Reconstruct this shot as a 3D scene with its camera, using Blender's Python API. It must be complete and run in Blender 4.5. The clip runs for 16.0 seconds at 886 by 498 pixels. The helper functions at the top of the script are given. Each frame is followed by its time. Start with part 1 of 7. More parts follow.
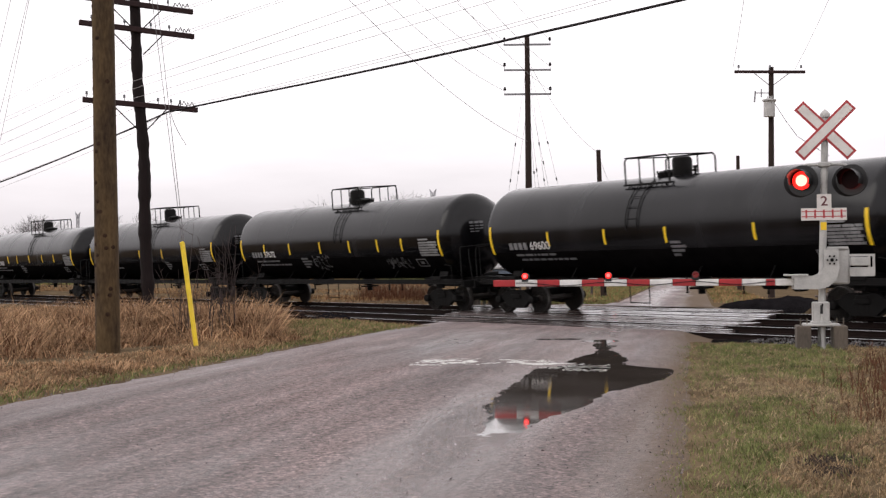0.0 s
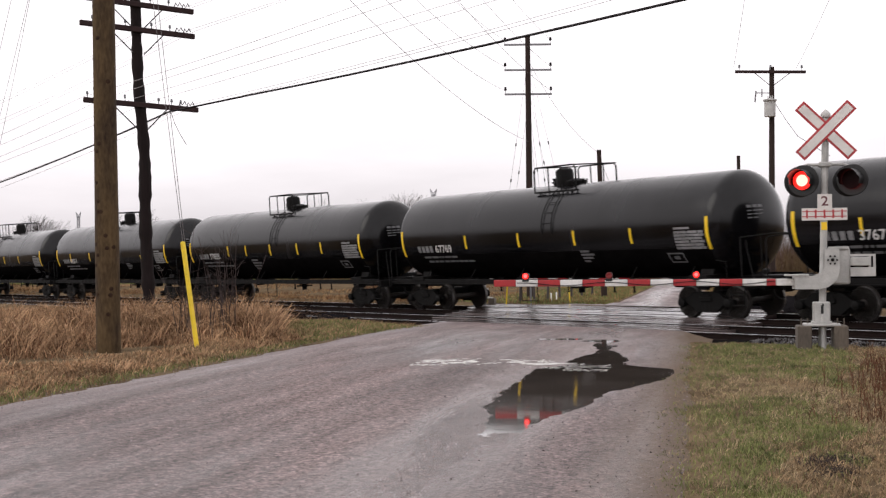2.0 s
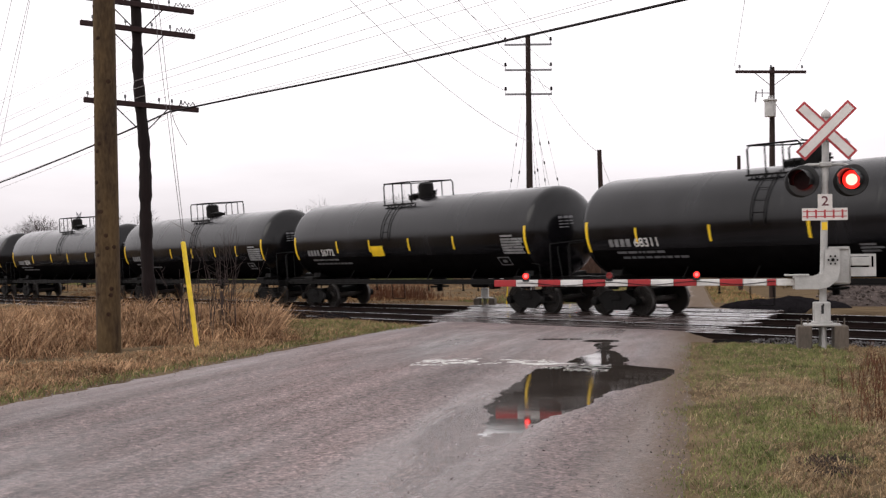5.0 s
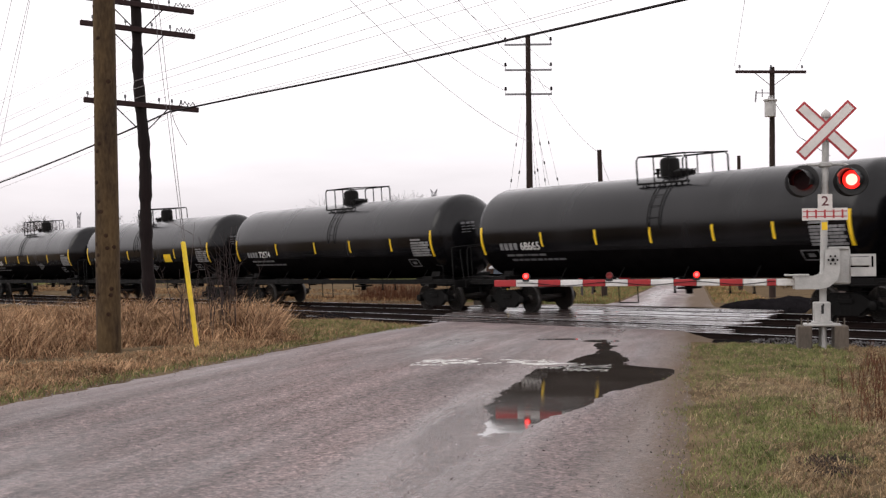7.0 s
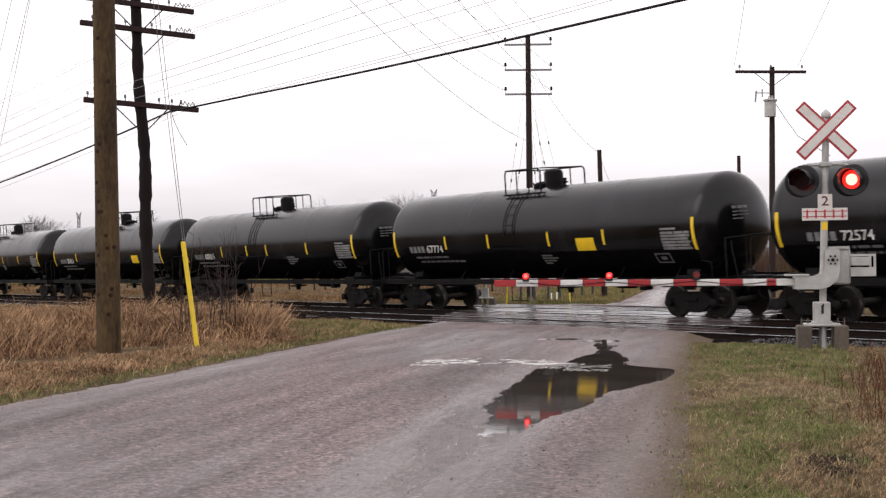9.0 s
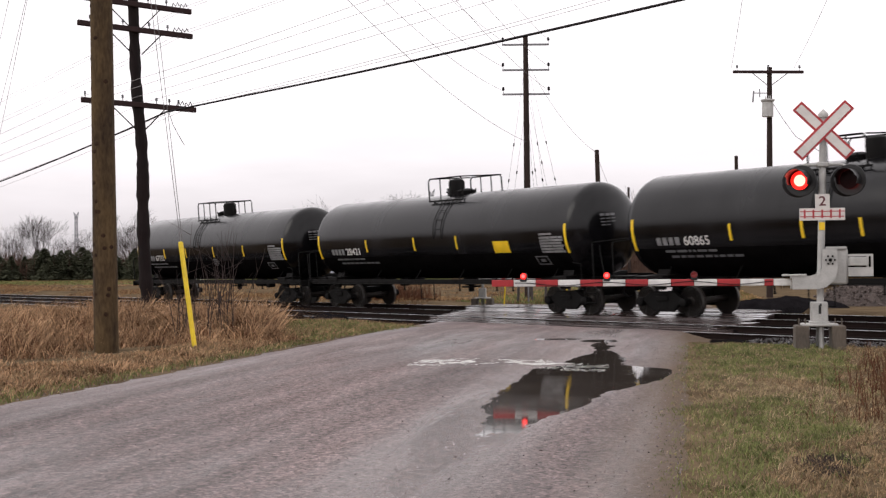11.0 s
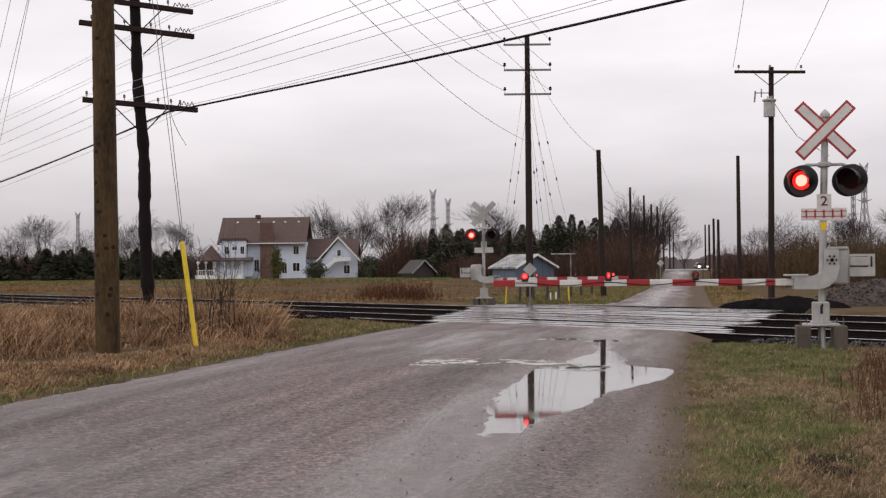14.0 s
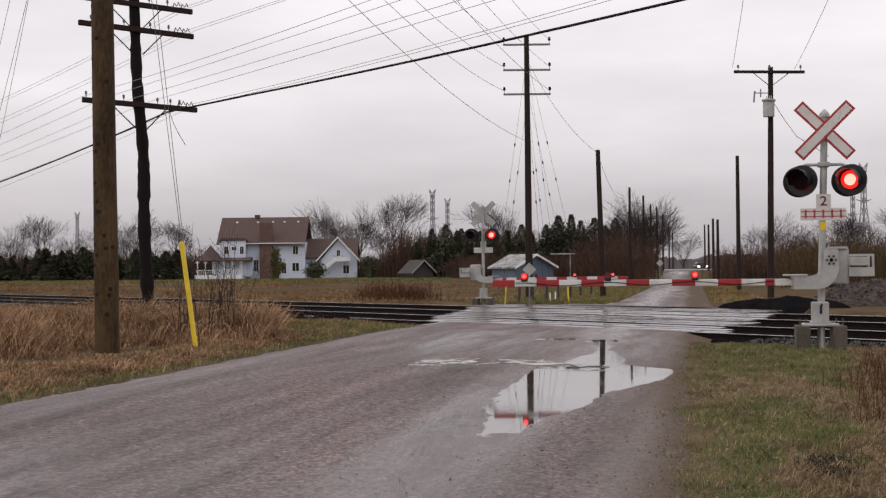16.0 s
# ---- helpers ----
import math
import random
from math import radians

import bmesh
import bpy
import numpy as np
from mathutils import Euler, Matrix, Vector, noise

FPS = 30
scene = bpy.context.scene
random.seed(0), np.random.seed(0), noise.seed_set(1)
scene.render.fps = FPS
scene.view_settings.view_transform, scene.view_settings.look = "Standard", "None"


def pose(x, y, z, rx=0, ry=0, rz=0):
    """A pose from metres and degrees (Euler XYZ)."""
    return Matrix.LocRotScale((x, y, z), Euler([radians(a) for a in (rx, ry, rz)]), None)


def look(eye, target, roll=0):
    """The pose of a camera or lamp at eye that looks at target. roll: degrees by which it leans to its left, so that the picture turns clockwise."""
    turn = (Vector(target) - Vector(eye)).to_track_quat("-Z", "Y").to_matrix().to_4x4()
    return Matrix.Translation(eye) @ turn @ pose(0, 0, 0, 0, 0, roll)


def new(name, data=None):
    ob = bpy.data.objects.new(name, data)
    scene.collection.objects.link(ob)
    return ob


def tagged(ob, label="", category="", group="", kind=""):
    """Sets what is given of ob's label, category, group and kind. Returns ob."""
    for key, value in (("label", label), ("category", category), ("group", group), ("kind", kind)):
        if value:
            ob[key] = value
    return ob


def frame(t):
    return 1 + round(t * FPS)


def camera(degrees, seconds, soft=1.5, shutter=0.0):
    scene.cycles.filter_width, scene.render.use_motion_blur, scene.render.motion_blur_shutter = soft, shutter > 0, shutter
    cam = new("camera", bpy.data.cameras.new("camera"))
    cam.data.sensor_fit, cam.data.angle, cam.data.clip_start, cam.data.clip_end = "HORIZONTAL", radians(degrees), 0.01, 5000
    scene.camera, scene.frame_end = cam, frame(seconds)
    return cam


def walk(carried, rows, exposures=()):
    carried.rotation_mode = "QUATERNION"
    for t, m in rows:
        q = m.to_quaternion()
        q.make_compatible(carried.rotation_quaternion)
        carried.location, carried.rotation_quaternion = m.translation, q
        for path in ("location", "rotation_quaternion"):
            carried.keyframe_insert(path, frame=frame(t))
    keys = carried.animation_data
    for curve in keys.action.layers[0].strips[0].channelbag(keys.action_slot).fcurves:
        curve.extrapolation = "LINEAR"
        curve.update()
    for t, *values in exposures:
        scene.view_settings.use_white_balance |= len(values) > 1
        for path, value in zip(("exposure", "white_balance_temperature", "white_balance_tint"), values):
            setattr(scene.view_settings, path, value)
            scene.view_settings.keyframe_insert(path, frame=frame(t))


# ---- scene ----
DUR = 16.0
PSI = radians(35.654)                      # between the optical axis and the tracks
AXIS = Vector((-math.cos(PSI), math.sin(PSI), 0))
RIGHT = Vector((math.sin(PSI), math.cos(PSI), 0))
EYE = Vector((0.0, 0.0, 1.45))
PITCH, LEAN = radians(0.9285), 0.6073

cam = camera(36.286, DUR, 1.3, 0.14)


def aim(yaw):
    """Camera pose, turned by yaw degrees to the right of the axis."""
    a = Matrix.Rotation(radians(-yaw), 3, "Z") @ AXIS
    way = a * math.cos(PITCH) + Vector((0, 0, math.sin(PITCH)))
    return look(EYE, EYE + way * 10, -LEAN)


SWAY = [(0, 0.0), (1.5, 0.0), (2.0, -0.024), (3.0, -0.036), (4.2, -0.038), (6.3, -0.038), (9.2, -0.036), (11.3, 0.072),
        (12.0, 0.072), (12.5, 0.043), (13.0, 0.036), (13.5, 0.006), (14.0, 0.0), (15.4, 0.0), (16.0, 0.024)]
EXPOSE = [(0, 0.0), (11.3, -0.02), (12.4, -0.06), (13.0, -0.15), (13.6, -0.35), (14.3, -0.48), (15.0, -0.52), (16.0, -0.55)]
walk(cam, [(t, aim(a)) for t, a in SWAY], EXPOSE)

# ---- light: an overcast sky and a very soft sun behind it ----
world = bpy.data.worlds.new("overcast_sky")
scene.world = world
world.use_nodes = True
wn, wl = world.node_tree.nodes, world.node_tree.links
wn.clear()
SUN_EL, SUN_AZ = radians(38), radians(200)


def wnode(kind, **inputs):
    n = wn.new(kind)
    for k, v in inputs.items():
        n.inputs[k.replace("_", " ")].default_value = v
    return n


sky = wn.new("ShaderNodeTexSky")
sky.sky_type, sky.sun_disc, sky.sun_elevation, sky.sun_rotation = "NISHITA", False, SUN_EL, SUN_AZ
sky.air_density, sky.dust_density = 1.0, 4.0
tc = wn.new("ShaderNodeTexCoord")
sep = wn.new("ShaderNodeSeparateXYZ")
wl.new(tc.outputs["Generated"], sep.inputs[0])
ramp = wn.new("ShaderNodeValToRGB")
wl.new(sep.outputs["Z"], ramp.inputs["Fac"])
el = ramp.color_ramp.elements
el[0].position, el[0].color = 0.0, (0.645, 0.603, 0.63, 1)
el[1].position, el[1].color = 1.0, (1.26, 1.20, 1.22, 1)
for p, c in ((0.05, (0.89, 0.835, 0.865, 1)), (0.13, (1.23, 1.165, 1.195, 1)), (0.3, (1.38, 1.305, 1.33, 1))):
    e = el.new(p)
    e.color = c
stretch = wn.new("ShaderNodeMapping")
stretch.inputs["Scale"].default_value = (1.6, 1.6, 8.0)
wl.new(tc.outputs["Generated"], stretch.inputs["Vector"])
clouds = wnode("ShaderNodeTexNoise", Scale=1.7, Detail=6.0, Roughness=0.55)
wl.new(stretch.outputs[0], clouds.inputs["Vector"])
span = wnode("ShaderNodeMapRange")
span.inputs["From Min"].default_value, span.inputs["From Max"].default_value = 0.3, 0.7
span.inputs["To Min"].default_value, span.inputs["To Max"].default_value = 0.88, 1.12
wl.new(clouds.outputs["Fac"], span.inputs["Value"])
puff = wn.new("ShaderNodeMix")
puff.data_type, puff.blend_type = "RGBA", "MULTIPLY"
puff.inputs["Factor"].default_value = 1.0
wl.new(ramp.outputs["Color"], puff.inputs["A"])
wl.new(span.outputs[0], puff.inputs["B"])
thin = wn.new("ShaderNodeMix")
thin.data_type, thin.blend_type = "RGBA", "ADD"
thin.inputs["Factor"].default_value = 0.012
wl.new(puff.outputs["Result"], thin.inputs["A"])
wl.new(sky.outputs[0], thin.inputs["B"])
bg = wnode("ShaderNodeBackground", Strength=1.0)
wl.new(thin.outputs["Result"], bg.inputs["Color"])
wout = wn.new("ShaderNodeOutputWorld")
wl.new(bg.outputs[0], wout.inputs["Surface"])

sun = new("sun", bpy.data.lights.new("sun", "SUN"))
sun.data.energy, sun.data.angle, sun.data.color = 0.6, radians(40), (1.0, 0.97, 0.93)
sun.matrix_world = look((0, 0, 60), Vector((0, 0, 60)) - 10 * Vector((math.sin(SUN_AZ) * math.cos(SUN_EL), math.cos(SUN_AZ) * math.cos(SUN_EL), math.sin(SUN_EL))))


# ---- materials ----
def material(name, color, rough=0.7, metal=0.0, vary=0.25, scale=6.0, fine=60.0, bump=0.15, tint=None, wet=0.0, piece=0.0,
             stretch=(1, 1, 1), emit=0.0, coat=0.0, spec=0.5, island=0.0, rough_vary=0.15, depth=0.01):
    """A painted, weathered or natural surface: coarse stains, fine grain, relief, and an uneven gloss."""
    m = bpy.data.materials.new(name)
    m.use_nodes = True
    nt = m.node_tree
    nd, lk = nt.nodes, nt.links
    b = nd["Principled BSDF"]
    b.inputs["Metallic"].default_value = metal
    b.inputs["Roughness"].default_value = rough
    b.inputs["Specular IOR Level"].default_value = spec
    b.inputs["Coat Weight"].default_value = coat
    c = nd.new("ShaderNodeTexCoord")
    mp = nd.new("ShaderNodeMapping")
    mp.inputs["Scale"].default_value = stretch
    lk.new(c.outputs["Object"], mp.inputs["Vector"])
    big, small = nd.new("ShaderNodeTexNoise"), nd.new("ShaderNodeTexNoise")
    for n, s, d in ((big, scale, 6), (small, fine, 3)):
        n.inputs["Scale"].default_value, n.inputs["Detail"].default_value = s, d
        lk.new(mp.outputs[0], n.inputs["Vector"])
    add = nd.new("ShaderNodeMath")
    add.operation = "ADD"
    half = nd.new("ShaderNodeMath")
    half.operation = "MULTIPLY"
    half.inputs[1].default_value = 0.5
    lk.new(small.outputs["Fac"], half.inputs[0])
    lk.new(big.outputs["Fac"], add.inputs[0])
    lk.new(half.outputs[0], add.inputs[1])
    rp = nd.new("ShaderNodeMapRange")
    rp.inputs["From Min"].default_value, rp.inputs["From Max"].default_value = 0.5, 1.0
    lk.new(add.outputs[0], rp.inputs["Value"])
    mix = nd.new("ShaderNodeMix")
    mix.data_type = "RGBA"
    dark = [v * (1 - vary) for v in color]
    light = list(tint) if tint else [min(1.0, v * (1 + vary)) for v in color]
    mix.inputs["A"].default_value = (*dark, 1)
    mix.inputs["B"].default_value = (*light, 1)
    lk.new(rp.outputs[0], mix.inputs["Factor"])
    out = mix.outputs["Result"]
    if piece or island:
        src = nd.new("ShaderNodeObjectInfo").outputs["Random"] if piece else nd.new("ShaderNodeNewGeometry").outputs["Random Per Island"]
        amount = piece or island
        r2 = nd.new("ShaderNodeMapRange")
        r2.inputs["To Min"].default_value, r2.inputs["To Max"].default_value = 1 - amount, 1 + amount
        lk.new(src, r2.inputs["Value"])
        mu = nd.new("ShaderNodeMix")
        mu.data_type, mu.blend_type = "RGBA", "MULTIPLY"
        mu.inputs["Factor"].default_value = 1.0
        lk.new(out, mu.inputs["A"])
        lk.new(r2.outputs[0], mu.inputs["B"])
        out = mu.outputs["Result"]
    lk.new(out, b.inputs["Base Color"])
    rr = nd.new("ShaderNodeMapRange")
    rr.inputs["From Min"].default_value, rr.inputs["From Max"].default_value = 0.3, 0.7
    rr.inputs["To Min"].default_value, rr.inputs["To Max"].default_value = max(0.02, rough - rough_vary - wet), min(1, rough + rough_vary)
    lk.new(big.outputs["Fac"], rr.inputs["Value"])
    lk.new(rr.outputs[0], b.inputs["Roughness"])
    if bump:
        bp = nd.new("ShaderNodeBump")
        bp.inputs["Strength"].default_value, bp.inputs["Distance"].default_value = bump, depth
        lk.new(small.outputs["Fac"], bp.inputs["Height"])
        lk.new(bp.outputs[0], b.inputs["Normal"])
    if emit:
        b.inputs["Emission Color"].default_value = (*color, 1)
        b.inputs["Emission Strength"].default_value = emit
    return m


def road_surface():
    """Wet worn asphalt: speckled stone, streaks along the wheel tracks, damp and drier patches, a sheen painted as a
    pale strip.
    """
    m = bpy.data.materials.new("wet_asphalt")
    m.use_nodes = True
    nd, lk = m.node_tree.nodes, m.node_tree.links
    b = nd["Principled BSDF"]
    c = nd.new("ShaderNodeTexCoord")
    turn = nd.new("ShaderNodeMapping")
    turn.inputs["Rotation"].default_value = (0, 0, radians(-133.85))
    lk.new(c.outputs["Object"], turn.inputs["Vector"])
    along = nd.new("ShaderNodeMapping")
    along.inputs["Scale"].default_value = (0.12, 1.0, 1.0)
    lk.new(turn.outputs[0], along.inputs["Vector"])

    def field(scale, detail, rough, src, lo, hi):
        n = nd.new("ShaderNodeTexNoise")
        n.inputs["Scale"].default_value, n.inputs["Detail"].default_value, n.inputs["Roughness"].default_value = scale, detail, rough
        lk.new(src.outputs[0], n.inputs["Vector"])
        r = nd.new("ShaderNodeMapRange")
        r.inputs["From Min"].default_value, r.inputs["From Max"].default_value = 0.32, 0.68
        r.inputs["To Min"].default_value, r.inputs["To Max"].default_value = lo, hi
        lk.new(n.outputs["Fac"], r.inputs["Value"])
        return r, n
    chips, chip_noise = field(30, 4, 0.85, turn, -0.35, 2.5)
    grit, _ = field(11, 4, 0.7, turn, 0.35, 1.65)
    patches, patch_noise = field(0.75, 6, 0.62, along, 0.62, 1.38)
    streaks, streak_noise = field(1.1, 6, 0.65, along, 0.64, 1.36)
    value = chips
    for other in (grit, patches, streaks):
        k = nd.new("ShaderNodeMath")
        k.operation = "MULTIPLY"
        lk.new(value.outputs[0], k.inputs[0])
        lk.new(other.outputs[0], k.inputs[1])
        value = k
    col = nd.new("ShaderNodeMix")
    col.data_type, col.blend_type = "RGBA", "MULTIPLY"
    col.inputs["Factor"].default_value = 1.0
    col.inputs["A"].default_value = (0.114, 0.0830, 0.0795, 1)
    lk.new(value.outputs[0], col.inputs["B"])
    side = nd.new("ShaderNodeSeparateXYZ")
    lk.new(turn.outputs[0], side.inputs[0])

    def band(lo, hi, amount, noise_node):
        r = nd.new("ShaderNodeMapRange")
        r.inputs["From Min"].default_value, r.inputs["From Max"].default_value = lo, hi
        r.inputs["To Min"].default_value, r.inputs["To Max"].default_value = 0.0, amount
        lk.new(side.outputs["Y"], r.inputs["Value"])
        k = nd.new("ShaderNodeMath")
        k.operation, k.use_clamp = "MULTIPLY", True
        lk.new(r.outputs[0], k.inputs[0])
        lk.new(noise_node.outputs["Fac"], k.inputs[1])
        return k
    mud = band(0.95, 0.0, 2.3, patch_noise)
    dull = nd.new("ShaderNodeMapRange")
    dull.inputs["To Min"].default_value, dull.inputs["To Max"].default_value = 0.42, 0.03
    lk.new(mud.outputs[0], dull.inputs["Value"])
    lk.new(dull.outputs[0], b.inputs["Specular IOR Level"])
    # pale strip that paints the wet wheel track's sheen into the base colour
    strip = nd.new("ShaderNodeMath")
    strip.operation = "SUBTRACT"
    strip.inputs[1].default_value = 1.9
    lk.new(side.outputs["Y"], strip.inputs[0])
    off = nd.new("ShaderNodeMath")
    off.operation = "ABSOLUTE"
    lk.new(strip.outputs[0], off.inputs[0])
    pale = nd.new("ShaderNodeMapRange")
    pale.inputs["From Min"].default_value, pale.inputs["From Max"].default_value = 1.0, 0.1
    pale.inputs["To Min"].default_value, pale.inputs["To Max"].default_value = 0.0, 0.75
    lk.new(off.outputs[0], pale.inputs["Value"])
    worn = nd.new("ShaderNodeMath")
    worn.operation = "MULTIPLY"
    lk.new(pale.outputs[0], worn.inputs[0])
    lk.new(chip_noise.outputs["Fac"], worn.inputs[1])
    shade = col.outputs["Result"]
    # tones: painted sheen, then mud, then the pale left edge
    for fac, tone in ((worn, (0.228, 0.188, 0.180, 1)), (mud, (0.130, 0.098, 0.073, 1)), (band(6.4, 7.4, 1.1, streak_noise), (0.190, 0.160, 0.160, 1))):
        mx = nd.new("ShaderNodeMix")
        mx.data_type = "RGBA"
        lk.new(fac.outputs[0], mx.inputs["Factor"])
        lk.new(shade, mx.inputs["A"])
        mx.inputs["B"].default_value = tone
        shade = mx.outputs["Result"]
    lk.new(shade, b.inputs["Base Color"])
    gloss = nd.new("ShaderNodeMath")
    gloss.operation = "ADD"
    damp, _ = field(0.8, 5, 0.6, along, 0.0, 0.26)
    wheel, _ = field(0.7, 5, 0.65, along, 0.20, 0.72)
    lk.new(damp.outputs[0], gloss.inputs[0])
    lk.new(wheel.outputs[0], gloss.inputs[1])
    # water stands in the worn wheel track
    film = nd.new("ShaderNodeMath")
    film.operation = "MULTIPLY_ADD"
    film.inputs[1].default_value = -0.75
    film.use_clamp = True
    lk.new(worn.outputs[0], film.inputs[0])
    lk.new(gloss.outputs[0], film.inputs[2])
    floor_gloss = nd.new("ShaderNodeMath")
    floor_gloss.operation = "MAXIMUM"
    floor_gloss.inputs[1].default_value = 0.16
    lk.new(film.outputs[0], floor_gloss.inputs[0])
    matt = nd.new("ShaderNodeMath")
    matt.operation = "MULTIPLY"
    matt.inputs[1].default_value = 0.92
    lk.new(mud.outputs[0], matt.inputs[0])
    rougher = nd.new("ShaderNodeMath")
    rougher.operation = "MAXIMUM"
    lk.new(floor_gloss.outputs[0], rougher.inputs[0])
    lk.new(matt.outputs[0], rougher.inputs[1])
    lk.new(rougher.outputs[0], b.inputs["Roughness"])
    bp = nd.new("ShaderNodeBump")
    bp.inputs["Strength"].default_value, bp.inputs["Distance"].default_value = 0.9, 0.015
    lk.new(chip_noise.outputs["Fac"], bp.inputs["Height"])
    lk.new(bp.outputs[0], b.inputs["Normal"])
    return m


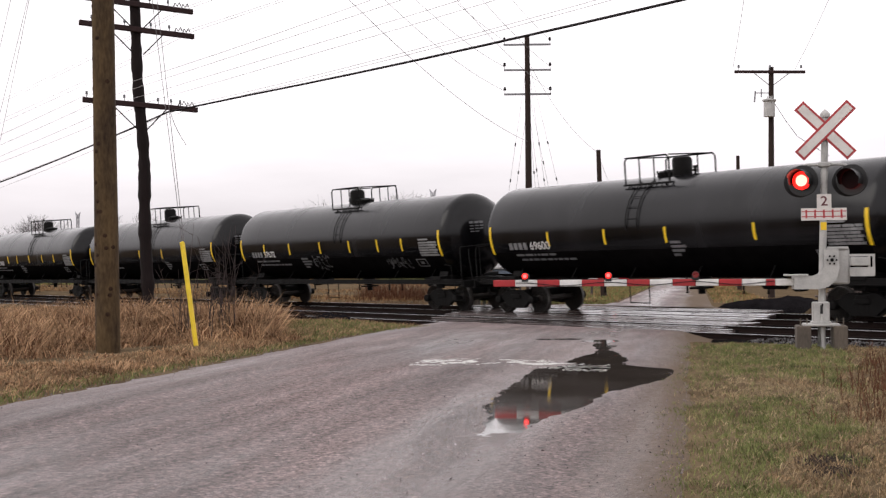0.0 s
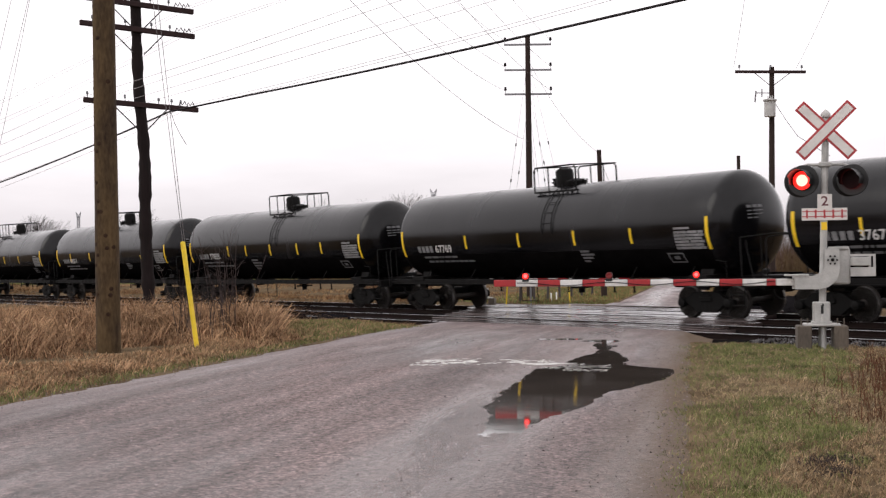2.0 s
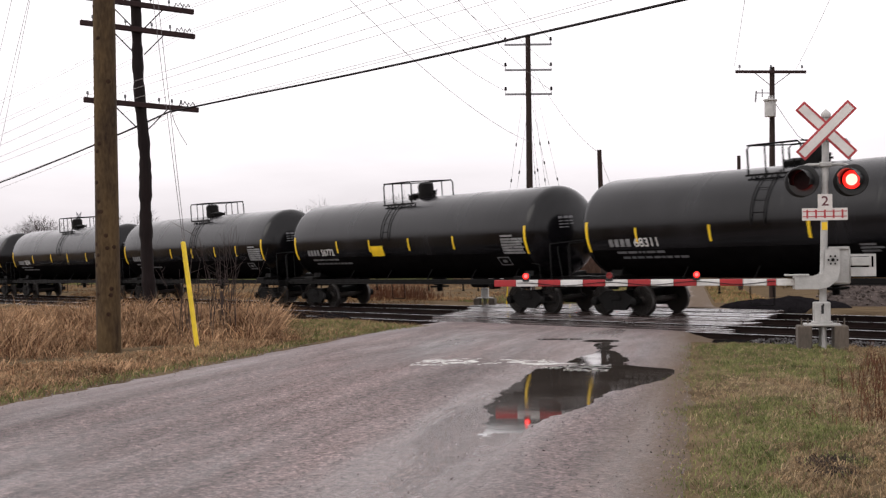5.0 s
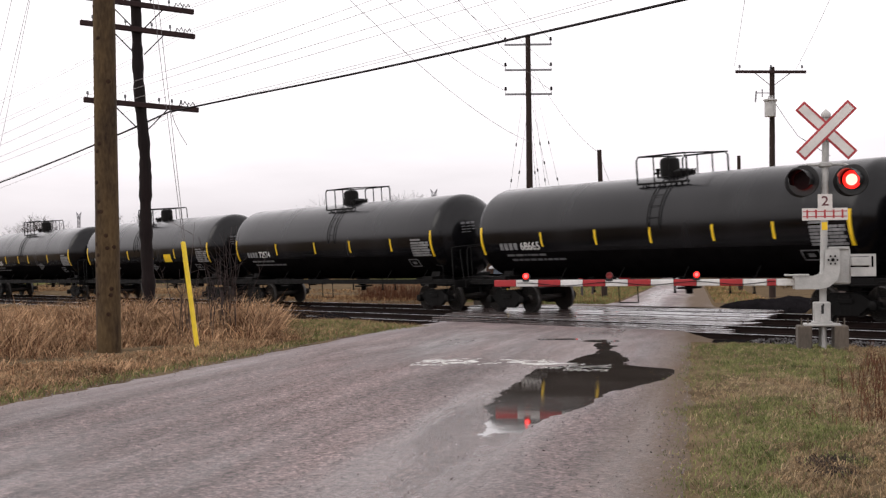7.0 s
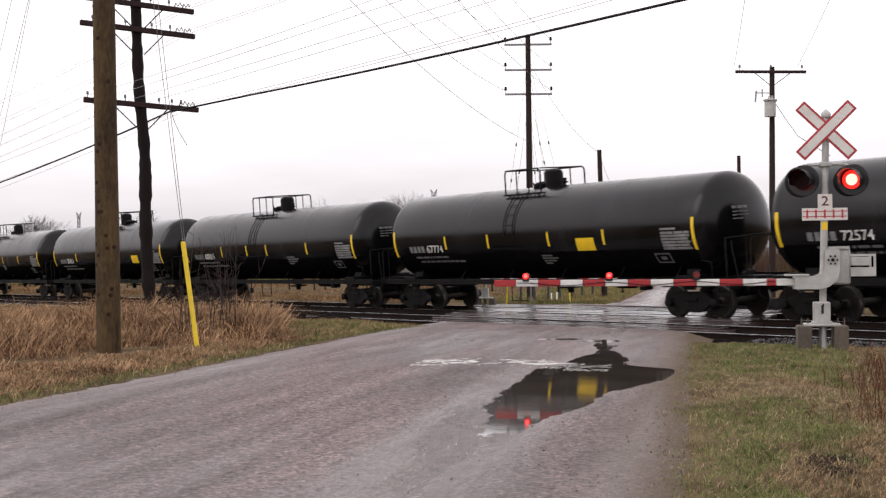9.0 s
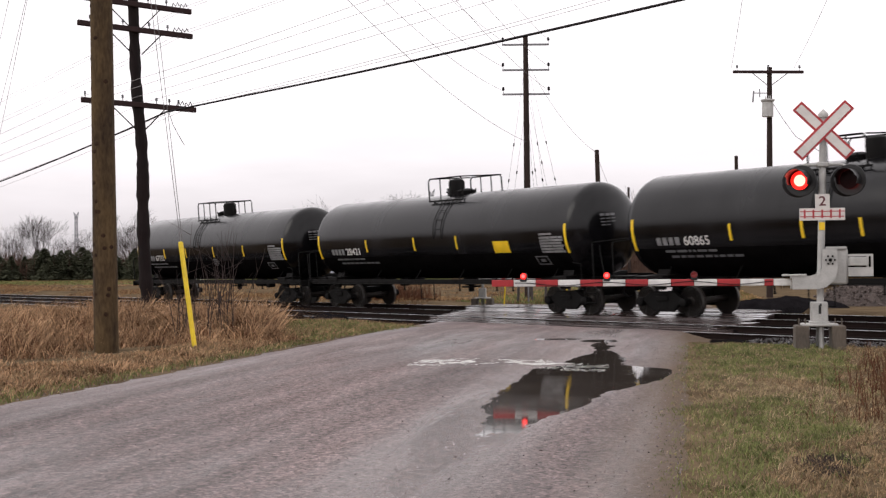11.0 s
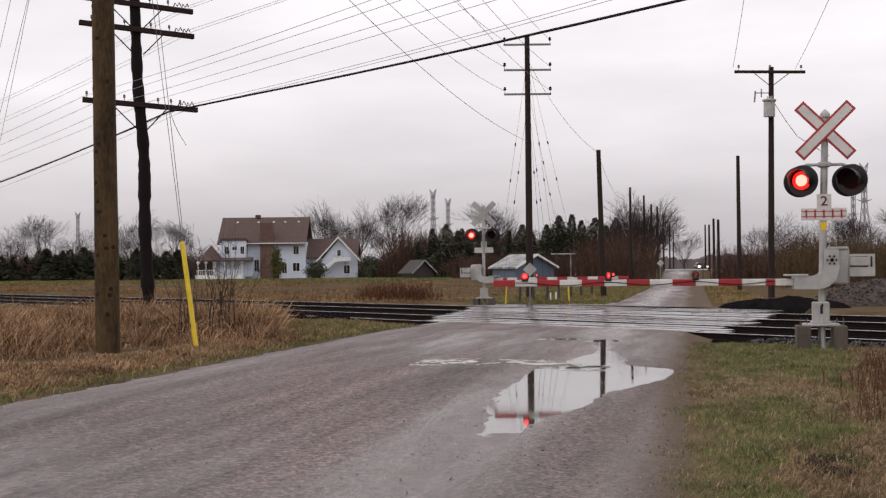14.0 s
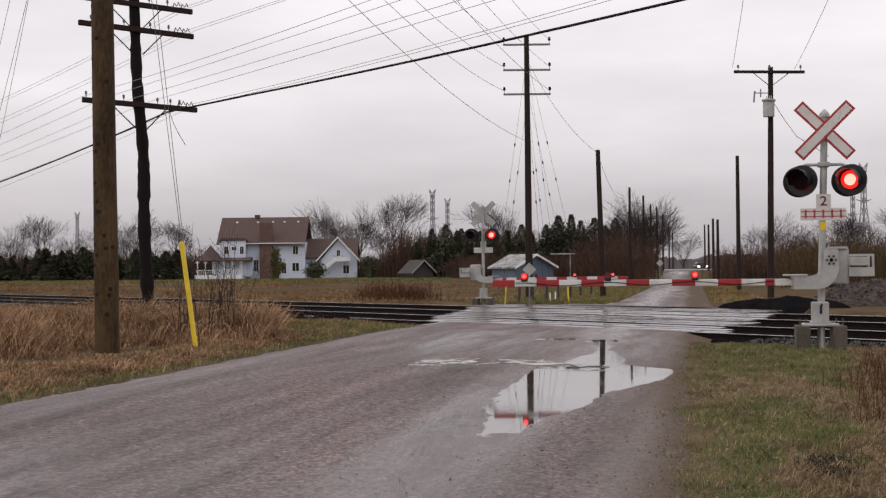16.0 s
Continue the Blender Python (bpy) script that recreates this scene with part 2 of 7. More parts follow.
M = dict(
    asphalt=road_surface(),
    panel=material("worn_crossing_plank", (0.050, 0.036, 0.034), 0.22, vary=0.6, scale=1.6, fine=24, bump=0.2, wet=0.08, piece=0.4, stretch=(0.25, 1, 1), spec=0.36, rough_vary=0.18),
    water=material("puddle_water", (0.060, 0.049, 0.042), 0.05, vary=0.25, scale=1.0, fine=5, bump=0.0, rough_vary=0.03, spec=0.5),
    soil=material("meadow_soil", (0.104, 0.074, 0.047), 0.95, vary=0.45, scale=0.8, fine=14, bump=0.6, depth=0.04, spec=0.0, tint=(0.165, 0.122, 0.076)),
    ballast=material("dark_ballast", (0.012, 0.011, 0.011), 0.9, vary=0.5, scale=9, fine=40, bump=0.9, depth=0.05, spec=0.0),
    stone=material("ballast_stone", (0.095, 0.090, 0.092), 0.8, vary=0.4, scale=6, fine=40, bump=0.4, island=0.6),
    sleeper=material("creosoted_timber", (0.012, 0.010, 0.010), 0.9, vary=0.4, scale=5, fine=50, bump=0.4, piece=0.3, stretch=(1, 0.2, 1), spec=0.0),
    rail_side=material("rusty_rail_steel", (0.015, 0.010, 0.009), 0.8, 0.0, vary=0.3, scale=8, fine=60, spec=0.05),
    rail_top=material("polished_rail_head", (0.62, 0.62, 0.63), 0.3, 1.0, vary=0.1, scale=3, fine=40, bump=0.03),
    tank=material("black_tank_paint", (0.0012, 0.0012, 0.0015), 0.20, vary=0.35, scale=0.8, fine=9, bump=0.02, tint=(0.0090, 0.0087, 0.0100), stretch=(1, 0.16, 0.16), rough_vary=0.08, piece=0.25, spec=0.28),
    # near-black for the tank's belly: dirt and underside shade in one colour
    belly_dark=material("dull_grime_and_shade", (0.0048, 0.0044, 0.0046), 0.95, vary=0.4, scale=2, fine=20, bump=0.1, spec=0.0),
    under=material("grimy_underframe_steel", (0.0048, 0.0044, 0.0043), 0.65, 0.0, vary=0.4, scale=3, fine=30, bump=0.2, spec=0.12),
    wheel=material("wheel_steel", (0.026, 0.0205, 0.018), 0.6, 0.0, vary=0.5, scale=6, fine=40, spec=0.3),
    tread=material("bright_wheel_tread", (0.12, 0.115, 0.11), 0.45, 0.8, vary=0.1),
    yellow=material("yellow_reflective_tape", (0.80, 0.52, 0.015), 0.45, vary=0.12, scale=4, fine=40, bump=0.03),
    white=material("white_lettering", (0.62, 0.61, 0.60), 0.6, vary=0.25, scale=5, fine=30, bump=0.0),
    faded=material("faded_lettering", (0.125, 0.125, 0.13), 0.7, vary=0.4, scale=3, fine=18, bump=0.0),
    panel_grey=material("grey_stencil_paint", (0.20, 0.20, 0.205), 0.7, vary=0.4, scale=3, fine=18, bump=0.0),
    silver=material("silver_signal_paint", (0.41, 0.405, 0.39), 0.55, 0.1, vary=0.22, scale=4, fine=40, bump=0.08),
    black=material("black_signal_paint", (0.0045, 0.0045, 0.005), 0.45, vary=0.3, scale=5, fine=40, bump=0.05),
    sign_white=material("white_sign_sheeting", (0.66, 0.63, 0.60), 0.45, vary=0.12, scale=4, fine=30, bump=0.03),
    sign_red=material("red_sign_sheeting", (0.40, 0.035, 0.04), 0.45, vary=0.18, scale=4, fine=30, bump=0.03),
    gate_red=material("red_gate_sheeting", (0.36, 0.018, 0.022), 0.45, vary=0.18, scale=4, fine=30, bump=0.03),
    gate_white=material("white_gate_sheeting", (0.66, 0.65, 0.63), 0.45, vary=0.15, scale=4, fine=30, bump=0.03),
    lit=material("lit_red_lens", (1.0, 0.20, 0.15), 0.3, vary=0.05, emit=5.0, bump=0),
    glow=material("lit_red_lens_rim", (1.0, 0.015, 0.01), 0.3, vary=0.05, emit=1.6, bump=0),
    gate_dim=material("unlit_gate_lens", (0.16, 0.008, 0.008), 0.3, vary=0.2, bump=0),
    unlit=material("unlit_red_lens", (0.013, 0.0015, 0.002), 0.4, vary=0.2, bump=0.1, fine=120, spec=0.08),
    gate_lit=material("lit_gate_lens", (1.0, 0.06, 0.06), 0.3, vary=0.05, emit=4.0, bump=0),
    head_lit=material("lit_headlamp", (1.0, 0.97, 0.88), 0.3, vary=0.02, emit=4.0, bump=0),
    concrete=material("weathered_concrete", (0.088, 0.072, 0.057), 0.9, vary=0.4, scale=4, fine=30, bump=0.35, stretch=(1, 1, 0.35)),
    pole=material("treated_pole_wood", (0.046, 0.024, 0.012), 0.85, vary=0.6, scale=3.2, fine=22, bump=0.5, tint=(0.112, 0.074, 0.036), stretch=(1, 1, 0.35), spec=0.2),
    knot=material("dark_pole_knot", (0.034, 0.020, 0.013), 0.9, vary=0.5, scale=9, fine=40, bump=0.3, spec=0.1),
    old_pole=material("old_creosote_pole", (0.013, 0.009, 0.009), 0.9, vary=0.4, scale=5, fine=30, bump=0.5, stretch=(1, 1, 0.15), spec=0.15),
    grey_pole=material("weathered_pole_wood", (0.030, 0.020, 0.017), 0.9, vary=0.35, scale=4, fine=26, bump=0.4, stretch=(1, 1, 0.12), spec=0.2),
    arm=material("crossarm_wood", (0.030, 0.017, 0.017), 0.85, vary=0.35, scale=6, fine=30, bump=0.3, spec=0.2),
    steel=material("galvanised_steel", (0.22, 0.22, 0.23), 0.5, 0.6, vary=0.2, scale=5, fine=40, bump=0.05),
    glass=material("insulator_glass", (0.16, 0.17, 0.18), 0.2, vary=0.2, bump=0.0),
    cable=material("black_cable", (0.010, 0.008, 0.009), 0.7, vary=0.2, bump=0.0, spec=0.2),
    wire=material("weathered_wire", (0.16, 0.15, 0.155), 0.6, 0.2, vary=0.2, bump=0.0),
    pale_wire=material("bleached_wire", (0.34, 0.32, 0.33), 0.6, 0.0, vary=0.2, bump=0.0),
    guard=material("yellow_plastic_guard", (0.78, 0.56, 0.02), 0.45, vary=0.14, scale=3, fine=20, bump=0.05),
    dry=material("dry_grass", (0.235, 0.132, 0.072), 0.9, vary=0.4, scale=0.8, fine=5, bump=0, island=0.55, spec=0.1, tint=(0.52, 0.335, 0.195)),
    rust=material("rusty_dead_weed", (0.105, 0.046, 0.026), 0.9, vary=0.35, scale=0.8, fine=5, bump=0, island=0.45, spec=0.1),
    green=material("short_green_grass", (0.088, 0.118, 0.036), 0.85, vary=0.4, scale=1.6, fine=8, bump=0, island=0.5, spec=0.1, tint=(0.245, 0.262, 0.100)),
    bark=material("bare_branch_bark", (0.052, 0.040, 0.038), 0.9, vary=0.3, scale=2, fine=20, bump=0.0, spec=0.1),
    twig=material("bare_brush_twig", (0.092, 0.056, 0.042), 0.9, vary=0.3, scale=0.4, fine=3, bump=0.0, spec=0.1, island=0.4),
    willow=material("yellow_willow_twig", (0.090, 0.060, 0.032), 0.9, vary=0.3, scale=0.4, fine=3, bump=0.0, spec=0.1, island=0.35),
    needle=material("conifer_needles", (0.085, 0.090, 0.060), 0.85, vary=0.4, scale=0.6, fine=4, bump=0, island=0.2, spec=0.0),
    olive=material("olive_shrub_leaf", (0.130, 0.122, 0.055), 0.85, vary=0.4, scale=0.6, fine=4, bump=0, island=0.4, spec=0.0),
    siding=material("pale_blue_siding", (0.63, 0.69, 0.79), 0.7, vary=0.1, scale=1.0, fine=6, bump=0.1, stretch=(0.2, 0.2, 8)),
    trim=material("white_trim_paint", (0.80, 0.80, 0.80), 0.6, vary=0.1, scale=2, fine=10, bump=0.05),
    shingle=material("brown_roof_shingle", (0.094, 0.060, 0.052), 0.9, vary=0.3, scale=2.0, fine=9, bump=0.5, depth=0.04),
    brick=material("red_brown_brick", (0.13, 0.075, 0.062), 0.9, vary=0.3, scale=3, fine=14, bump=0.3),
    pane=material("dark_window_glass", (0.02, 0.022, 0.026), 0.08, vary=0.2, bump=0.0, rough_vary=0.02),
    shed=material("blue_grey_cladding", (0.10, 0.13, 0.175), 0.7, vary=0.12, scale=2, fine=8, bump=0.15, stretch=(6, 6, 0.2)),
    tin=material("pale_metal_roof", (0.05, 0.048, 0.05), 0.6, 0.0, vary=0.3, scale=1.1, fine=4, bump=0.1, tint=(0.50, 0.49, 0.49)),
    dark_wood=material("dark_weathered_boards", (0.055, 0.045, 0.042), 0.9, vary=0.3, scale=3, fine=16, bump=0.2),
    lattice=material("tower_steel", (0.30, 0.30, 0.32), 0.6, 0.3, vary=0.2, bump=0.0),
    # colour of the asphalt heap; also paints the ditch shadow at the bank
    mound=material("dark_millings_and_ditch_shade", (0.012, 0.011, 0.012), 0.95, vary=0.4, scale=3, fine=18, bump=0.9, depth=0.06, spec=0.0),
    dirt=material("brown_earth_crumbs", (0.135, 0.100, 0.078), 0.9, vary=0.4, scale=1.5, fine=26, bump=0.0, spec=0.05, island=0.4),
    straw=material("matted_straw", (0.25, 0.175, 0.100), 0.9, vary=0.4, scale=2.2, fine=9, bump=0, island=0.6, spec=0.1, tint=(0.52, 0.41, 0.25)),
    meadow=material("meadow_grass", (0.165, 0.095, 0.048), 0.9, vary=0.4, scale=0.15, fine=1.2, bump=0, island=0.45, spec=0.0, tint=(0.42, 0.265, 0.135)),
    gravel=material("loose_road_gravel", (0.20, 0.170, 0.175), 0.8, vary=0.4, scale=6, fine=40, bump=0.0, island=0.6),
    litter=material("brown_leaf_litter", (0.120, 0.074, 0.042), 0.9, vary=0.4, scale=2.0, fine=8, bump=0, island=0.6, spec=0.1, tint=(0.40, 0.285, 0.165)),
    pile_stone=material("heaped_crushed_stone", (0.118, 0.096, 0.088), 0.85, vary=0.35, scale=5, fine=30, bump=0.0, island=0.4, spec=0.1),
    # distance haze is mixed into this base colour
    far_woods=material("haze_toned_woods", (0.150, 0.128, 0.132), 1.0, vary=0.3, scale=0.08, fine=0.6, bump=0, spec=0.0),
    sign_dark=material("dark_sign_lettering", (0.10, 0.015, 0.022), 0.5, vary=0.15, bump=0.0),
    paint=material("worn_road_paint", (0.62, 0.61, 0.58), 0.5, vary=0.2, scale=4, fine=30, bump=0.1, island=0.2),
    car_paint=material("dark_car_paint", (0.03, 0.032, 0.038), 0.25, vary=0.1, bump=0.0, coat=0.5),
    rubber=material("black_rubber", (0.02, 0.02, 0.02), 0.8, vary=0.2),
)


# ---- mesh tools ----
class Shape:
    """Collects verts and faces of one mesh."""

    def __init__(self):
        self.v, self.f, self.m = [], [], []

    def add(self, verts, faces, slot=0):
        k = len(self.v)
        self.v.extend(tuple(p) for p in verts)
        self.f.extend(tuple(i + k for i in f) for f in faces)
        self.m.extend([slot] * len(faces))
        return self

    def box(self, c, s, bevel=0.0, turn=None, slot=0):
        """A box with chamfered edges, of size s round c."""
        h = Vector(s) / 2
        b = min(bevel, min(h) * 0.6)
        turn = turn or Matrix()
        if b <= 0:
            vs = [Vector((x * h.x, y * h.y, z * h.z)) for x in (-1, 1) for y in (-1, 1) for z in (-1, 1)]
            fs = [(0, 1, 3, 2), (4, 6, 7, 5), (0, 4, 5, 1), (2, 3, 7, 6), (0, 2, 6, 4), (1, 5, 7, 3)]
        else:
            vs, key = [], {}
            for x in (-1, 1):
                for y in (-1, 1):
                    for z in (-1, 1):
                        for a in range(3):
                            key[x, y, z, a] = len(vs)
                            p = [x * (h.x - b), y * (h.y - b), z * (h.z - b)]
                            p[a] = (x, y, z)[a] * h[a]
                            vs.append(Vector(p))
            fs = []
            for a in range(3):
                o = [i for i in range(3) if i != a]
                for s1 in (-1, 1):
                    q = []
                    for p, r in ((-1, -1), (1, -1), (1, 1), (-1, 1)):
                        k = [0, 0, 0]
                        k[a], k[o[0]], k[o[1]] = s1, p, r
                        q.append(key[(*k, a)])
                    fs.append(q if (s1 > 0) == (a != 1) else q[::-1])
            for a in range(3):                         # edges along axis a
                o = [i for i in range(3) if i != a]
                for p in (-1, 1):
                    for r in (-1, 1):
                        q = []
                        for e, face in ((-1, o[0]), (1, o[0]), (1, o[1]), (-1, o[1])):
                            k = [0, 0, 0]
                            k[a], k[o[0]], k[o[1]] = e, p, r
                            q.append(key[(*k, face)])
                        fs.append(q)
            for x in (-1, 1):
                for y in (-1, 1):
                    for z in (-1, 1):
                        fs.append([key[x, y, z, a] for a in range(3)])
        c = Vector(c)
        return self.add([turn @ p + c for p in vs], fs, slot)

    def tube(self, pts, radii, seg=8, slot=0, caps=True):
        """A round tube through pts; radii is one number or one for each point."""
        pts = [Vector(p) for p in pts]
        if not hasattr(radii, "__len__"):
            radii = [radii] * len(pts)
        vs, fs = [], []
        side = None
        for i, p in enumerate(pts):
            d = (pts[min(i + 1, len(pts) - 1)] - pts[max(i - 1, 0)]).normalized()
            if side is None:
                side = d.orthogonal().normalized()
            side = (side - d * side.dot(d)).normalized()
            other = d.cross(side)
            for k in range(seg):
                a = 2 * math.pi * k / seg
                vs.append(p + (side * math.cos(a) + other * math.sin(a)) * radii[i])
        for i in range(len(pts) - 1):
            for k in range(seg):
                fs.append((i * seg + k, i * seg + (k + 1) % seg, (i + 1) * seg + (k + 1) % seg, (i + 1) * seg + k))
        if caps:
            fs.append(tuple(range(seg))[::-1])
            fs.append(tuple((len(pts) - 1) * seg + k for k in range(seg)))
        return self.add(vs, fs, slot)

    def lathe(self, profile, seg, m=None, slot=0):
        """Turns (axial, radius) pairs about local x."""
        m = m or Matrix()
        vs, fs = [], []
        for a, r in profile:
            for k in range(seg):
                t = 2 * math.pi * k / seg
                vs.append(m @ Vector((a, r * math.cos(t), r * math.sin(t))))
        n = len(profile)
        for i in range(n - 1):
            for k in range(seg):
                fs.append((i * seg + k, (i + 1) * seg + k, (i + 1) * seg + (k + 1) % seg, i * seg + (k + 1) % seg))
        fs.append(tuple(range(seg)))
        fs.append(tuple((n - 1) * seg + k for k in range(seg))[::-1])
        return self.add(vs, fs, slot)

    def prism(self, outline, lo, hi, m=None, slot=0):
        """Extrudes a closed (a, b) outline along local z from lo to hi."""
        m = m or Matrix()
        n = len(outline)
        vs = [m @ Vector((a, b, z)) for z in (lo, hi) for a, b in outline]
        fs = [tuple(range(n))[::-1], tuple(range(n, 2 * n))]
        fs += [(i, (i + 1) % n, n + (i + 1) % n, n + i) for i in range(n)]
        return self.add(vs, fs, slot)

    def mesh(self, name, mats, smooth=40):
        me = bpy.data.meshes.new(name)
        me.from_pydata(self.v, [], self.f)
        for m in (mats if isinstance(mats, (list, tuple)) else [mats]):
            me.materials.append(m)
        if any(self.m):
            me.polygons.foreach_set("material_index", self.m)
        if smooth:
            me.polygons.foreach_set("use_smooth", [True] * len(self.f))
            me.set_sharp_from_angle(angle=radians(smooth))
        me.update()
        return me


def part(name, data, mats, parent=None, label="", at=None, smooth=40):
    """Links a Shape or a mesh as one object under parent."""
    ob = new(name, data.mesh(name, mats, smooth) if isinstance(data, Shape) else data)
    ob.parent = parent
    if at is not None:
        ob.matrix_basis = at
    return tagged(ob, label) if label else ob


def thing(name, label, category, at=None, group="", kind=""):
    ob = new(name)
    ob.empty_display_size = 0.3
    if at is not None:
        ob.matrix_basis = at
    return tagged(ob, label, category, group, kind)


def solid(name, shape, mats, label, category, at=None, group="", kind="", smooth=40):
    ob = part(name, shape, mats, None, "", at, smooth)
    return tagged(ob, label, category, group, kind)


def text_mesh(body, height, width, material_used):
    """Letters of the built-in font, as a mesh in the xy plane with the given cap height, squeezed to width."""
    cu = bpy.data.curves.new("letters", "FONT")
    cu.body, cu.size, cu.offset = body, 1.0, 0.012
    ob = bpy.data.objects.new("letters", cu)
    scene.collection.objects.link(ob)
    me = bpy.data.meshes.new_from_object(ob.evaluated_get(bpy.context.evaluated_depsgraph_get()))
    bpy.data.objects.remove(ob)
    co = np.empty(len(me.vertices) * 3)
    me.vertices.foreach_get("co", co)
    co = co.reshape(-1, 3)
    lo, hi = co.min(0), co.max(0)
    co[:, 0] = (co[:, 0] - lo[0]) / (hi[0] - lo[0]) * width
    co[:, 1] = (co[:, 1] - lo[1]) / (hi[1] - lo[1]) * height
    me.vertices.foreach_set("co", co.ravel())
    me.materials.clear()
    me.materials.append(material_used)
    return me


def smooth_step(a, b, v):
    t = min(1.0, max(0.0, (v - a) / (b - a)))
    return t * t * (3 - 2 * t)


# ---- plan: tracks run along x, the road crosses them at a slant ----
ROAD, ACROSS = Vector((-0.6927, 0.7212, 0)), Vector((0.7212, 0.6927, 0))
FAR_Y, NEAR_Y = 29.709, 25.0              # track centres
FAR_Z, NEAR_Z = 0.074, -0.056
CANT = math.atan(0.0997 / 1.51)           # both tracks lean: the far rails lie higher
GAUGE = 0.755


def to_uw(x, y):
    return x * ROAD.x + y * ROAD.y, x * ACROSS.x + y * ACROSS.y


def from_uw(u, w):
    return u * ROAD.x + w * ACROSS.x, u * ROAD.y + w * ACROSS.y


def rail_level(y):
    """Height of the running surface across both tracks."""
    knots = [(19.0, 0.0), (23.6, -0.105), (NEAR_Y - GAUGE, NEAR_Z - 0.05), (NEAR_Y + GAUGE, NEAR_Z + 0.05),
             (FAR_Y - GAUGE, FAR_Z - 0.05), (FAR_Y + GAUGE, FAR_Z + 0.05), (33.0, 0.10), (40.0, 0.0)]
    return float(np.interp(y, [k[0] for k in knots], [k[1] for k in knots]))


def hill(x, y):
    u, w = to_uw(x, y)
    return 1.2 * smooth_step(118, 165, u) * (1 - smooth_step(4, 14, abs(w + 1.5))) * (1 - smooth_step(190, 260, u))


def terrain(x, y):
    """Height of the open ground."""
    u, w = to_uw(x, y)
    z = hill(x, y)
    bed = smooth_step(20.5, 23.0, y) * (1 - smooth_step(32.5, 35.0, y))
    z += rail_level(y) * (1 - smooth_step(60, 90, abs(x + 28))) * (1 if y < 45 else 0)
    z -= 0.45 * bed
    z += 0.62 * smooth_step(70, 150, x * AXIS.x + y * AXIS.y) * smooth_step(9.0, 18.0, -w)
    left = smooth_step(7.7, 9.6, -w) * (1 - smooth_step(19.5, 22.0, y))
    z += left * (0.08 + 0.10 * smooth_step(-10.5, -13.5, w) + 0.06 * noise.noise((x * 0.3, y * 0.3, 0)))
    right = smooth_step(0.6, 4.5, w) * (1 - smooth_step(18.0, 21.0, y)) * (1 - smooth_step(60, 200, w))
    z += right * (0.05 + 0.05 * noise.noise((x * 0.35, y * 0.35, 5)))
    z += 0.05 * noise.noise((x * 0.05, y * 0.05, 9)) * smooth_step(40, 80, y)
    return z


# ---- ground ----
def verge_lip(u):
    """How far across the grass begins beside the asphalt."""
    return -0.34 + 0.08 * smooth_step(15.0, 9.0, u) + 0.22 * noise.noise((u * 0.7, 3, 1)) + 0.12 * noise.noise((u * 2.5, 7, 1))


def ground_sheet():
    def steps(dense, far, ratio=1.35):
        lo, hi, d = dense
        mid = list(np.arange(lo, hi + 1e-6, d))
        out, s = [], d
        p = hi
        while p < far:
            s *= ratio
            p += s
            out.append(p)
        low, s, p = [], d, lo
        while p > -far:
            s *= ratio
            p -= s
            low.append(p)
        return low[::-1] + mid + out
    us = steps((2, 62, 0.2), 3800, 1.12)
    ws = steps((-24, 12, 0.45), 3800, 1.14)
    ws = sorted(set(ws) | {-8.1, -7.95, -7.8, -7.65, -7.5, -7.35, *[round(-0.96 + 0.06 * k, 2) for k in range(25)]})
    verts, faces = [], []
    for u in us:
        for w in ws:
            x, y = from_uw(u, w)
            z = terrain(x, y)
            if u < 40 and (-0.65 < w < 0.6 or -8.3 < w < -7.3):
                z += 0.018 * noise.noise((x * 0.9, y * 0.9, 14)) + 0.010 * noise.noise((x * 3, y * 3, 15))
            near = -7.4 < w < -0.97 and u < 60 or -3.3 < w < 0.5 and 40 < u < 172
            if near:
                z -= 0.12
            elif -0.97 <= w < 0.6 and u < 60:
                lip = verge_lip(u) + 0.10 * noise.noise((x * 5, y * 5, 40)) + 0.07 * noise.noise((x * 13, y * 13, 41))
                z -= 0.12 * (1 - smooth_step(lip - 0.5, lip + 0.35, w))
            if -31 - (y - 20.5) * 0.96 - 1 < x < -20.7 - (y - 21.7) * 0.65 + 1 and 20 < y < 37:
                z -= 0.35
            verts.append((x, y, z))
    n = len(ws)
    for i in range(len(us) - 1):
        for j in range(n - 1):
            faces.append((i * n + j, (i + 1) * n + j, (i + 1) * n + j + 1, i * n + j + 1))
    s = Shape().add(verts, faces)
    return solid("ground", s, M["soil"], "brown winter meadow ground with dry grass and damp soil", "ground", kind="structure", smooth=0)


ground_sheet()

# the long puddle: along the road, and its two shores across it
SHORE = [(12.0, -1.85, -1.55), (12.7, -1.98, -1.48), (13.4, -2.06, -1.42), (14.5, -2.20, -1.12), (16.0, -2.26, -1.06), (17.4, -2.24, -0.56),
         (19.1, -2.27, -0.26), (19.8, -2.30, -0.34), (20.3, -2.05, -0.80), (20.6, -1.75, -1.10), (21.3, -1.93, -1.12), (22.4, -1.90, -1.18), (23.4, -1.68, -1.30), (24.4, -1.72, -1.52)]
# small hollows: centre along the road, across it, and half lengths
HOLLOWS = [(26.2, -1.78, 0.8, 0.14), (27.5, -1.85, 0.6, 0.34), (28.2, -2.75, 0.35, 0.5)]


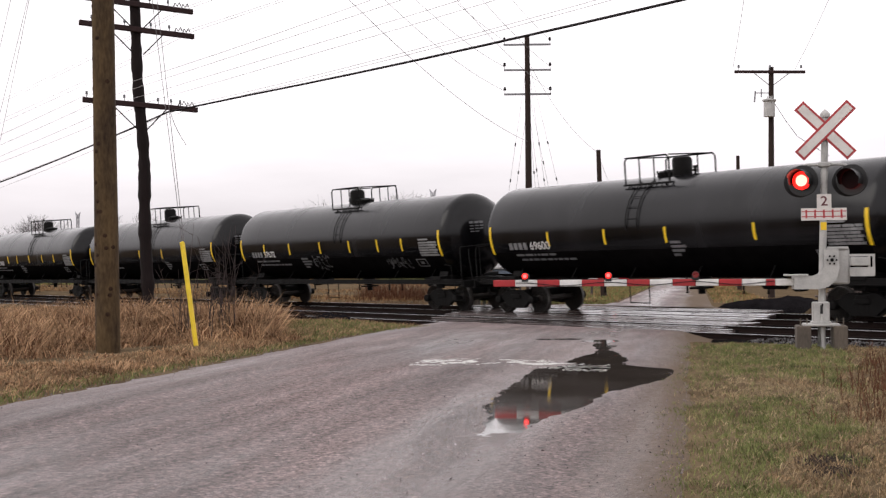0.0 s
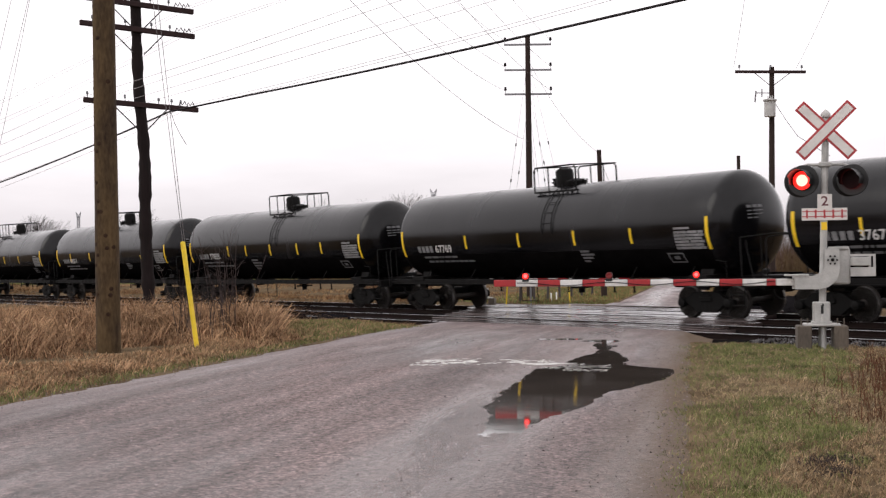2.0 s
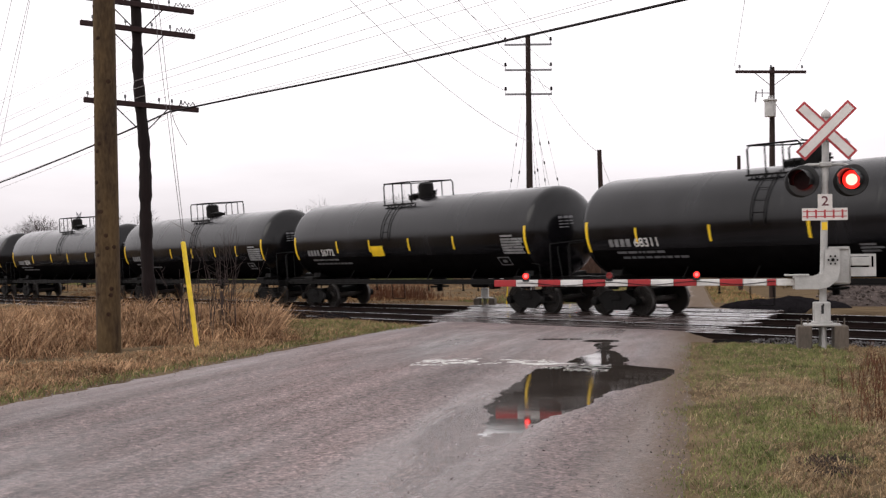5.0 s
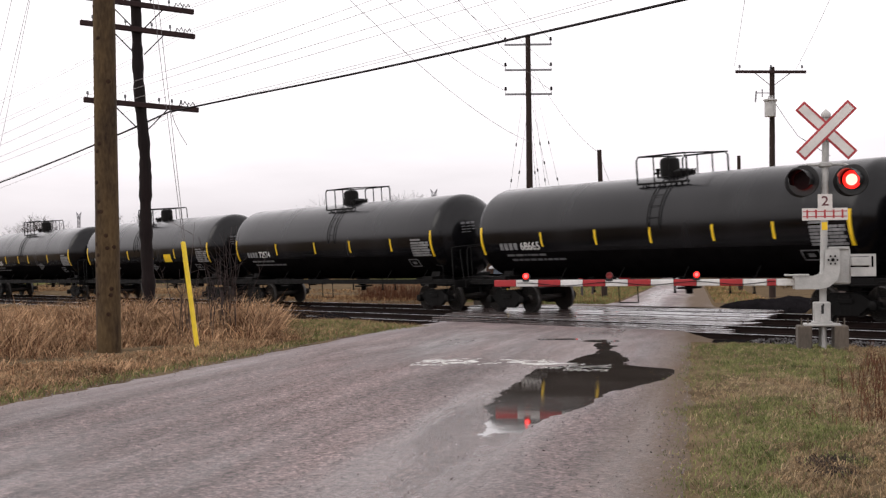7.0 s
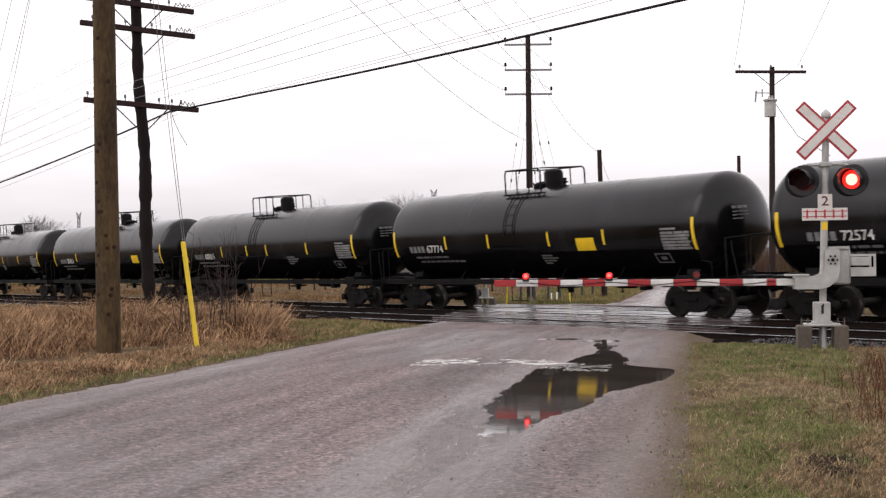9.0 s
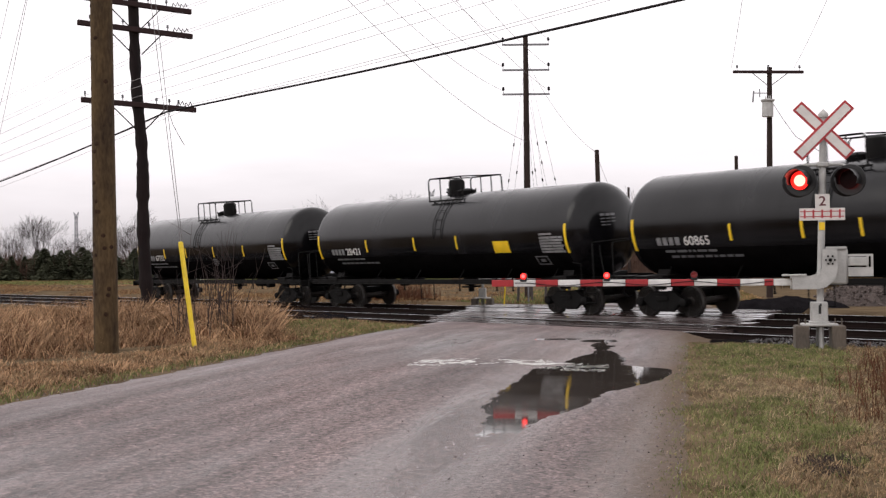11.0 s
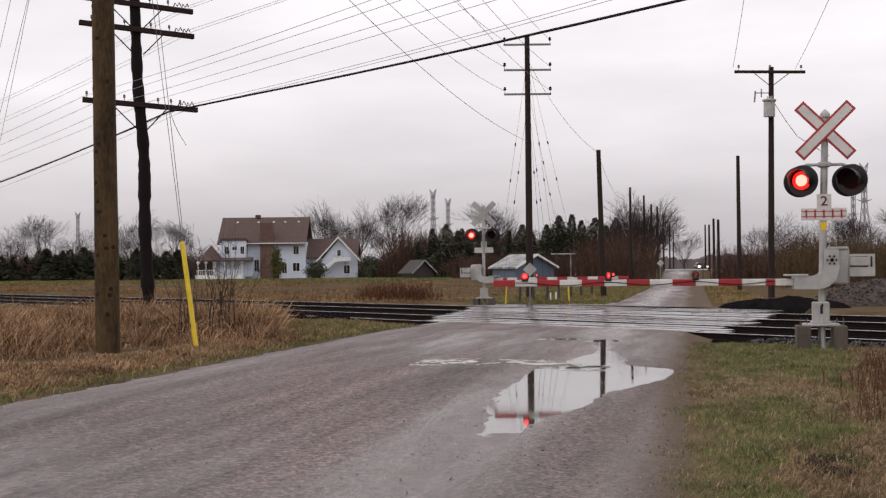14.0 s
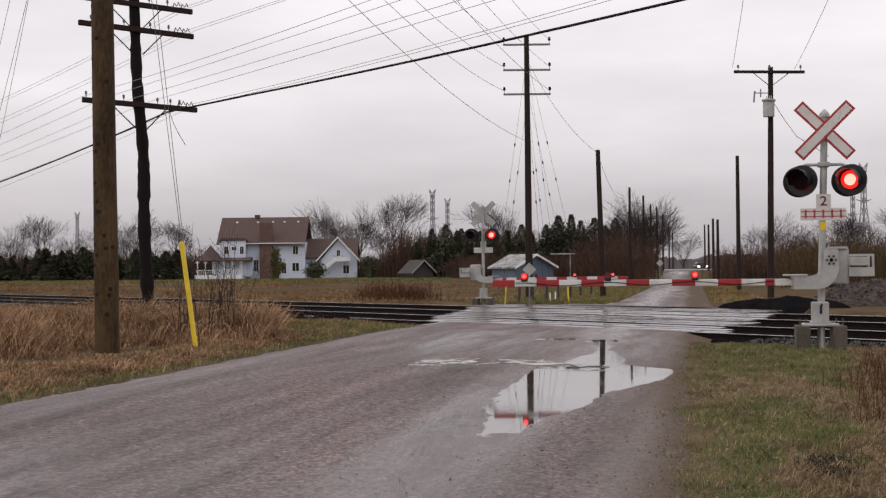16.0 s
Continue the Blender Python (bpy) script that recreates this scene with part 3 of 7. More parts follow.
def road_height(u, w, y):
    z = rail_level(y)
    z += 0.006 * noise.noise((u * 0.5, w * 0.5, 3)) + 0.004 * noise.noise((u * 2.2, w * 2.2, 7)) + 0.003 * noise.noise((u * 6, w * 6, 1))
    z += 0.012
    if 10.5 < u < 26 and -3 < w < 0.3:
        us, lo, hi = zip(*SHORE)
        d = min(w - float(np.interp(u, us, lo)), float(np.interp(u, us, hi)) - w)
        d = min(d, (u - 12.0) * 0.25, (25.6 - u) * 0.25)
        d += 0.05 * noise.noise((u * 0.9, w * 1.8, 4)) + 0.05 * noise.noise((u * 3, w * 4, 8)) + 0.035 * noise.noise((u * 9, w * 11, 8))
        z -= 0.034 * smooth_step(-0.25, 0.29, d)
    d = min(((u - cu) / ru) ** 2 + ((w - cw) / rw) ** 2 for cu, cw, ru, rw in HOLLOWS)
    if d < 4:
        d += 0.35 * noise.noise((u * 0.9, w * 1.8, 4)) + 0.25 * noise.noise((u * 3, w * 4, 8)) + 0.12 * noise.noise((u * 9, w * 11, 8))
        z -= 0.030 * math.exp(-max(0.0, d) * 0.9)
    return z


def near_road():
    us = list(np.arange(-9, 4, 1.0)) + list(np.arange(4, 11.5, 0.3)) + list(np.arange(11.5, 29.0, 0.075)) + list(np.linspace(29.0, 36.0, 22))
    ws = [-7.9, -7.75] + list(np.arange(-7.6, -4.0, 0.3)) + list(np.arange(-4.0, -0.1, 0.06)) + [0.0, 0.15, 0.3]
    verts, faces = [], []
    for u in us:
        for j, w in enumerate(ws):
            top = (24.17 - 0.6927 * w) / 0.7212
            uu = u if u < 22 else 22 + (u - 22) * (top - 22) / 14.0
            ww = w
            if j == 0:
                ww += 0.22 * noise.noise((uu * 0.7, 0, 2)) + 0.12 * noise.noise((uu * 3, 0, 2))
            if j == len(ws) - 1:
                ww += 0.25 * noise.noise((uu * 0.6, 9, 2)) + 0.12 * noise.noise((uu * 3, 5, 2)) + 0.1
            x, y = from_uw(uu, ww)
            z = road_height(uu, ww, y)
            if j in (0, len(ws) - 1):
                z -= 0.05
            z -= 0.07 * smooth_step(-0.28, 0.30, w) + 0.03 * smooth_step(-7.3, -7.85, w)
            z -= 0.05 * smooth_step(19.2, 21.2, y) * smooth_step(-0.4, 0.1, w)
            verts.append((x, y, z))
    n = len(ws)
    for i in range(len(us) - 1):
        for j in range(n - 1):
            faces.append((i * n + j, (i + 1) * n + j, (i + 1) * n + j + 1, i * n + j + 1))
    s = Shape().add(verts, faces)
    road = solid("road", s, M["asphalt"], "wet grey worn asphalt road with puddles", "road", kind="structure", smooth=180)
    # standing water shows wherever the asphalt dips below it
    w = Shape()
    corners = [(10.6, -2.9), (25.0, -6.6), (29.6, -6.6), (28.4, -1.5), (25.0, -0.34), (10.6, -0.24)]
    w.add([(*from_uw(a, b), -0.001) for a, b in corners], [(0, 1, 2, 3, 4, 5)])
    solid("puddle", w, M["water"], "still rain puddle mirroring the sky on the asphalt", "puddle", kind="structure", smooth=0)
    # faded stop line: worn flakes of paint
    rng = random.Random(5)
    fl = Shape()
    for _ in range(7000):
        k = rng.random()
        w0 = -4.3 + 3.05 * k
        mid = 20.75 + 0.25 * math.sin(k * 5.0) - 0.55 * smooth_step(0.55, 1.0, k)
        u0 = mid + 0.85 * (rng.random() - 0.5) + rng.gauss(0, 0.18)
        if noise.noise((u0 * 2.6, w0 * 3.2, 11)) + 0.6 * noise.noise((u0 * 9, w0 * 9, 12)) < (0.0 if k > 0.62 else 0.02 if k < 0.30 else 0.22):
            continue
        x, y = from_uw(u0, w0)
        z = max(road_height(u0, w0, y) + 0.006, 0.003)
        r, n = 0.008 + 0.026 * rng.random(), 6
        ring = []
        for a in range(n):
            q = r * (0.6 + 0.7 * rng.random())
            ring.append((x + q * math.cos(a * 6.283 / n), y + q * math.sin(a * 6.283 / n), z))
        fl.add(ring, [tuple(range(n))])
    grit = Shape()
    for _ in range(10000):
        if rng.random() < 0.6:
            u0, w0 = 4 + 22 * rng.random() ** 1.4, -0.1 - 2.6 * rng.random() ** 2
        elif rng.random() < 0.5:
            u0, w0 = rng.uniform(8, 32), -7.75 + abs(rng.gauss(0, 0.25))
        else:
            u0, w0 = rng.uniform(4, 30), rng.uniform(-7.5, -0.2)
        x, y = from_uw(u0, w0)
        z = road_height(u0, w0, y) - 0.035 * smooth_step(-0.34, 0.15, w0)
        r = 0.003 + 0.011 * rng.random() ** 4
        c = Vector((x, y, z + r * 0.3))
        q = [c + Vector((rng.uniform(-1, 1), rng.uniform(-1, 1), rng.uniform(-0.6, 0.9))).normalized() * r for _ in range(5)]
        grit.add(q, [(0, 1, 2), (0, 2, 3), (0, 3, 1), (1, 3, 4), (1, 4, 2), (2, 4, 3)])
    clods = Shape()
    for _ in range(1500):
        u0, w0 = 5 + 19 * rng.random() ** 1.3, -1.0 + 1.4 * rng.random()
        if rng.random() > smooth_step(-0.85, 0.15, w0 - verge_lip(u0) * 0.6) ** 1.5:
            continue
        x, y = from_uw(u0, w0)
        z = road_height(u0, w0, y) - 0.07 * smooth_step(-0.28, 0.30, w0)
        if z < 0.004:
            continue
        r = 0.003 + 0.006 * rng.random() ** 2
        c = Vector((x, y, z + r * 0.2))
        q = [c + Vector((rng.uniform(-1, 1), rng.uniform(-1, 1), rng.uniform(-0.5, 0.6))).normalized() * r for _ in range(5)]
        clods.add(q, [(0, 1, 2), (0, 2, 3), (0, 3, 1), (1, 3, 4), (1, 4, 2), (2, 4, 3)])
    solid("loose_earth", clods, M["dirt"], "crumbs of brown earth along the asphalt's edge", "earth", kind="stuff", smooth=0)
    solid("loose_gravel", grit, M["gravel"], "loose gravel scattered over the asphalt", "gravel", kind="stuff", smooth=0)
    solid("stop_line", fl, M["paint"], "worn white stop line flaking off the asphalt", "road marking", kind="stuff", smooth=0)
    return road


near_road()


def far_road():
    us = list(np.arange(0, 12, 0.8)) + list(np.arange(12, 130, 3.0))
    verts, faces = [], []
    n = 9
    for k, du in enumerate(us):
        for j in range(n):
            f = j / (n - 1)
            flare = 1 - smooth_step(0, 9, du)
            lo, hi = -3.5 - 2.6 * flare, 0.75 + 0.5 * flare
            lo += 0.15 * noise.noise((du * 0.5, 0, 6))
            w = lo + (hi - lo) * f
            start = (34.2 - 0.6927 * w) / 0.7212
            u = start + du
            x, y = from_uw(u, w)
            verts.append((x, y, rail_level(y) * (y < 45) + hill(x, y) + 0.02 - (0.06 if j in (0, n - 1) else 0)))
    for i in range(len(us) - 1):
        for j in range(n - 1):
            faces.append((i * n + j, (i + 1) * n + j, (i + 1) * n + j + 1, i * n + j + 1))
    solid("road_beyond_tracks", Shape().add(verts, faces), M["asphalt"], "wet asphalt road running away over a low rise", "road", kind="structure", smooth=180)


far_road()


# ---- tracks ----
RAIL = [(-0.075, -0.17), (0.075, -0.17), (0.075, -0.158), (0.012, -0.14), (0.012, -0.045), (0.036, -0.034), (0.036, -0.004), (0.030, 0.0),
        (-0.030, 0.0), (-0.036, -0.004), (-0.036, -0.034), (-0.012, -0.045), (-0.012, -0.14), (-0.075, -0.158)]


def track(name, yc, zc, label):
    root = thing(name, label, "railway track", kind="structure")
    lo, hi = -420.0, 90.0
    for side in (-1, 1):
        y, z = yc + side * GAUGE * math.cos(CANT), zc + side * GAUGE * math.sin(CANT)
        s = Shape()
        n = len(RAIL)
        vs = [(x, y + a, z + b) for x in (lo, -60, -20, hi) for a, b in RAIL]
        s.add(vs, [(k * n + i, k * n + (i + 1) % n, (k + 1) * n + (i + 1) % n, (k + 1) * n + i) for k in range(3) for i in range(n)])
        s.m = [1 if i in (6, 7, 8) else 0 for k in range(3) for i in range(n)]
        part("rail", s, [M["rail_side"], M["rail_top"]], root, "steel rail with a polished running head", smooth=0)
    # ballast bed
    s = Shape()
    xs = list(np.arange(lo, -75, 6.0)) + list(np.arange(-75, 10, 0.7)) + list(np.arange(10, hi, 6.0))
    cut = [(-2.35, -0.75), (-1.75, -0.30), (-0.9, -0.16), (0.0, -0.15), (0.9, -0.16), (1.75, -0.30), (2.35, -0.75)]
    vs = [(x, yc + a, zc + a * math.tan(CANT) * (abs(a) < 1.2) + b + 0.035 * noise.noise((x * 1.7, a * 2 + yc, 1))) for x in xs for a, b in cut]
    n = len(cut)
    s.add(vs, [(k * n + i, k * n + i + 1, (k + 1) * n + i + 1, (k + 1) * n + i) for k in range(len(xs) - 1) for i in range(n - 1)])
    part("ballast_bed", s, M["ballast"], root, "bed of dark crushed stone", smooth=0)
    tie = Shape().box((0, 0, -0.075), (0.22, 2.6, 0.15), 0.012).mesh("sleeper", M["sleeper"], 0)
    x = -118.0
    rng = random.Random(3)
    while x < 6:
        left, right = -31 - (yc - 20.5) * 0.96, -20.7 - (yc - 21.7) * 0.65
        if not left - 1.2 < x < right + 1.2:
            part("sleeper", tie, None, root, at=Matrix.Translation((x, yc, zc - 0.172)) @ Matrix.Rotation(CANT, 4, "X") @ Matrix.Rotation(rng.uniform(-0.012, 0.012), 4, "Z"))
        x += 0.55
    return root


track("near_track", NEAR_Y, NEAR_Z, "empty railway track of steel rails on dark ballast")
track("far_track", FAR_Y, FAR_Z, "railway track of steel rails carrying the tank train")


def shoulder_stones():
    rng = random.Random(8)
    s = Shape()
    for _ in range(5200):
        x = rng.uniform(-20, -4)
        y = rng.uniform(20.7, 23.4)
        if x < -20.7 - (y - 21.7) * 0.65 + 0.6:
            continue
        z = -0.30 + 0.17 * smooth_step(20.7, 23.0, y)
        r = rng.uniform(0.02, 0.05)
        p = [Vector((rng.uniform(-1, 1), rng.uniform(-1, 1), rng.uniform(-1, 1))).normalized() * r for _ in range(4)]
        c = Vector((x, y, z + 0.02))
        s.add([c + q for q in p], [(0, 1, 2), (0, 2, 3), (0, 3, 1), (1, 3, 2)])
    base = Shape()
    xs = np.arange(-21, 30, 1.0)
    cut = [(20.2, -0.42), (21.3, -0.27), (23.0, -0.15)]
    base.add([(x, y, z + 0.02 * noise.noise((x, y, 0))) for x in xs for y, z in cut], [(k * 3 + i, k * 3 + i + 1, k * 3 + i + 4, k * 3 + i + 3) for k in range(len(xs) - 1) for i in range(2)])
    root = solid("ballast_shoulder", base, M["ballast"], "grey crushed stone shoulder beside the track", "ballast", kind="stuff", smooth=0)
    part("loose_stones", s, M["stone"], root, smooth=0)


shoulder_stones()


def crossing():
    root = thing("level_crossing", "worn wet timber and asphalt level crossing", "level crossing", kind="structure")
    rng = random.Random(12)
    strips = [(24.36, 25.64, 3), (25.83, 28.86, 6), (29.05, 30.36, 3), (30.55, 31.2, 1), (31.22, 34.3, 4)]
    shared = {}
    for y0, y1, n in strips:
        wide = (y1 - y0) / n
        for k in range(n):
            yc = y0 + wide * (k + 0.5)
            left, right = -31 - (yc - 20.5) * 0.96, -20.7 - (yc - 21.7) * 0.65
            if yc > 31:
                right -= 0.4
            x = left + rng.uniform(-0.2, 0.15)
            while x < right - 0.4:
                length = min(rng.choice((3.0, 3.5, 4.5)), right - x + 0.15)
                length = round(length * 2) / 2
                key = (round(wide, 2), length)
                if key not in shared:
                    shared[key] = Shape().box((0, 0, -0.06), (length - 0.03, wide - 0.06, 0.12), 0.018).mesh("plank", M["panel"], 0)
                slope = math.atan((rail_level(yc + 0.2) - rail_level(yc - 0.2)) / 0.4)
                z = rail_level(yc) - 0.008 + rng.uniform(-0.016, 0.006)
                part("plank", shared[key], None, root, at=Matrix.Translation((x + length / 2, yc, z)) @ Matrix.Rotation(slope, 4, "X") @ Matrix.Rotation(rng.uniform(-0.003, 0.003), 4, "Y"))
                x += length
    # the bed that fills the joints
    bed = Shape()
    ys = [24.3, 25.0, 25.8, 28.9, 29.7, 30.4, 34.4]
    for y in ys:
        bed.add([(-31 - (y - 20.5) * 0.96 - 0.2, y, rail_level(y) - 0.1), (-20.7 - (y - 21.7) * 0.65 + 0.1, y, rail_level(y) - 0.1)], [])
    bed.f = [(2 * i, 2 * i + 1, 2 * i + 3, 2 * i + 2) for i in range(len(ys) - 1)]
    bed.m = [0] * len(bed.f)
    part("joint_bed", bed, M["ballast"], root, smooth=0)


# ---- the train ----
SPEED, PITCH_CAR, LAST = 15.607, 18.30, -229.97
TANK_R, TANK_Z = 1.525, 2.6755
WHEEL_R = 0.457
CACHE = {}


def on_tank(x, z, out=0.008):
    return Vector((x, -math.sqrt(max(0.0, TANK_R ** 2 - (z - TANK_Z) ** 2)) - out, z))


def wrap(me, x0, z0, out=0.01):
    """Lays a flat mesh in xy onto the near side of the tank."""
    for v in me.vertices:
        v.co = on_tank(x0 + v.co.x, z0 + v.co.y, out)
    return me


def patch(s, x0, x1, z0, z1, out=0.008, rows=4, slot=0):
    vs = []
    for k in range(rows + 1):
        z = z0 + (z1 - z0) * k / rows
        for x in (x0, x1):
            vs.append(on_tank(x, z, out))
    for k in range(rows + 1):
        z = z0 + (z1 - z0) * k / rows
        for x in (x0, x1):
            vs.append(on_tank(x, z, -0.004))
    n = 2 * (rows + 1)
    s.add(vs, [(2 * k, 2 * k + 1, 2 * k + 3, 2 * k + 2) for k in range(rows)]
          + [(2 * k, 2 * k + 2, n + 2 * k + 2, n + 2 * k) for k in range(rows)] + [(2 * k + 1, n + 2 * k + 1, n + 2 * k + 3, 2 * k + 3) for k in range(rows)], slot)
    return s


def cached(key, make, mats, smooth=40):
    if key not in CACHE:
        CACHE[key] = make().mesh(key, mats, smooth)
    return CACHE[key]


def tank_shell():
    s = Shape()
    prof = []
    half, depth = 7.62, 0.80
    for k in range(13):
        a = math.pi / 2 * k / 12
        prof.append((-half - depth * math.cos(a), max(0.02, TANK_R * math.sin(a))))
    for x in (-6.1, -3.05, 0.0, 3.05, 6.1):     # weld bands
        prof += [(x - 0.075, TANK_R), (x - 0.05, TANK_R), (x - 0.03, TANK_R + 0.0025), (x + 0.03, TANK_R + 0.0025), (x + 0.05, TANK_R), (x + 0.075, TANK_R)]
    for k in range(12, -1, -1):
        a = math.pi / 2 * k / 12
        prof.append((half + depth * math.cos(a), max(0.02, TANK_R * math.sin(a))))
    return s.lathe(prof, 64, Matrix.Translation((0, 0, TANK_Z)))


def belly_sheet():
    """Added matte black sheet that shades the underside of the tank."""
    s = Shape()
    n, r = 48, TANK_R + 0.003
    vs = []
    for x in (-7.60, 7.60):
        for k in range(n + 1):
            a = radians(-90 - 66 + 132 * k / n)
            vs.append((x, r * math.cos(a), TANK_Z + r * math.sin(a)))
    return s.add(vs, [(k, k + 1, n + 2 + k, n + 1 + k) for k in range(n)])


def stub_sill():
    """Sill, bolster web and saddle at the +x end."""
    s = Shape()
    s.box((7.0, 0, 1.0), (3.9, 0.62, 0.34), 0.02)
    s.box((7.0, 0, 1.18), (0.7, 2.7, 0.16), 0.02)
    s.prism([(-1.0, 1.12), (-0.90, 1.42), (-0.5, 1.25), (0, 1.17), (0.5, 1.25), (0.90, 1.42), (1.0, 1.12)], 6.75, 7.25, Matrix(((0, 0, 1, 0), (1, 0, 0, 0), (0, 1, 0, 0), (0, 0, 0, 1))))
    s.box((8.55, 0, 1.06), (0.5, 2.7, 0.07), 0.01)
    s.box((8.82, 0, 1.0), (0.07, 2.85, 0.26), 0.01)
    s.box((5.2, 0, 1.05), (0.9, 0.5, 0.24), 0.02)
    for y in (-1.28, 1.28):
        s.box((7.0, y * 0.86, 0.98), (0.4, 0.12, 0.30), 0.02)
    return s


def coupler():
    s = Shape()
    s.box((8.95, 0, 0.86), (0.4, 0.24, 0.22), 0.03)
    s.box((9.1, 0.05, 0.86), (0.16, 0.34, 0.30), 0.05)
    s.tube([(8.85, -0.35, 0.85), (8.95, -0.37, 0.62), (9.08, -0.3, 0.52), (9.15, -0.2, 0.58)], 0.03, 6)
    return s


def grab_rails():
    """Crossover handrail, side grab irons and step at the +x end."""
    s = Shape()
    s.tube([(8.7, -1.38, 0.95), (8.7, -1.38, 2.18), (8.66, -1.33, 2.30), (8.66, 0.0, 2.34), (8.66, 1.33, 2.30), (8.7, 1.38, 2.18), (8.7, 1.38, 0.95)], 0.022, 6)
    s.tube([(8.7, -0.9, 1.06), (8.35, -0.75, 2.0), (8.3, -0.7, 2.2)], 0.02, 6)
    s.tube([(8.66, -0.5, 1.06), (8.66, -0.5, 2.33)], 0.018, 6)
    for z in (0.42, 0.72):
        s.tube([(8.25, -1.36, z), (8.75, -1.36, z)], 0.018, 6)
    for x in (8.25, 8.75):
        s.tube([(x, -1.36, 0.38), (x, -1.36, 1.05)], 0.018, 6)
    s.tube([(8.2, -1.42, 1.1), (8.2, -1.45, 1.65), (7.85, -1.47, 1.7)], 0.018, 6)
    return s


def side_rail():
    s = Shape()
    s.box((0, -1.30, 1.08), (17.2, 0.05, 0.17), 0.008)
    s.box((0, -1.345, 1.0), (17.2, 0.10, 0.014), 0.0)
    for x in (-6.6, -3.9, -1.2, 1.5, 4.2, 6.6):
        s.tube([(x, -1.34, 1.07), (x, -1.0, 1.50)], 0.018, 5)
    s.tube([(-6.0, -0.28, 0.93), (6.0, -0.28, 0.93)], 0.022, 5)
    s.tube([(-6.0, 0.5, 0.98), (6.0, 0.5, 0.98)], 0.018, 5)
    return s


def outlet():
    s = Shape()
    s.tube([(0.5, 0, 1.2), (0.5, 0, 0.86)], [0.32, 0.22], 12)
    s.tube([(0.5, 0, 0.86), (0.5, 0, 0.62)], 0.11, 10)
    s.box((0.5, 0, 0.80), (0.55, 0.5, 0.06), 0.01)
    return s


def step_loop():
    s = Shape()
    s.tube([(-1.3, -0.4, 1.0), (-1.3, -0.4, 0.35), (-2.15, -0.4, 0.35), (-2.15, -0.4, 0.95)], 0.022, 5)
    return s


def drop_pipe():
    s = Shape()
    s.tube([(0, -0.3, 1.2), (0, -0.3, 0.7)], 0.03, 6)
    s.tube([(0, -0.3, 0.7), (0, -0.3, 0.66)], 0.05, 6)
    return s


def brake_gear():
    s = Shape()
    s.lathe([(-0.5, 0.12), (-0.48, 0.17), (0.25, 0.17), (0.28, 0.12)], 12, Matrix.Translation((3.9, -0.55, 0.98)))
    s.box((4.7, -0.62, 0.95), (0.32, 0.34, 0.36), 0.04)
    s.tube([(4.2, -0.55, 1.0), (5.4, -0.45, 0.92)], 0.03, 6)
    return s


def railing():
    """Walkway round the fittings: floor grating and pipe rails with bent corners."""
    s = Shape()
    top = 4.80
    x0, x1, y = -1.28, 0.58, 0.93
    def bow(xa, xb, yy, t):
        return [(xa, yy, 4.0), (xa, yy, t - 0.10), (xa + 0.10, yy, t), (xb - 0.10, yy, t), (xb, yy, t - 0.10), (xb, yy, 4.0)]
    s.tube(bow(x0, x1, -y, top), 0.028, 6)
    s.tube(bow(x0 - 0.1, x1 + 0.1, y, top), 0.028, 6)
    for yy in (-y, y):
        for x in (x0 + 0.62, x1 - 0.62):
            s.tube([(x, yy, 4.0), (x, yy, top)], 0.022, 6)
    for x in (x0, x1):
        s.tube([(x, -y, top), (x, y, top)], 0.022, 6)
    for yy in (-y, -y + 0.4, y - 0.4, y):
        s.box(((x0 + x1) / 2, yy, 3.98), (x1 - x0 + 0.2, 0.06, 0.05), 0.008)
    for k in range(9):
        x = x0 + (x1 - x0) * k / 8
        for sg in (-1, 1):
            s.box((x, sg * (y - 0.2), 4.0), (0.03, 0.44, 0.03))
    for x in (x0 + 0.2, x1 - 0.2):
        for sg in (-1, 1):
            s.tube([(x, sg * 0.90, 3.98), (x, sg * 0.84, 3.86)], 0.025, 5)
    return s


def dome():
    s = Shape()
    m = Matrix.Translation((0, 0, 4.12)) @ Matrix.Rotation(radians(-90), 4, "Y")
    s.lathe([(0.0, 0.36), (0.05, 0.36), (0.06, 0.30), (0.50, 0.30), (0.58, 0.27), (0.63, 0.18), (0.65, 0.02)], 24, m)
    return s


def fittings():
    s = Shape()
    m = Matrix.Translation((-0.62, 0.05, 4.14)) @ Matrix.Rotation(radians(-90), 4, "Y")
    s.lathe([(0.0, 0.30), (0.05, 0.33), (0.16, 0.33), (0.19, 0.28), (0.24, 0.10)], 18, m)
    for k in range(6):
        a = k * math.pi / 3
        s.tube([(-0.62 + 0.33 * math.cos(a), 0.05 + 0.33 * math.sin(a), 4.16), (-0.62 + 0.36 * math.cos(a), 0.05 + 0.36 * math.sin(a), 4.36)], 0.03, 5)
    return s


def relief_valve():
    s = Shape()
    s.tube([(0.52, 0, 4.12), (0.52, 0, 4.36)], 0.045, 8)
    s.box((0.52, 0, 4.30), (0.22, 0.10, 0.06), 0.01)
    s.tube([(0.52, 0, 4.36), (0.52, 0, 4.44)], 0.07, 8)
    return s


def ladder():
    s = Shape()
    for x in (-0.24, 0.24):
        pts = []
        for k in range(9):
            a = radians(62 - 8.0 * k)
            r = TANK_R + (0.05 if k < 8 else 0.0)
            pts.append((x, -r * math.cos(a), TANK_Z + r * math.sin(a)))
        s.tube(pts, 0.018, 5)
    for k in range(4):
        a = radians(50 - 13 * k)
        r = TANK_R + 0.05
        s.tube([(-0.24, -r * math.cos(a), TANK_Z + r * math.sin(a)), (0.24, -r * math.cos(a), TANK_Z + r * math.sin(a))], 0.009, 5)
    return s


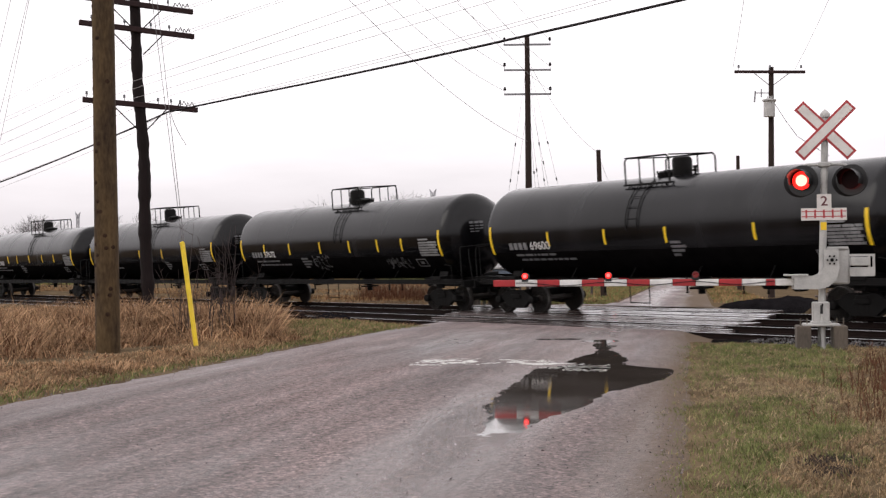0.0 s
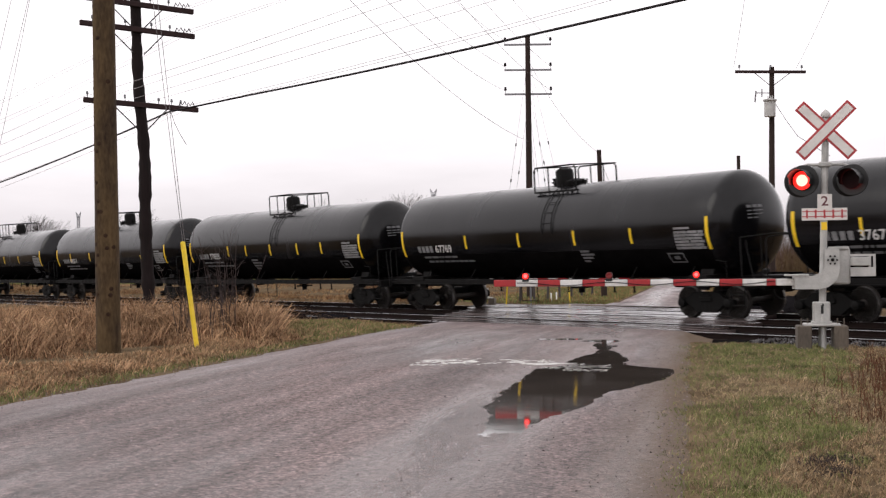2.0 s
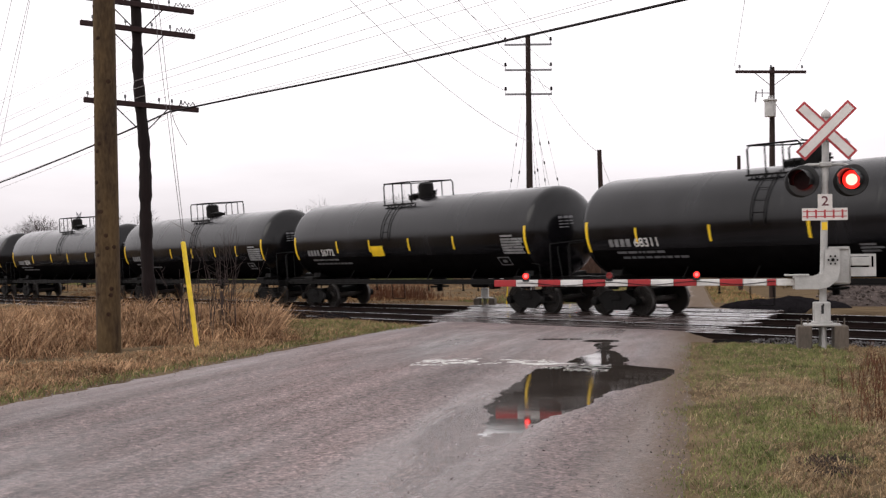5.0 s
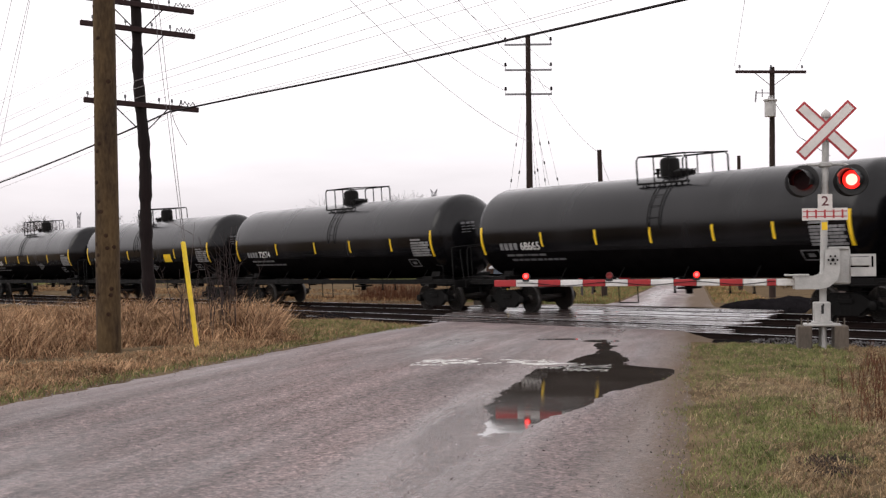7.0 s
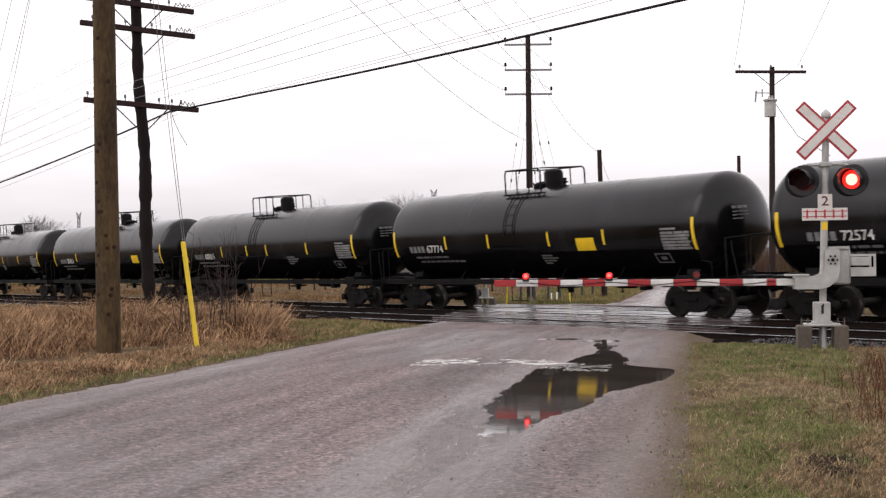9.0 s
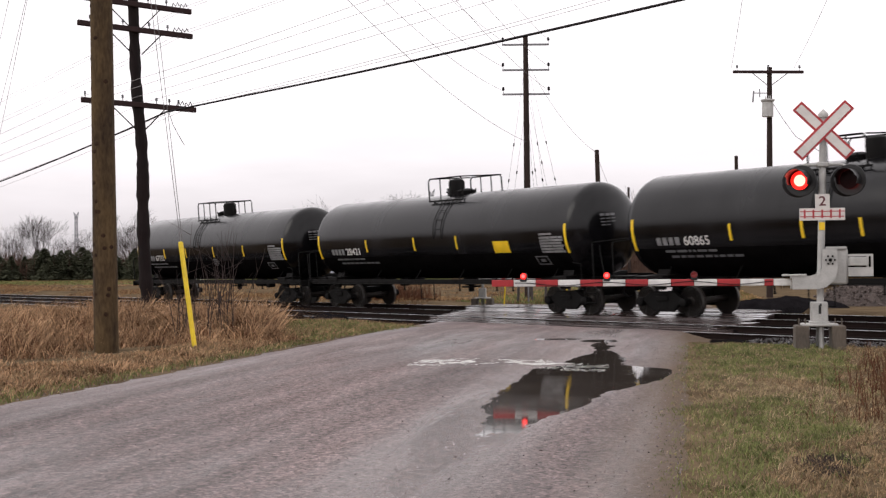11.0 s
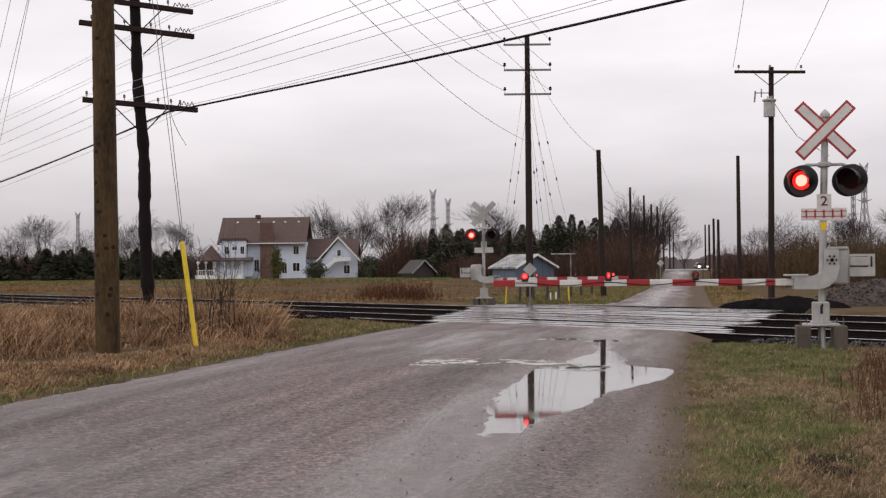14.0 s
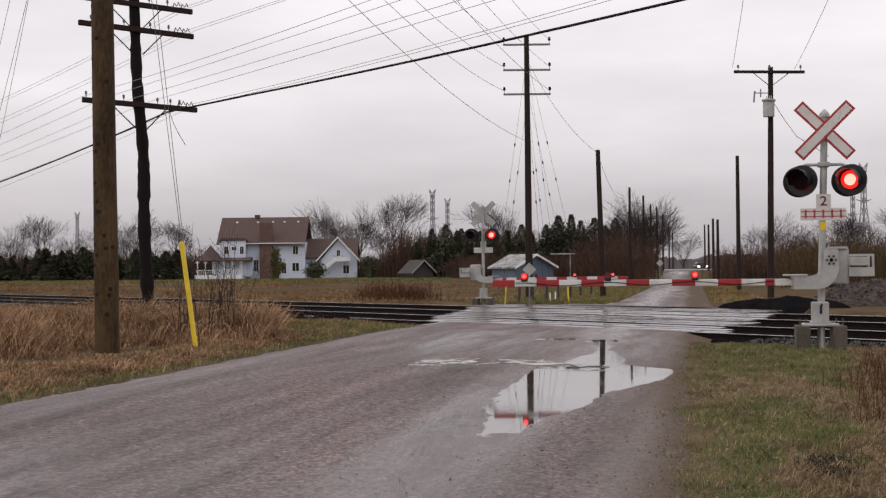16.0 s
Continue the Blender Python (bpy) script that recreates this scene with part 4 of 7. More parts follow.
def side_frame():
    """Both cast side frames and the bolster of one truck, round its own centre."""
    s = Shape()
    to_xz = Matrix(((1, 0, 0, 0), (0, 0, -1, 0), (0, 1, 0, 0), (0, 0, 0, 1)))
    for sg in (-1, 1):
        top = [(-1.07, 0.41), (-1.03, 0.55), (-0.75, 0.58), (-0.45, 0.77), (0.45, 0.77), (0.75, 0.58), (1.03, 0.55), (1.07, 0.41), (0.72, 0.44), (0.38, 0.19), (-0.38, 0.19), (-0.72, 0.44)]
        s.prism(top, -sg * 1.0 - 0.07, -sg * 1.0 + 0.07, to_xz)
        for x in (-0.889, 0.889):
            s.lathe([(-0.1, 0.10), (-0.08, 0.13), (0.1, 0.13), (0.12, 0.09)], 12, Matrix.Translation((x, sg * 1.06, WHEEL_R)) @ Matrix.Rotation(radians(90 * sg), 4, "Z"))
        for x in (-0.16, 0.0, 0.16):
            s.tube([(x, sg * 1.02, 0.22), (x, sg * 1.02, 0.50)], 0.06, 8)
        s.box((0, sg * 1.0, 0.56), (0.5, 0.22, 0.14), 0.02)
    s.box((0, 0, 0.62), (0.42, 2.2, 0.26), 0.04)
    s.box((0, 0, 0.80), (0.36, 0.36, 0.16), 0.03)
    for x in (-0.42, 0.42):
        s.box((x, 0, 0.36), (0.09, 1.7, 0.12), 0.02)
    return s


def wheelset():
    s = Shape()
    ax = Matrix.Rotation(radians(90), 4, "Z")
    for sg in (-1, 1):
        m = Matrix.Translation((0, sg * 0.745, 0)) @ Matrix.Rotation(radians(90 * sg), 4, "Z")
        s.lathe([(-0.075, 0.10), (-0.075, 0.32), (-0.07, 0.36), (-0.08, WHEEL_R + 0.028), (-0.045, WHEEL_R + 0.028), (-0.035, WHEEL_R)], 32, m)
        s.lathe([(-0.036, WHEEL_R), (0.055, WHEEL_R - 0.004), (0.062, WHEEL_R - 0.012)], 32, m, 1)
        s.lathe([(0.062, WHEEL_R - 0.010), (0.060, 0.37), (0.02, 0.33), (0.005, 0.18), (0.08, 0.13), (0.11, 0.09)], 32, m)
        for k in range(3):
            a = k * 2.094
            s.lathe([(0.10, 0.02), (0.125, 0.02)], 6, m @ Matrix.Translation((0, 0.055 * math.cos(a), 0.055 * math.sin(a))))
    s.lathe([(-1.0, 0.075), (-0.7, 0.095), (0.7, 0.095), (1.0, 0.075)], 12, ax)
    return s


ALONG, TURN = Matrix(), Matrix.Rotation(math.pi, 4, "Z")
# number, fittings turned, bands along the side, yellow placards, pale panels (x, z, wide, high)
CARS = [
    ("67732", 0, (-4.48, -2.0, 0.97, 3.95), (), ((0.75, 2.08, 0.55, 0.2),)),
    ("28421", 1, (-4.08, -0.83, 1.78), (4.28,), ()),
    ("60865", 0, (-3.81, -1.34, 0.51, 4.0), (), ((2.2, 2.1, 0.9, 0.22),)),
    ("67774", 0, (-4.40, -1.93, 1.25, 3.87), (3.0,), ((0.7, 1.9, 0.75, 0.2),)),
    ("72574", 1, (-3.96, -0.69, 2.04, 4.98), (), ()),
    ("68665", 1, (-4.47, -1.88, 0.51, 2.98, 5.15), (), ()),
    ("56772", 0, (-4.3, -1.9, 0.8, 3.6), (-1.4,), ()),
    ("68311", 0, (-5.46, -2.52, 0.95), (4.95,), ((2.4, 2.0, 0.7, 0.2),)),
    ("37683", 1, (-3.66, -1.92, 0.35, 2.70, 4.68), (), ((-1.6, 2.0, 0.8, 0.3),)),
    ("67769", 1, (-3.73, -0.81, 1.97, 4.54), (), ((2.1, 2.0, 0.6, 0.25),)),
    ("37672", 1, (-5.5, -3.3, -0.75, 1.51, 3.56, 5.22), (), ((-2.5, 2.0, 0.75, 0.28),)),
    ("69600", 0, (-4.64, -1.98, 0.62, 3.97), (), ((0.75, 2.2, 0.6, 0.3),)),
    ("67700", 1, (-4.2, -1.5, 1.2, 4.2), (), ()),
]


def tank_car(n):
    number, turned, bands, plates, spots = CARS[n]
    car = thing("tank_car", "black railway tank car with yellow side bands on steel rails", "tank car", group="tank cars of the train")
    tank = part("tank", cached("tank", tank_shell, M["tank"], 30), None, car, "black painted tank, sooty on top")
    # added sheet, no real part: keeps the tank's lower side dark
    part("belly_sheet", cached("belly_sheet", belly_sheet, M["belly_dark"], 60), None, tank, "added dull black sheet that puts shade on the grimy underside of the tank")
    dir_fit = TURN if turned else ALONG
    for e in (ALONG, TURN):
        sill = part("stub_sill", cached("stub_sill", stub_sill, M["under"]), None, car, at=e)
        part("coupler", cached("coupler", coupler, M["under"]), None, sill, "knuckle coupler with brake hose")
        part("end_handrail", cached("end_handrail", grab_rails, M["under"]), None, sill)
    for e in (ALONG, TURN):
        part("side_rail", cached("side_rail", side_rail, M["under"]), None, car, "narrow steel side sill along the foot of the tank", at=e)
    part("bottom_outlet", cached("bottom_outlet", outlet, M["under"]), None, car, at=ALONG)
    part("step_loop", cached("step_loop", step_loop, M["under"]), None, car)
    for x in (-3.4, 0.2, 2.4, 3.3):
        part("drop_pipe", cached("drop_pipe", drop_pipe, M["under"]), None, car, at=Matrix.Translation((x, 0, 0)))
    part("brake_gear", cached("brake_gear", brake_gear, M["under"]), None, car, at=dir_fit)
    top = part("walkway_railing", cached("walkway_railing", railing, M["under"]), None, car, "black pipe railing round the fittings", at=dir_fit @ Matrix.Translation((-0.21, 0, 0)))
    part("valve_dome", cached("valve_dome", dome, M["under"]), None, car, "round valve dome", at=Matrix())
    part("manway", cached("manway", fittings, M["under"]), None, car, at=dir_fit)
    part("relief_valve", cached("relief_valve", relief_valve, M["under"]), None, car, at=dir_fit)
    for e in (ALONG, TURN):
        part("ladder", cached("ladder", ladder, M["under"]), None, car, at=e @ Matrix.Translation((-0.72 if (e is ALONG) != bool(turned) else 0.72, 0, 0)))
    def short_band():
        return patch(Shape(), -0.045, 0.045, 2.23, 2.70)
    def long_band():
        return patch(Shape(), -0.055, 0.055, 2.0, 2.94, rows=8)
    for x in bands:
        part("yellow_band", cached("short_band", short_band, M["yellow"]), None, tank, at=Matrix.Translation((x, 0, 0)))
    for x in (-7.62, 7.62):
        part("yellow_band", cached("long_band", long_band, M["yellow"]), None, tank, at=Matrix.Translation((x, 0, 0)))
    for x in plates:
        part("yellow_placard", cached("yellow_placard", lambda: patch(Shape(), -0.42, 0.42, 2.06, 2.46), M["yellow"]), None, tank, at=Matrix.Translation((x, 0, 0)))
    # owner's mark as plain shapes, then the number
    def owner_mark():
        s = Shape()
        for k in range(4):
            patch(s, 0.245 * k, 0.245 * k + 0.165, 2.145, 2.375, 0.010, 3)
        return s
    tagged(part("owner_mark", cached("owner_mark", owner_mark, M["panel_grey"]), None, tank, at=Matrix.Translation((-6.68, 0, 0))), kind="stuff")
    num = wrap(text_mesh(number, 0.27, 0.98, M["white"]), -5.60, 2.13, 0.012)
    part("car_number", num, None, tank)
    def small_print():
        s = Shape()
        rng = random.Random(2)
        for row, z in enumerate((1.93, 1.77)):
            x = 0.15 * row
            while x < 1.9 + 0.9 * row:
                w = rng.uniform(0.08, 0.4)
                patch(s, x, x + w, z, z + 0.07, 0.010, 1)
                x += w + 0.07
        return s
    tagged(part("small_print", cached("small_print", small_print, M["faded"]), None, tank, at=Matrix.Translation((-6.45, 0, 0))), kind="stuff")
    def data_panel():
        s = Shape()
        rng = random.Random(6)
        patch(s, 0.0, 0.62, 2.60, 2.66, 0.010, 1)
        for k in range(6):
            x = 0.0
            while x < 1.05:
                w = rng.uniform(0.12, 0.36)
                patch(s, x, min(x + w, 1.14), 2.02 + 0.092 * k, 2.02 + 0.092 * k + 0.072, 0.010, 1)
                x += w + rng.choice((0.012, 0.02, 0.05))
        return s
    tagged(part("data_panel", cached("data_panel", data_panel, M["panel_grey"]), None, tank, "grey stencilled data panel", at=Matrix.Translation((6.33, 0, 0))), kind="stuff")
    def frame_mark():
        s = Shape()
        for x0, x1, z0, z1 in ((0, 0.62, 1.62, 1.66), (0, 0.62, 1.88, 1.92), (0, 0.04, 1.66, 1.88), (0.58, 0.62, 1.66, 1.88), (0.2, 0.42, 1.72, 1.82)):
            patch(s, x0, x1, z0, z1, 0.010, 3)
        return s
    part("frame_mark", cached("frame_mark", frame_mark, M["faded"]), None, tank, at=Matrix.Translation((5.85, 0, 0)))
    for k, (x, z, w, h) in enumerate(spots):
        s = Shape()
        for r in range(4):
            patch(s, x, x + w * (1.5 - 0.35 * r if r > 1 else 0.7 + 0.3 * r), z - r * h * 0.42, z - r * h * 0.42 + h * 0.26, 0.010, 1)
        tagged(part("stencil", s, M["faded"], tank), kind="stuff")
    if number == "37672":
        for cx, wide, tall, seed in ((4.6, 1.5, 0.34, 3), (-1.0, 1.3, 0.55, 8)):
            r2, s = random.Random(seed), Shape()
            for k in range(9):
                x, z = cx - wide / 2 + wide * k / 9, 1.62 + tall * r2.random() * 0.5
                pts = [on_tank(x + 0.05 * j + r2.uniform(-0.03, 0.03), z + tall * (0.5 * math.sin(j * 1.9 + k) + 0.4 * r2.random()), 0.004) for j in range(5)]
                s.tube(pts, 0.014, 4)
            tagged(part("scrawl", s, M["faded"], tank, "pale painted scrawl"), kind="stuff")
    end_text = Shape()
    for r in range(4):
        for j in range(3):
            x, y, z = 7.62, -0.62 + 0.20 * j, 3.10 - 0.10 * r
            def onhead(yy, zz):
                q = min(0.98, (yy ** 2 + (zz - TANK_Z) ** 2) / TANK_R ** 2)
                return (7.62 + 0.80 * math.sqrt(1 - q) + 0.012, yy, zz)
            h = 0.08 if r == 0 else 0.035
            if r == 3 and j == 2:
                continue
            end_text.add([onhead(y, z), onhead(y + 0.16, z), onhead(y + 0.16, z + h), onhead(y, z + h)], [(0, 1, 2, 3)])
    if "end_text" not in CACHE:
        CACHE["end_text"] = end_text.mesh("end_text", M["faded"], 0)
    tagged(part("end_marking", CACHE["end_text"], None, tank), kind="stuff")
    for sg in (-1, 1):
        truck = part("truck", cached("side_frame", side_frame, M["under"]), None, car, "two-axle cast steel truck", at=Matrix.Translation((sg * 7.0, 0, 0)))
        for x in (-0.889, 0.889):
            ws = part("wheelset", cached("wheelset", wheelset, [M["wheel"], M["tread"]]), None, truck, "steel wheels on an axle", at=Matrix.Translation((x, 0, WHEEL_R)))
            WHEELSETS.append((ws, x))
    return car


WHEELSETS = []
TRAIN = [tank_car(n) for n in range(len(CARS))]


# ---- crossing signals ----
FLASHERS = []          # (lens, place in its parent, lit first, turn when lit, delay)


def lens_disc(size, core=0.74):
    """A round lens, lit on its -y face and dark on its +y face."""
    s = Shape()
    n = 24
    def ring(r, y):
        return [(r * math.cos(6.2832 * k / n), y, r * math.sin(6.2832 * k / n)) for k in range(n)]
    s.add(ring(size * core, -0.012), [tuple(range(n))], 0)
    a = ring(size * core, -0.012) + ring(size, -0.006)
    s.add(a, [(k, (k + 1) % n, n + (k + 1) % n, n + k) for k in range(n)], 1)
    a = ring(size, -0.006) + ring(size, 0.006)
    s.add(a, [(k, (k + 1) % n, n + (k + 1) % n, n + k) for k in range(n)], 2)
    s.add(ring(size, 0.006), [tuple(range(n))], 2)
    return s


def crossing_signal(at, live_back, first):
    root = thing("crossing_signal", "silver crossing signal with crossbuck, red flashers and lowered striped gate", "crossing signal", at, group="crossing signals")
    lean = 0.0305 if not live_back else 0.0       # the mast stands a little out of plumb
    # mast, base and foundation
    mast = Shape()
    mast.tube([(0, 0, 0.05), (lean * 4.12, 0, 4.12)], 0.062, 16)
    mast.lathe([(0, 0.085), (0.05, 0.09), (0.08, 0.075), (0.15, 0.0)], 12, Matrix.Translation((lean * 4.1, 0, 4.10)) @ Matrix.Rotation(radians(-90), 4, "Y"))
    part("mast", mast, M["silver"], root, "round silver mast with a capped top")
    base = Shape()
    base.box((0, 0, 0.655), (0.29, 0.26, 0.36), 0.02)
    base.box((0, 0, 0.475), (0.34, 0.30, 0.03), 0.008)
    base.box((0, 0, 0.43), (0.62, 0.5, 0.05), 0.02)
    for x in (-0.11, 0.11):
        for z in (0.51, 0.80):
            base.lathe([(0, 0.016), (0.02, 0.016)], 6, Matrix.Translation((x, -0.13, z)) @ Matrix.Rotation(radians(-90), 4, "Z"))
    base_box = part("mast_base", base, M["silver"], root)
    hatch = Shape().box((0.005, -0.133, 0.70), (0.045, 0.012, 0.15), 0.004)
    hatch.box((0.02, -0.134, 0.78), (0.03, 0.02, 0.05), 0.004)
    part("latch", hatch, M["black"], base_box, "dark latch on the base box")
    for x in (-0.31, 0.31):
        block = Shape().box((x, 0, 0.13), (0.24, 0.62, 0.58), 0.02)
        for k in (-0.05, 0.06):
            block.tube([(x + k, -0.15, 0.4), (x + k, -0.15, 0.55)], 0.012, 6)
        part("foundation_block", block, M["concrete"], root, "stained concrete foundation block")
    conduit = Shape().tube([(0.02, -0.1, -0.1), (0.02, -0.1, 0.6)], 0.05, 10)
    part("conduit", conduit, M["silver"], root)
    # crossbuck
    for a, y in ((45, -0.085), (-45, -0.098)):
        t = Matrix.Rotation(radians(a), 4, "Y")
        back = Shape().box((lean * 3.86, y, 3.86), (1.27, 0.012, 0.225), 0.003, t)
        board = part("crossbuck_blade", back, M["sign_red"], root, "red-edged white crossbuck blade")
        face = Shape().box((lean * 3.86, y - 0.009, 3.86), (1.19, 0.006, 0.145), 0.0, t)
        part("white_face", face, M["sign_white"], board)
        part("back_face", Shape().box((lean * 3.86, y + 0.009, 3.86), (1.27, 0.006, 0.225), 0.0, t), M["silver"], board)
    # track count plate
    plate = part("track_plate", Shape().box((lean * 2.61, -0.078, 2.61), (0.25, 0.008, 0.25), 0.002), M["sign_white"], root)
    num = text_mesh("2", 0.17, 0.12, M["sign_dark"])
    part("track_number", num, None, plate, at=Matrix.Translation((-0.06 + lean * 2.6, -0.084, 2.53)) @ Matrix.Rotation(radians(90), 4, "X"))
    rails = part("track_symbol_plate", Shape().box((lean * 2.38, -0.078, 2.38), (0.78, 0.008, 0.215), 0.002), M["sign_white"], root)
    sym = Shape()
    for z in (2.34, 2.43):
        sym.box((lean * z, -0.084, z), (0.76, 0.004, 0.016))
    for k in range(5):
        sym.box((lean * 2.38 - 0.30 + 0.15 * k, -0.086, 2.385), (0.032, 0.004, 0.15))
    part("track_symbol", sym, M["sign_red"], rails)
    part("tag", Shape().box((lean * 2.17, -0.066, 2.17), (0.10, 0.006, 0.14), 0.002), M["yellow"], root)
    # lamps
    bar = Shape()
    k = lean * 3.2
    bar.tube([(k - 0.42, 0.08, 3.22), (k - 0.3, 0.0, 3.26), (k + 0.3, 0.0, 3.26), (k + 0.44, 0.08, 3.22)], 0.028, 8)
    bar.box((k, 0, 3.26), (0.22, 0.2, 0.09), 0.02)
    part("lamp_arm", bar, M["silver"], root)
    for side, x in ((0, -0.40 + lean * 3), (1, 0.44 + lean * 3)):
        for front in (1, -1):
            m = Matrix.Translation((x + (0.04 if front == 1 and not live_back else 0), 0.13 - 0.15 * front, 2.98)) @ Matrix.Rotation((radians(-22) if not live_back else 0) if front == 1 else math.pi, 4, "Z")
            head = Shape()
            to_y = Matrix.Rotation(radians(-90), 4, "Z")
            head.lathe([(0.0, 0.27), (0.02, 0.28), (0.035, 0.27)], 28, to_y)
            head.lathe([(-0.16, 0.10), (-0.12, 0.16), (0.0, 0.17)], 20, to_y)
            n, hood = 20, []
            for k in range(n + 1):
                a = radians(-25 + 230 * k / n)
                for d in (0.0, 0.36 if 10 < -25 + 230 * k / n < 170 else 0.24):
                    for r in (0.185, 0.192):
                        hood.append((r * math.cos(a), -d - 0.03, r * math.sin(a)))
            fs = []
            for k in range(n):
                o, p = 4 * k, 4 * k + 4
                fs += [(o, p, p + 2, o + 2), (o + 1, o + 3, p + 3, p + 1), (o + 2, p + 2, p + 3, o + 3)]
            head.add(hood, fs)
            unit = part("flasher_head", head, M["black"], root, "black flasher head with a hood and round backplate", at=m)
            live = (front == -1) == live_back
            lens = part("lens", lens_disc(0.165 if not live_back else 0.15, 0.62), [M["lit"], M["glow"], M["unlit"]], unit, "round red lens", at=Matrix.Translation((0, -0.09, 0)) if live else Matrix.Translation((0, -0.06, 0)) @ Matrix.Rotation(math.pi, 4, "Z"))
            if live:
                # seen from behind, the two sides change places
                FLASHERS.append((lens, (0, -0.09, 0), (side == 0) != (front == -1), 0, 0.0))
    # gate machine
    box = Shape()
    box.box((0.30, 0.12, 1.46), (0.40, 0.42, 0.64), 0.03)
    box.box((0.30, -0.10, 1.78), (0.36, 0.05, 0.05), 0.01)
    part("gate_machine", box, M["silver"], root, "silver gate machine housing")
    to_xz = Matrix(((1, 0, 0, 0), (0, 0, -1, 0), (0, 1, 0, 0), (0, 0, 0, 1)))
    for y in (-0.20, 0.42):
        curve = [(-0.46, 1.06), (-0.46, 1.29), (-0.10, 1.29), (0.0, 1.33), (0.05, 1.45), (0.06, 1.76), (0.30, 1.76), (0.31, 1.40), (0.26, 1.22), (0.12, 1.10), (-0.02, 1.06)]
        side = Shape().prism(curve, -y - 0.02, -y + 0.02, to_xz)
        arm_plate = part("gate_bracket", side, M["silver"], root, "curved silver gate bracket with bolt heads")
        bolts = Shape()
        for k in range(6):
            a = k * math.pi / 3
            bolts.lathe([(0, 0.018), (0.02, 0.018)], 6, Matrix.Translation((0.185 + 0.075 * math.cos(a), y - 0.02, 1.57 + 0.075 * math.sin(a))) @ Matrix.Rotation(radians(-90), 4, "Z"))
        bolts.lathe([(0, 0.03), (0.03, 0.03)], 10, Matrix.Translation((0.185, y - 0.02, 1.57)) @ Matrix.Rotation(radians(-90), 4, "Z"))
        part("bolts", bolts, M["under"], arm_plate)
    for y in (-0.20, 0.42):
        weight = Shape()
        weight.prism([(0.49, 1.67), (0.91, 1.67), (0.91, 1.28), (0.49, 1.28), (0.49, 1.44), (0.87, 1.44), (0.87, 1.63), (0.49, 1.63)], -y - 0.02, -y + 0.02, to_xz)
        frame_arm = part("counterweight_arm", weight, M["silver"], root)
        part("counterweight", Shape().box((0.67, y, 1.54), (0.32, 0.10, 0.15), 0.01), M["silver"], frame_arm)
    shelf = Shape().box((-0.42, 0.0, 1.31), (0.40, 0.5, 0.03), 0.006)
    part("arm_clamp", shelf, M["silver"], root)
    # gate arm and its stripes
    arm = part("gate_arm", Shape().box((-0.98, -0.06, 1.19), (0.80, 0.045, 0.12), 0.01), M["silver"], root, "lowered gate arm of red and white stripes")
    edges = [-5.834 + 0.4075 * k for k in range(13)] + [-0.774, -0.42]
    for k in range(14):
        x0, x1 = edges[k], edges[k + 1]
        z = 1.186 - 0.0045 * (x0 + 0.8)
        part("stripe", Shape().box(((x0 + x1) / 2, -0.06, z), (x1 - x0 - 0.004, 0.05, 0.120), 0.008), M["gate_red"] if k % 2 == 0 else M["gate_white"], arm)
    wire = Shape()
    pts = []
    for k in range(60):
        x = -5.4 + 4.6 * k / 59
        pts.append((x, -0.095, 1.185 + 0.028 * math.cos((x + 5.3) * 6.283 / 1.55)))
    wire.tube(pts, 0.007, 5)
    part("lamp_cable", wire, M["cable"], arm)
    for k, x in enumerate((-5.244, -3.723, -2.166)):
        hold = Shape().box((x, -0.06, 1.26), (0.12, 0.09, 0.05), 0.01)
        hold.tube([(x, -0.03, 1.33), (x, 0.02, 1.33)], 0.07, 14)
        lamp = part("gate_lamp", hold, M["black"], arm, "small red gate lamp")
        lens = part("lens", lens_disc(0.056, 0.6), [M["gate_lit"], M["glow"], M["gate_dim"]], lamp, at=Matrix.Translation((x, -0.10, 1.335)))
        if live_back:
            lens.matrix_basis = Matrix.Translation((x, 0.10, 1.335)) @ Matrix.Rotation(math.pi, 4, "Z")
            if k:
                FLASHERS.append((lens, (x, 0.10, 1.335), k == 2, 180, 0.1))
        elif k:
            FLASHERS.append((lens, (x, -0.10, 1.335), k == 1, 0, 0.1))
    return root


SIG_TURN = math.degrees(math.atan2(ACROSS.y, ACROSS.x))
crossing_signal(pose(-15.56, 19.37, 0.0, 0, 0, SIG_TURN), False, 0)
crossing_signal(pose(-43.75, 33.42, -0.10, 0, 0, SIG_TURN + 180), True, 0)


# ---- poles and lines ----
def pole_shape(h, r0, r1, wobble=0.0, seed=0, knobs=0.0):
    s = Shape()
    n = 18 if not knobs else 60
    pts, rad = [], []
    for k in range(n + 1):
        z = -0.4 + (h + 0.4) * k / n
        pts.append((wobble * noise.noise((z * 0.35, seed, 0)), wobble * noise.noise((z * 0.35, seed, 7)), z))
        rad.append((r0 + (r1 - r0) * k / n) * (1 + 0.03 * noise.noise((z * 1.7, seed, 3)) + knobs * max(-0.3, noise.noise((z * 3.1, seed, 11)))))
    return s.tube(pts, rad, 18)


def insulator(s, p, size=1.0):
    m = Matrix.Translation(p) @ Matrix.Rotation(radians(-90), 4, "Y")
    s.lathe([(0, 0.012), (0.10 * size, 0.012), (0.10 * size, 0.035 * size), (0.14 * size, 0.05 * size), (0.16 * size, 0.035 * size), (0.19 * size, 0.045 * size), (0.22 * size, 0.02)], 8, m)


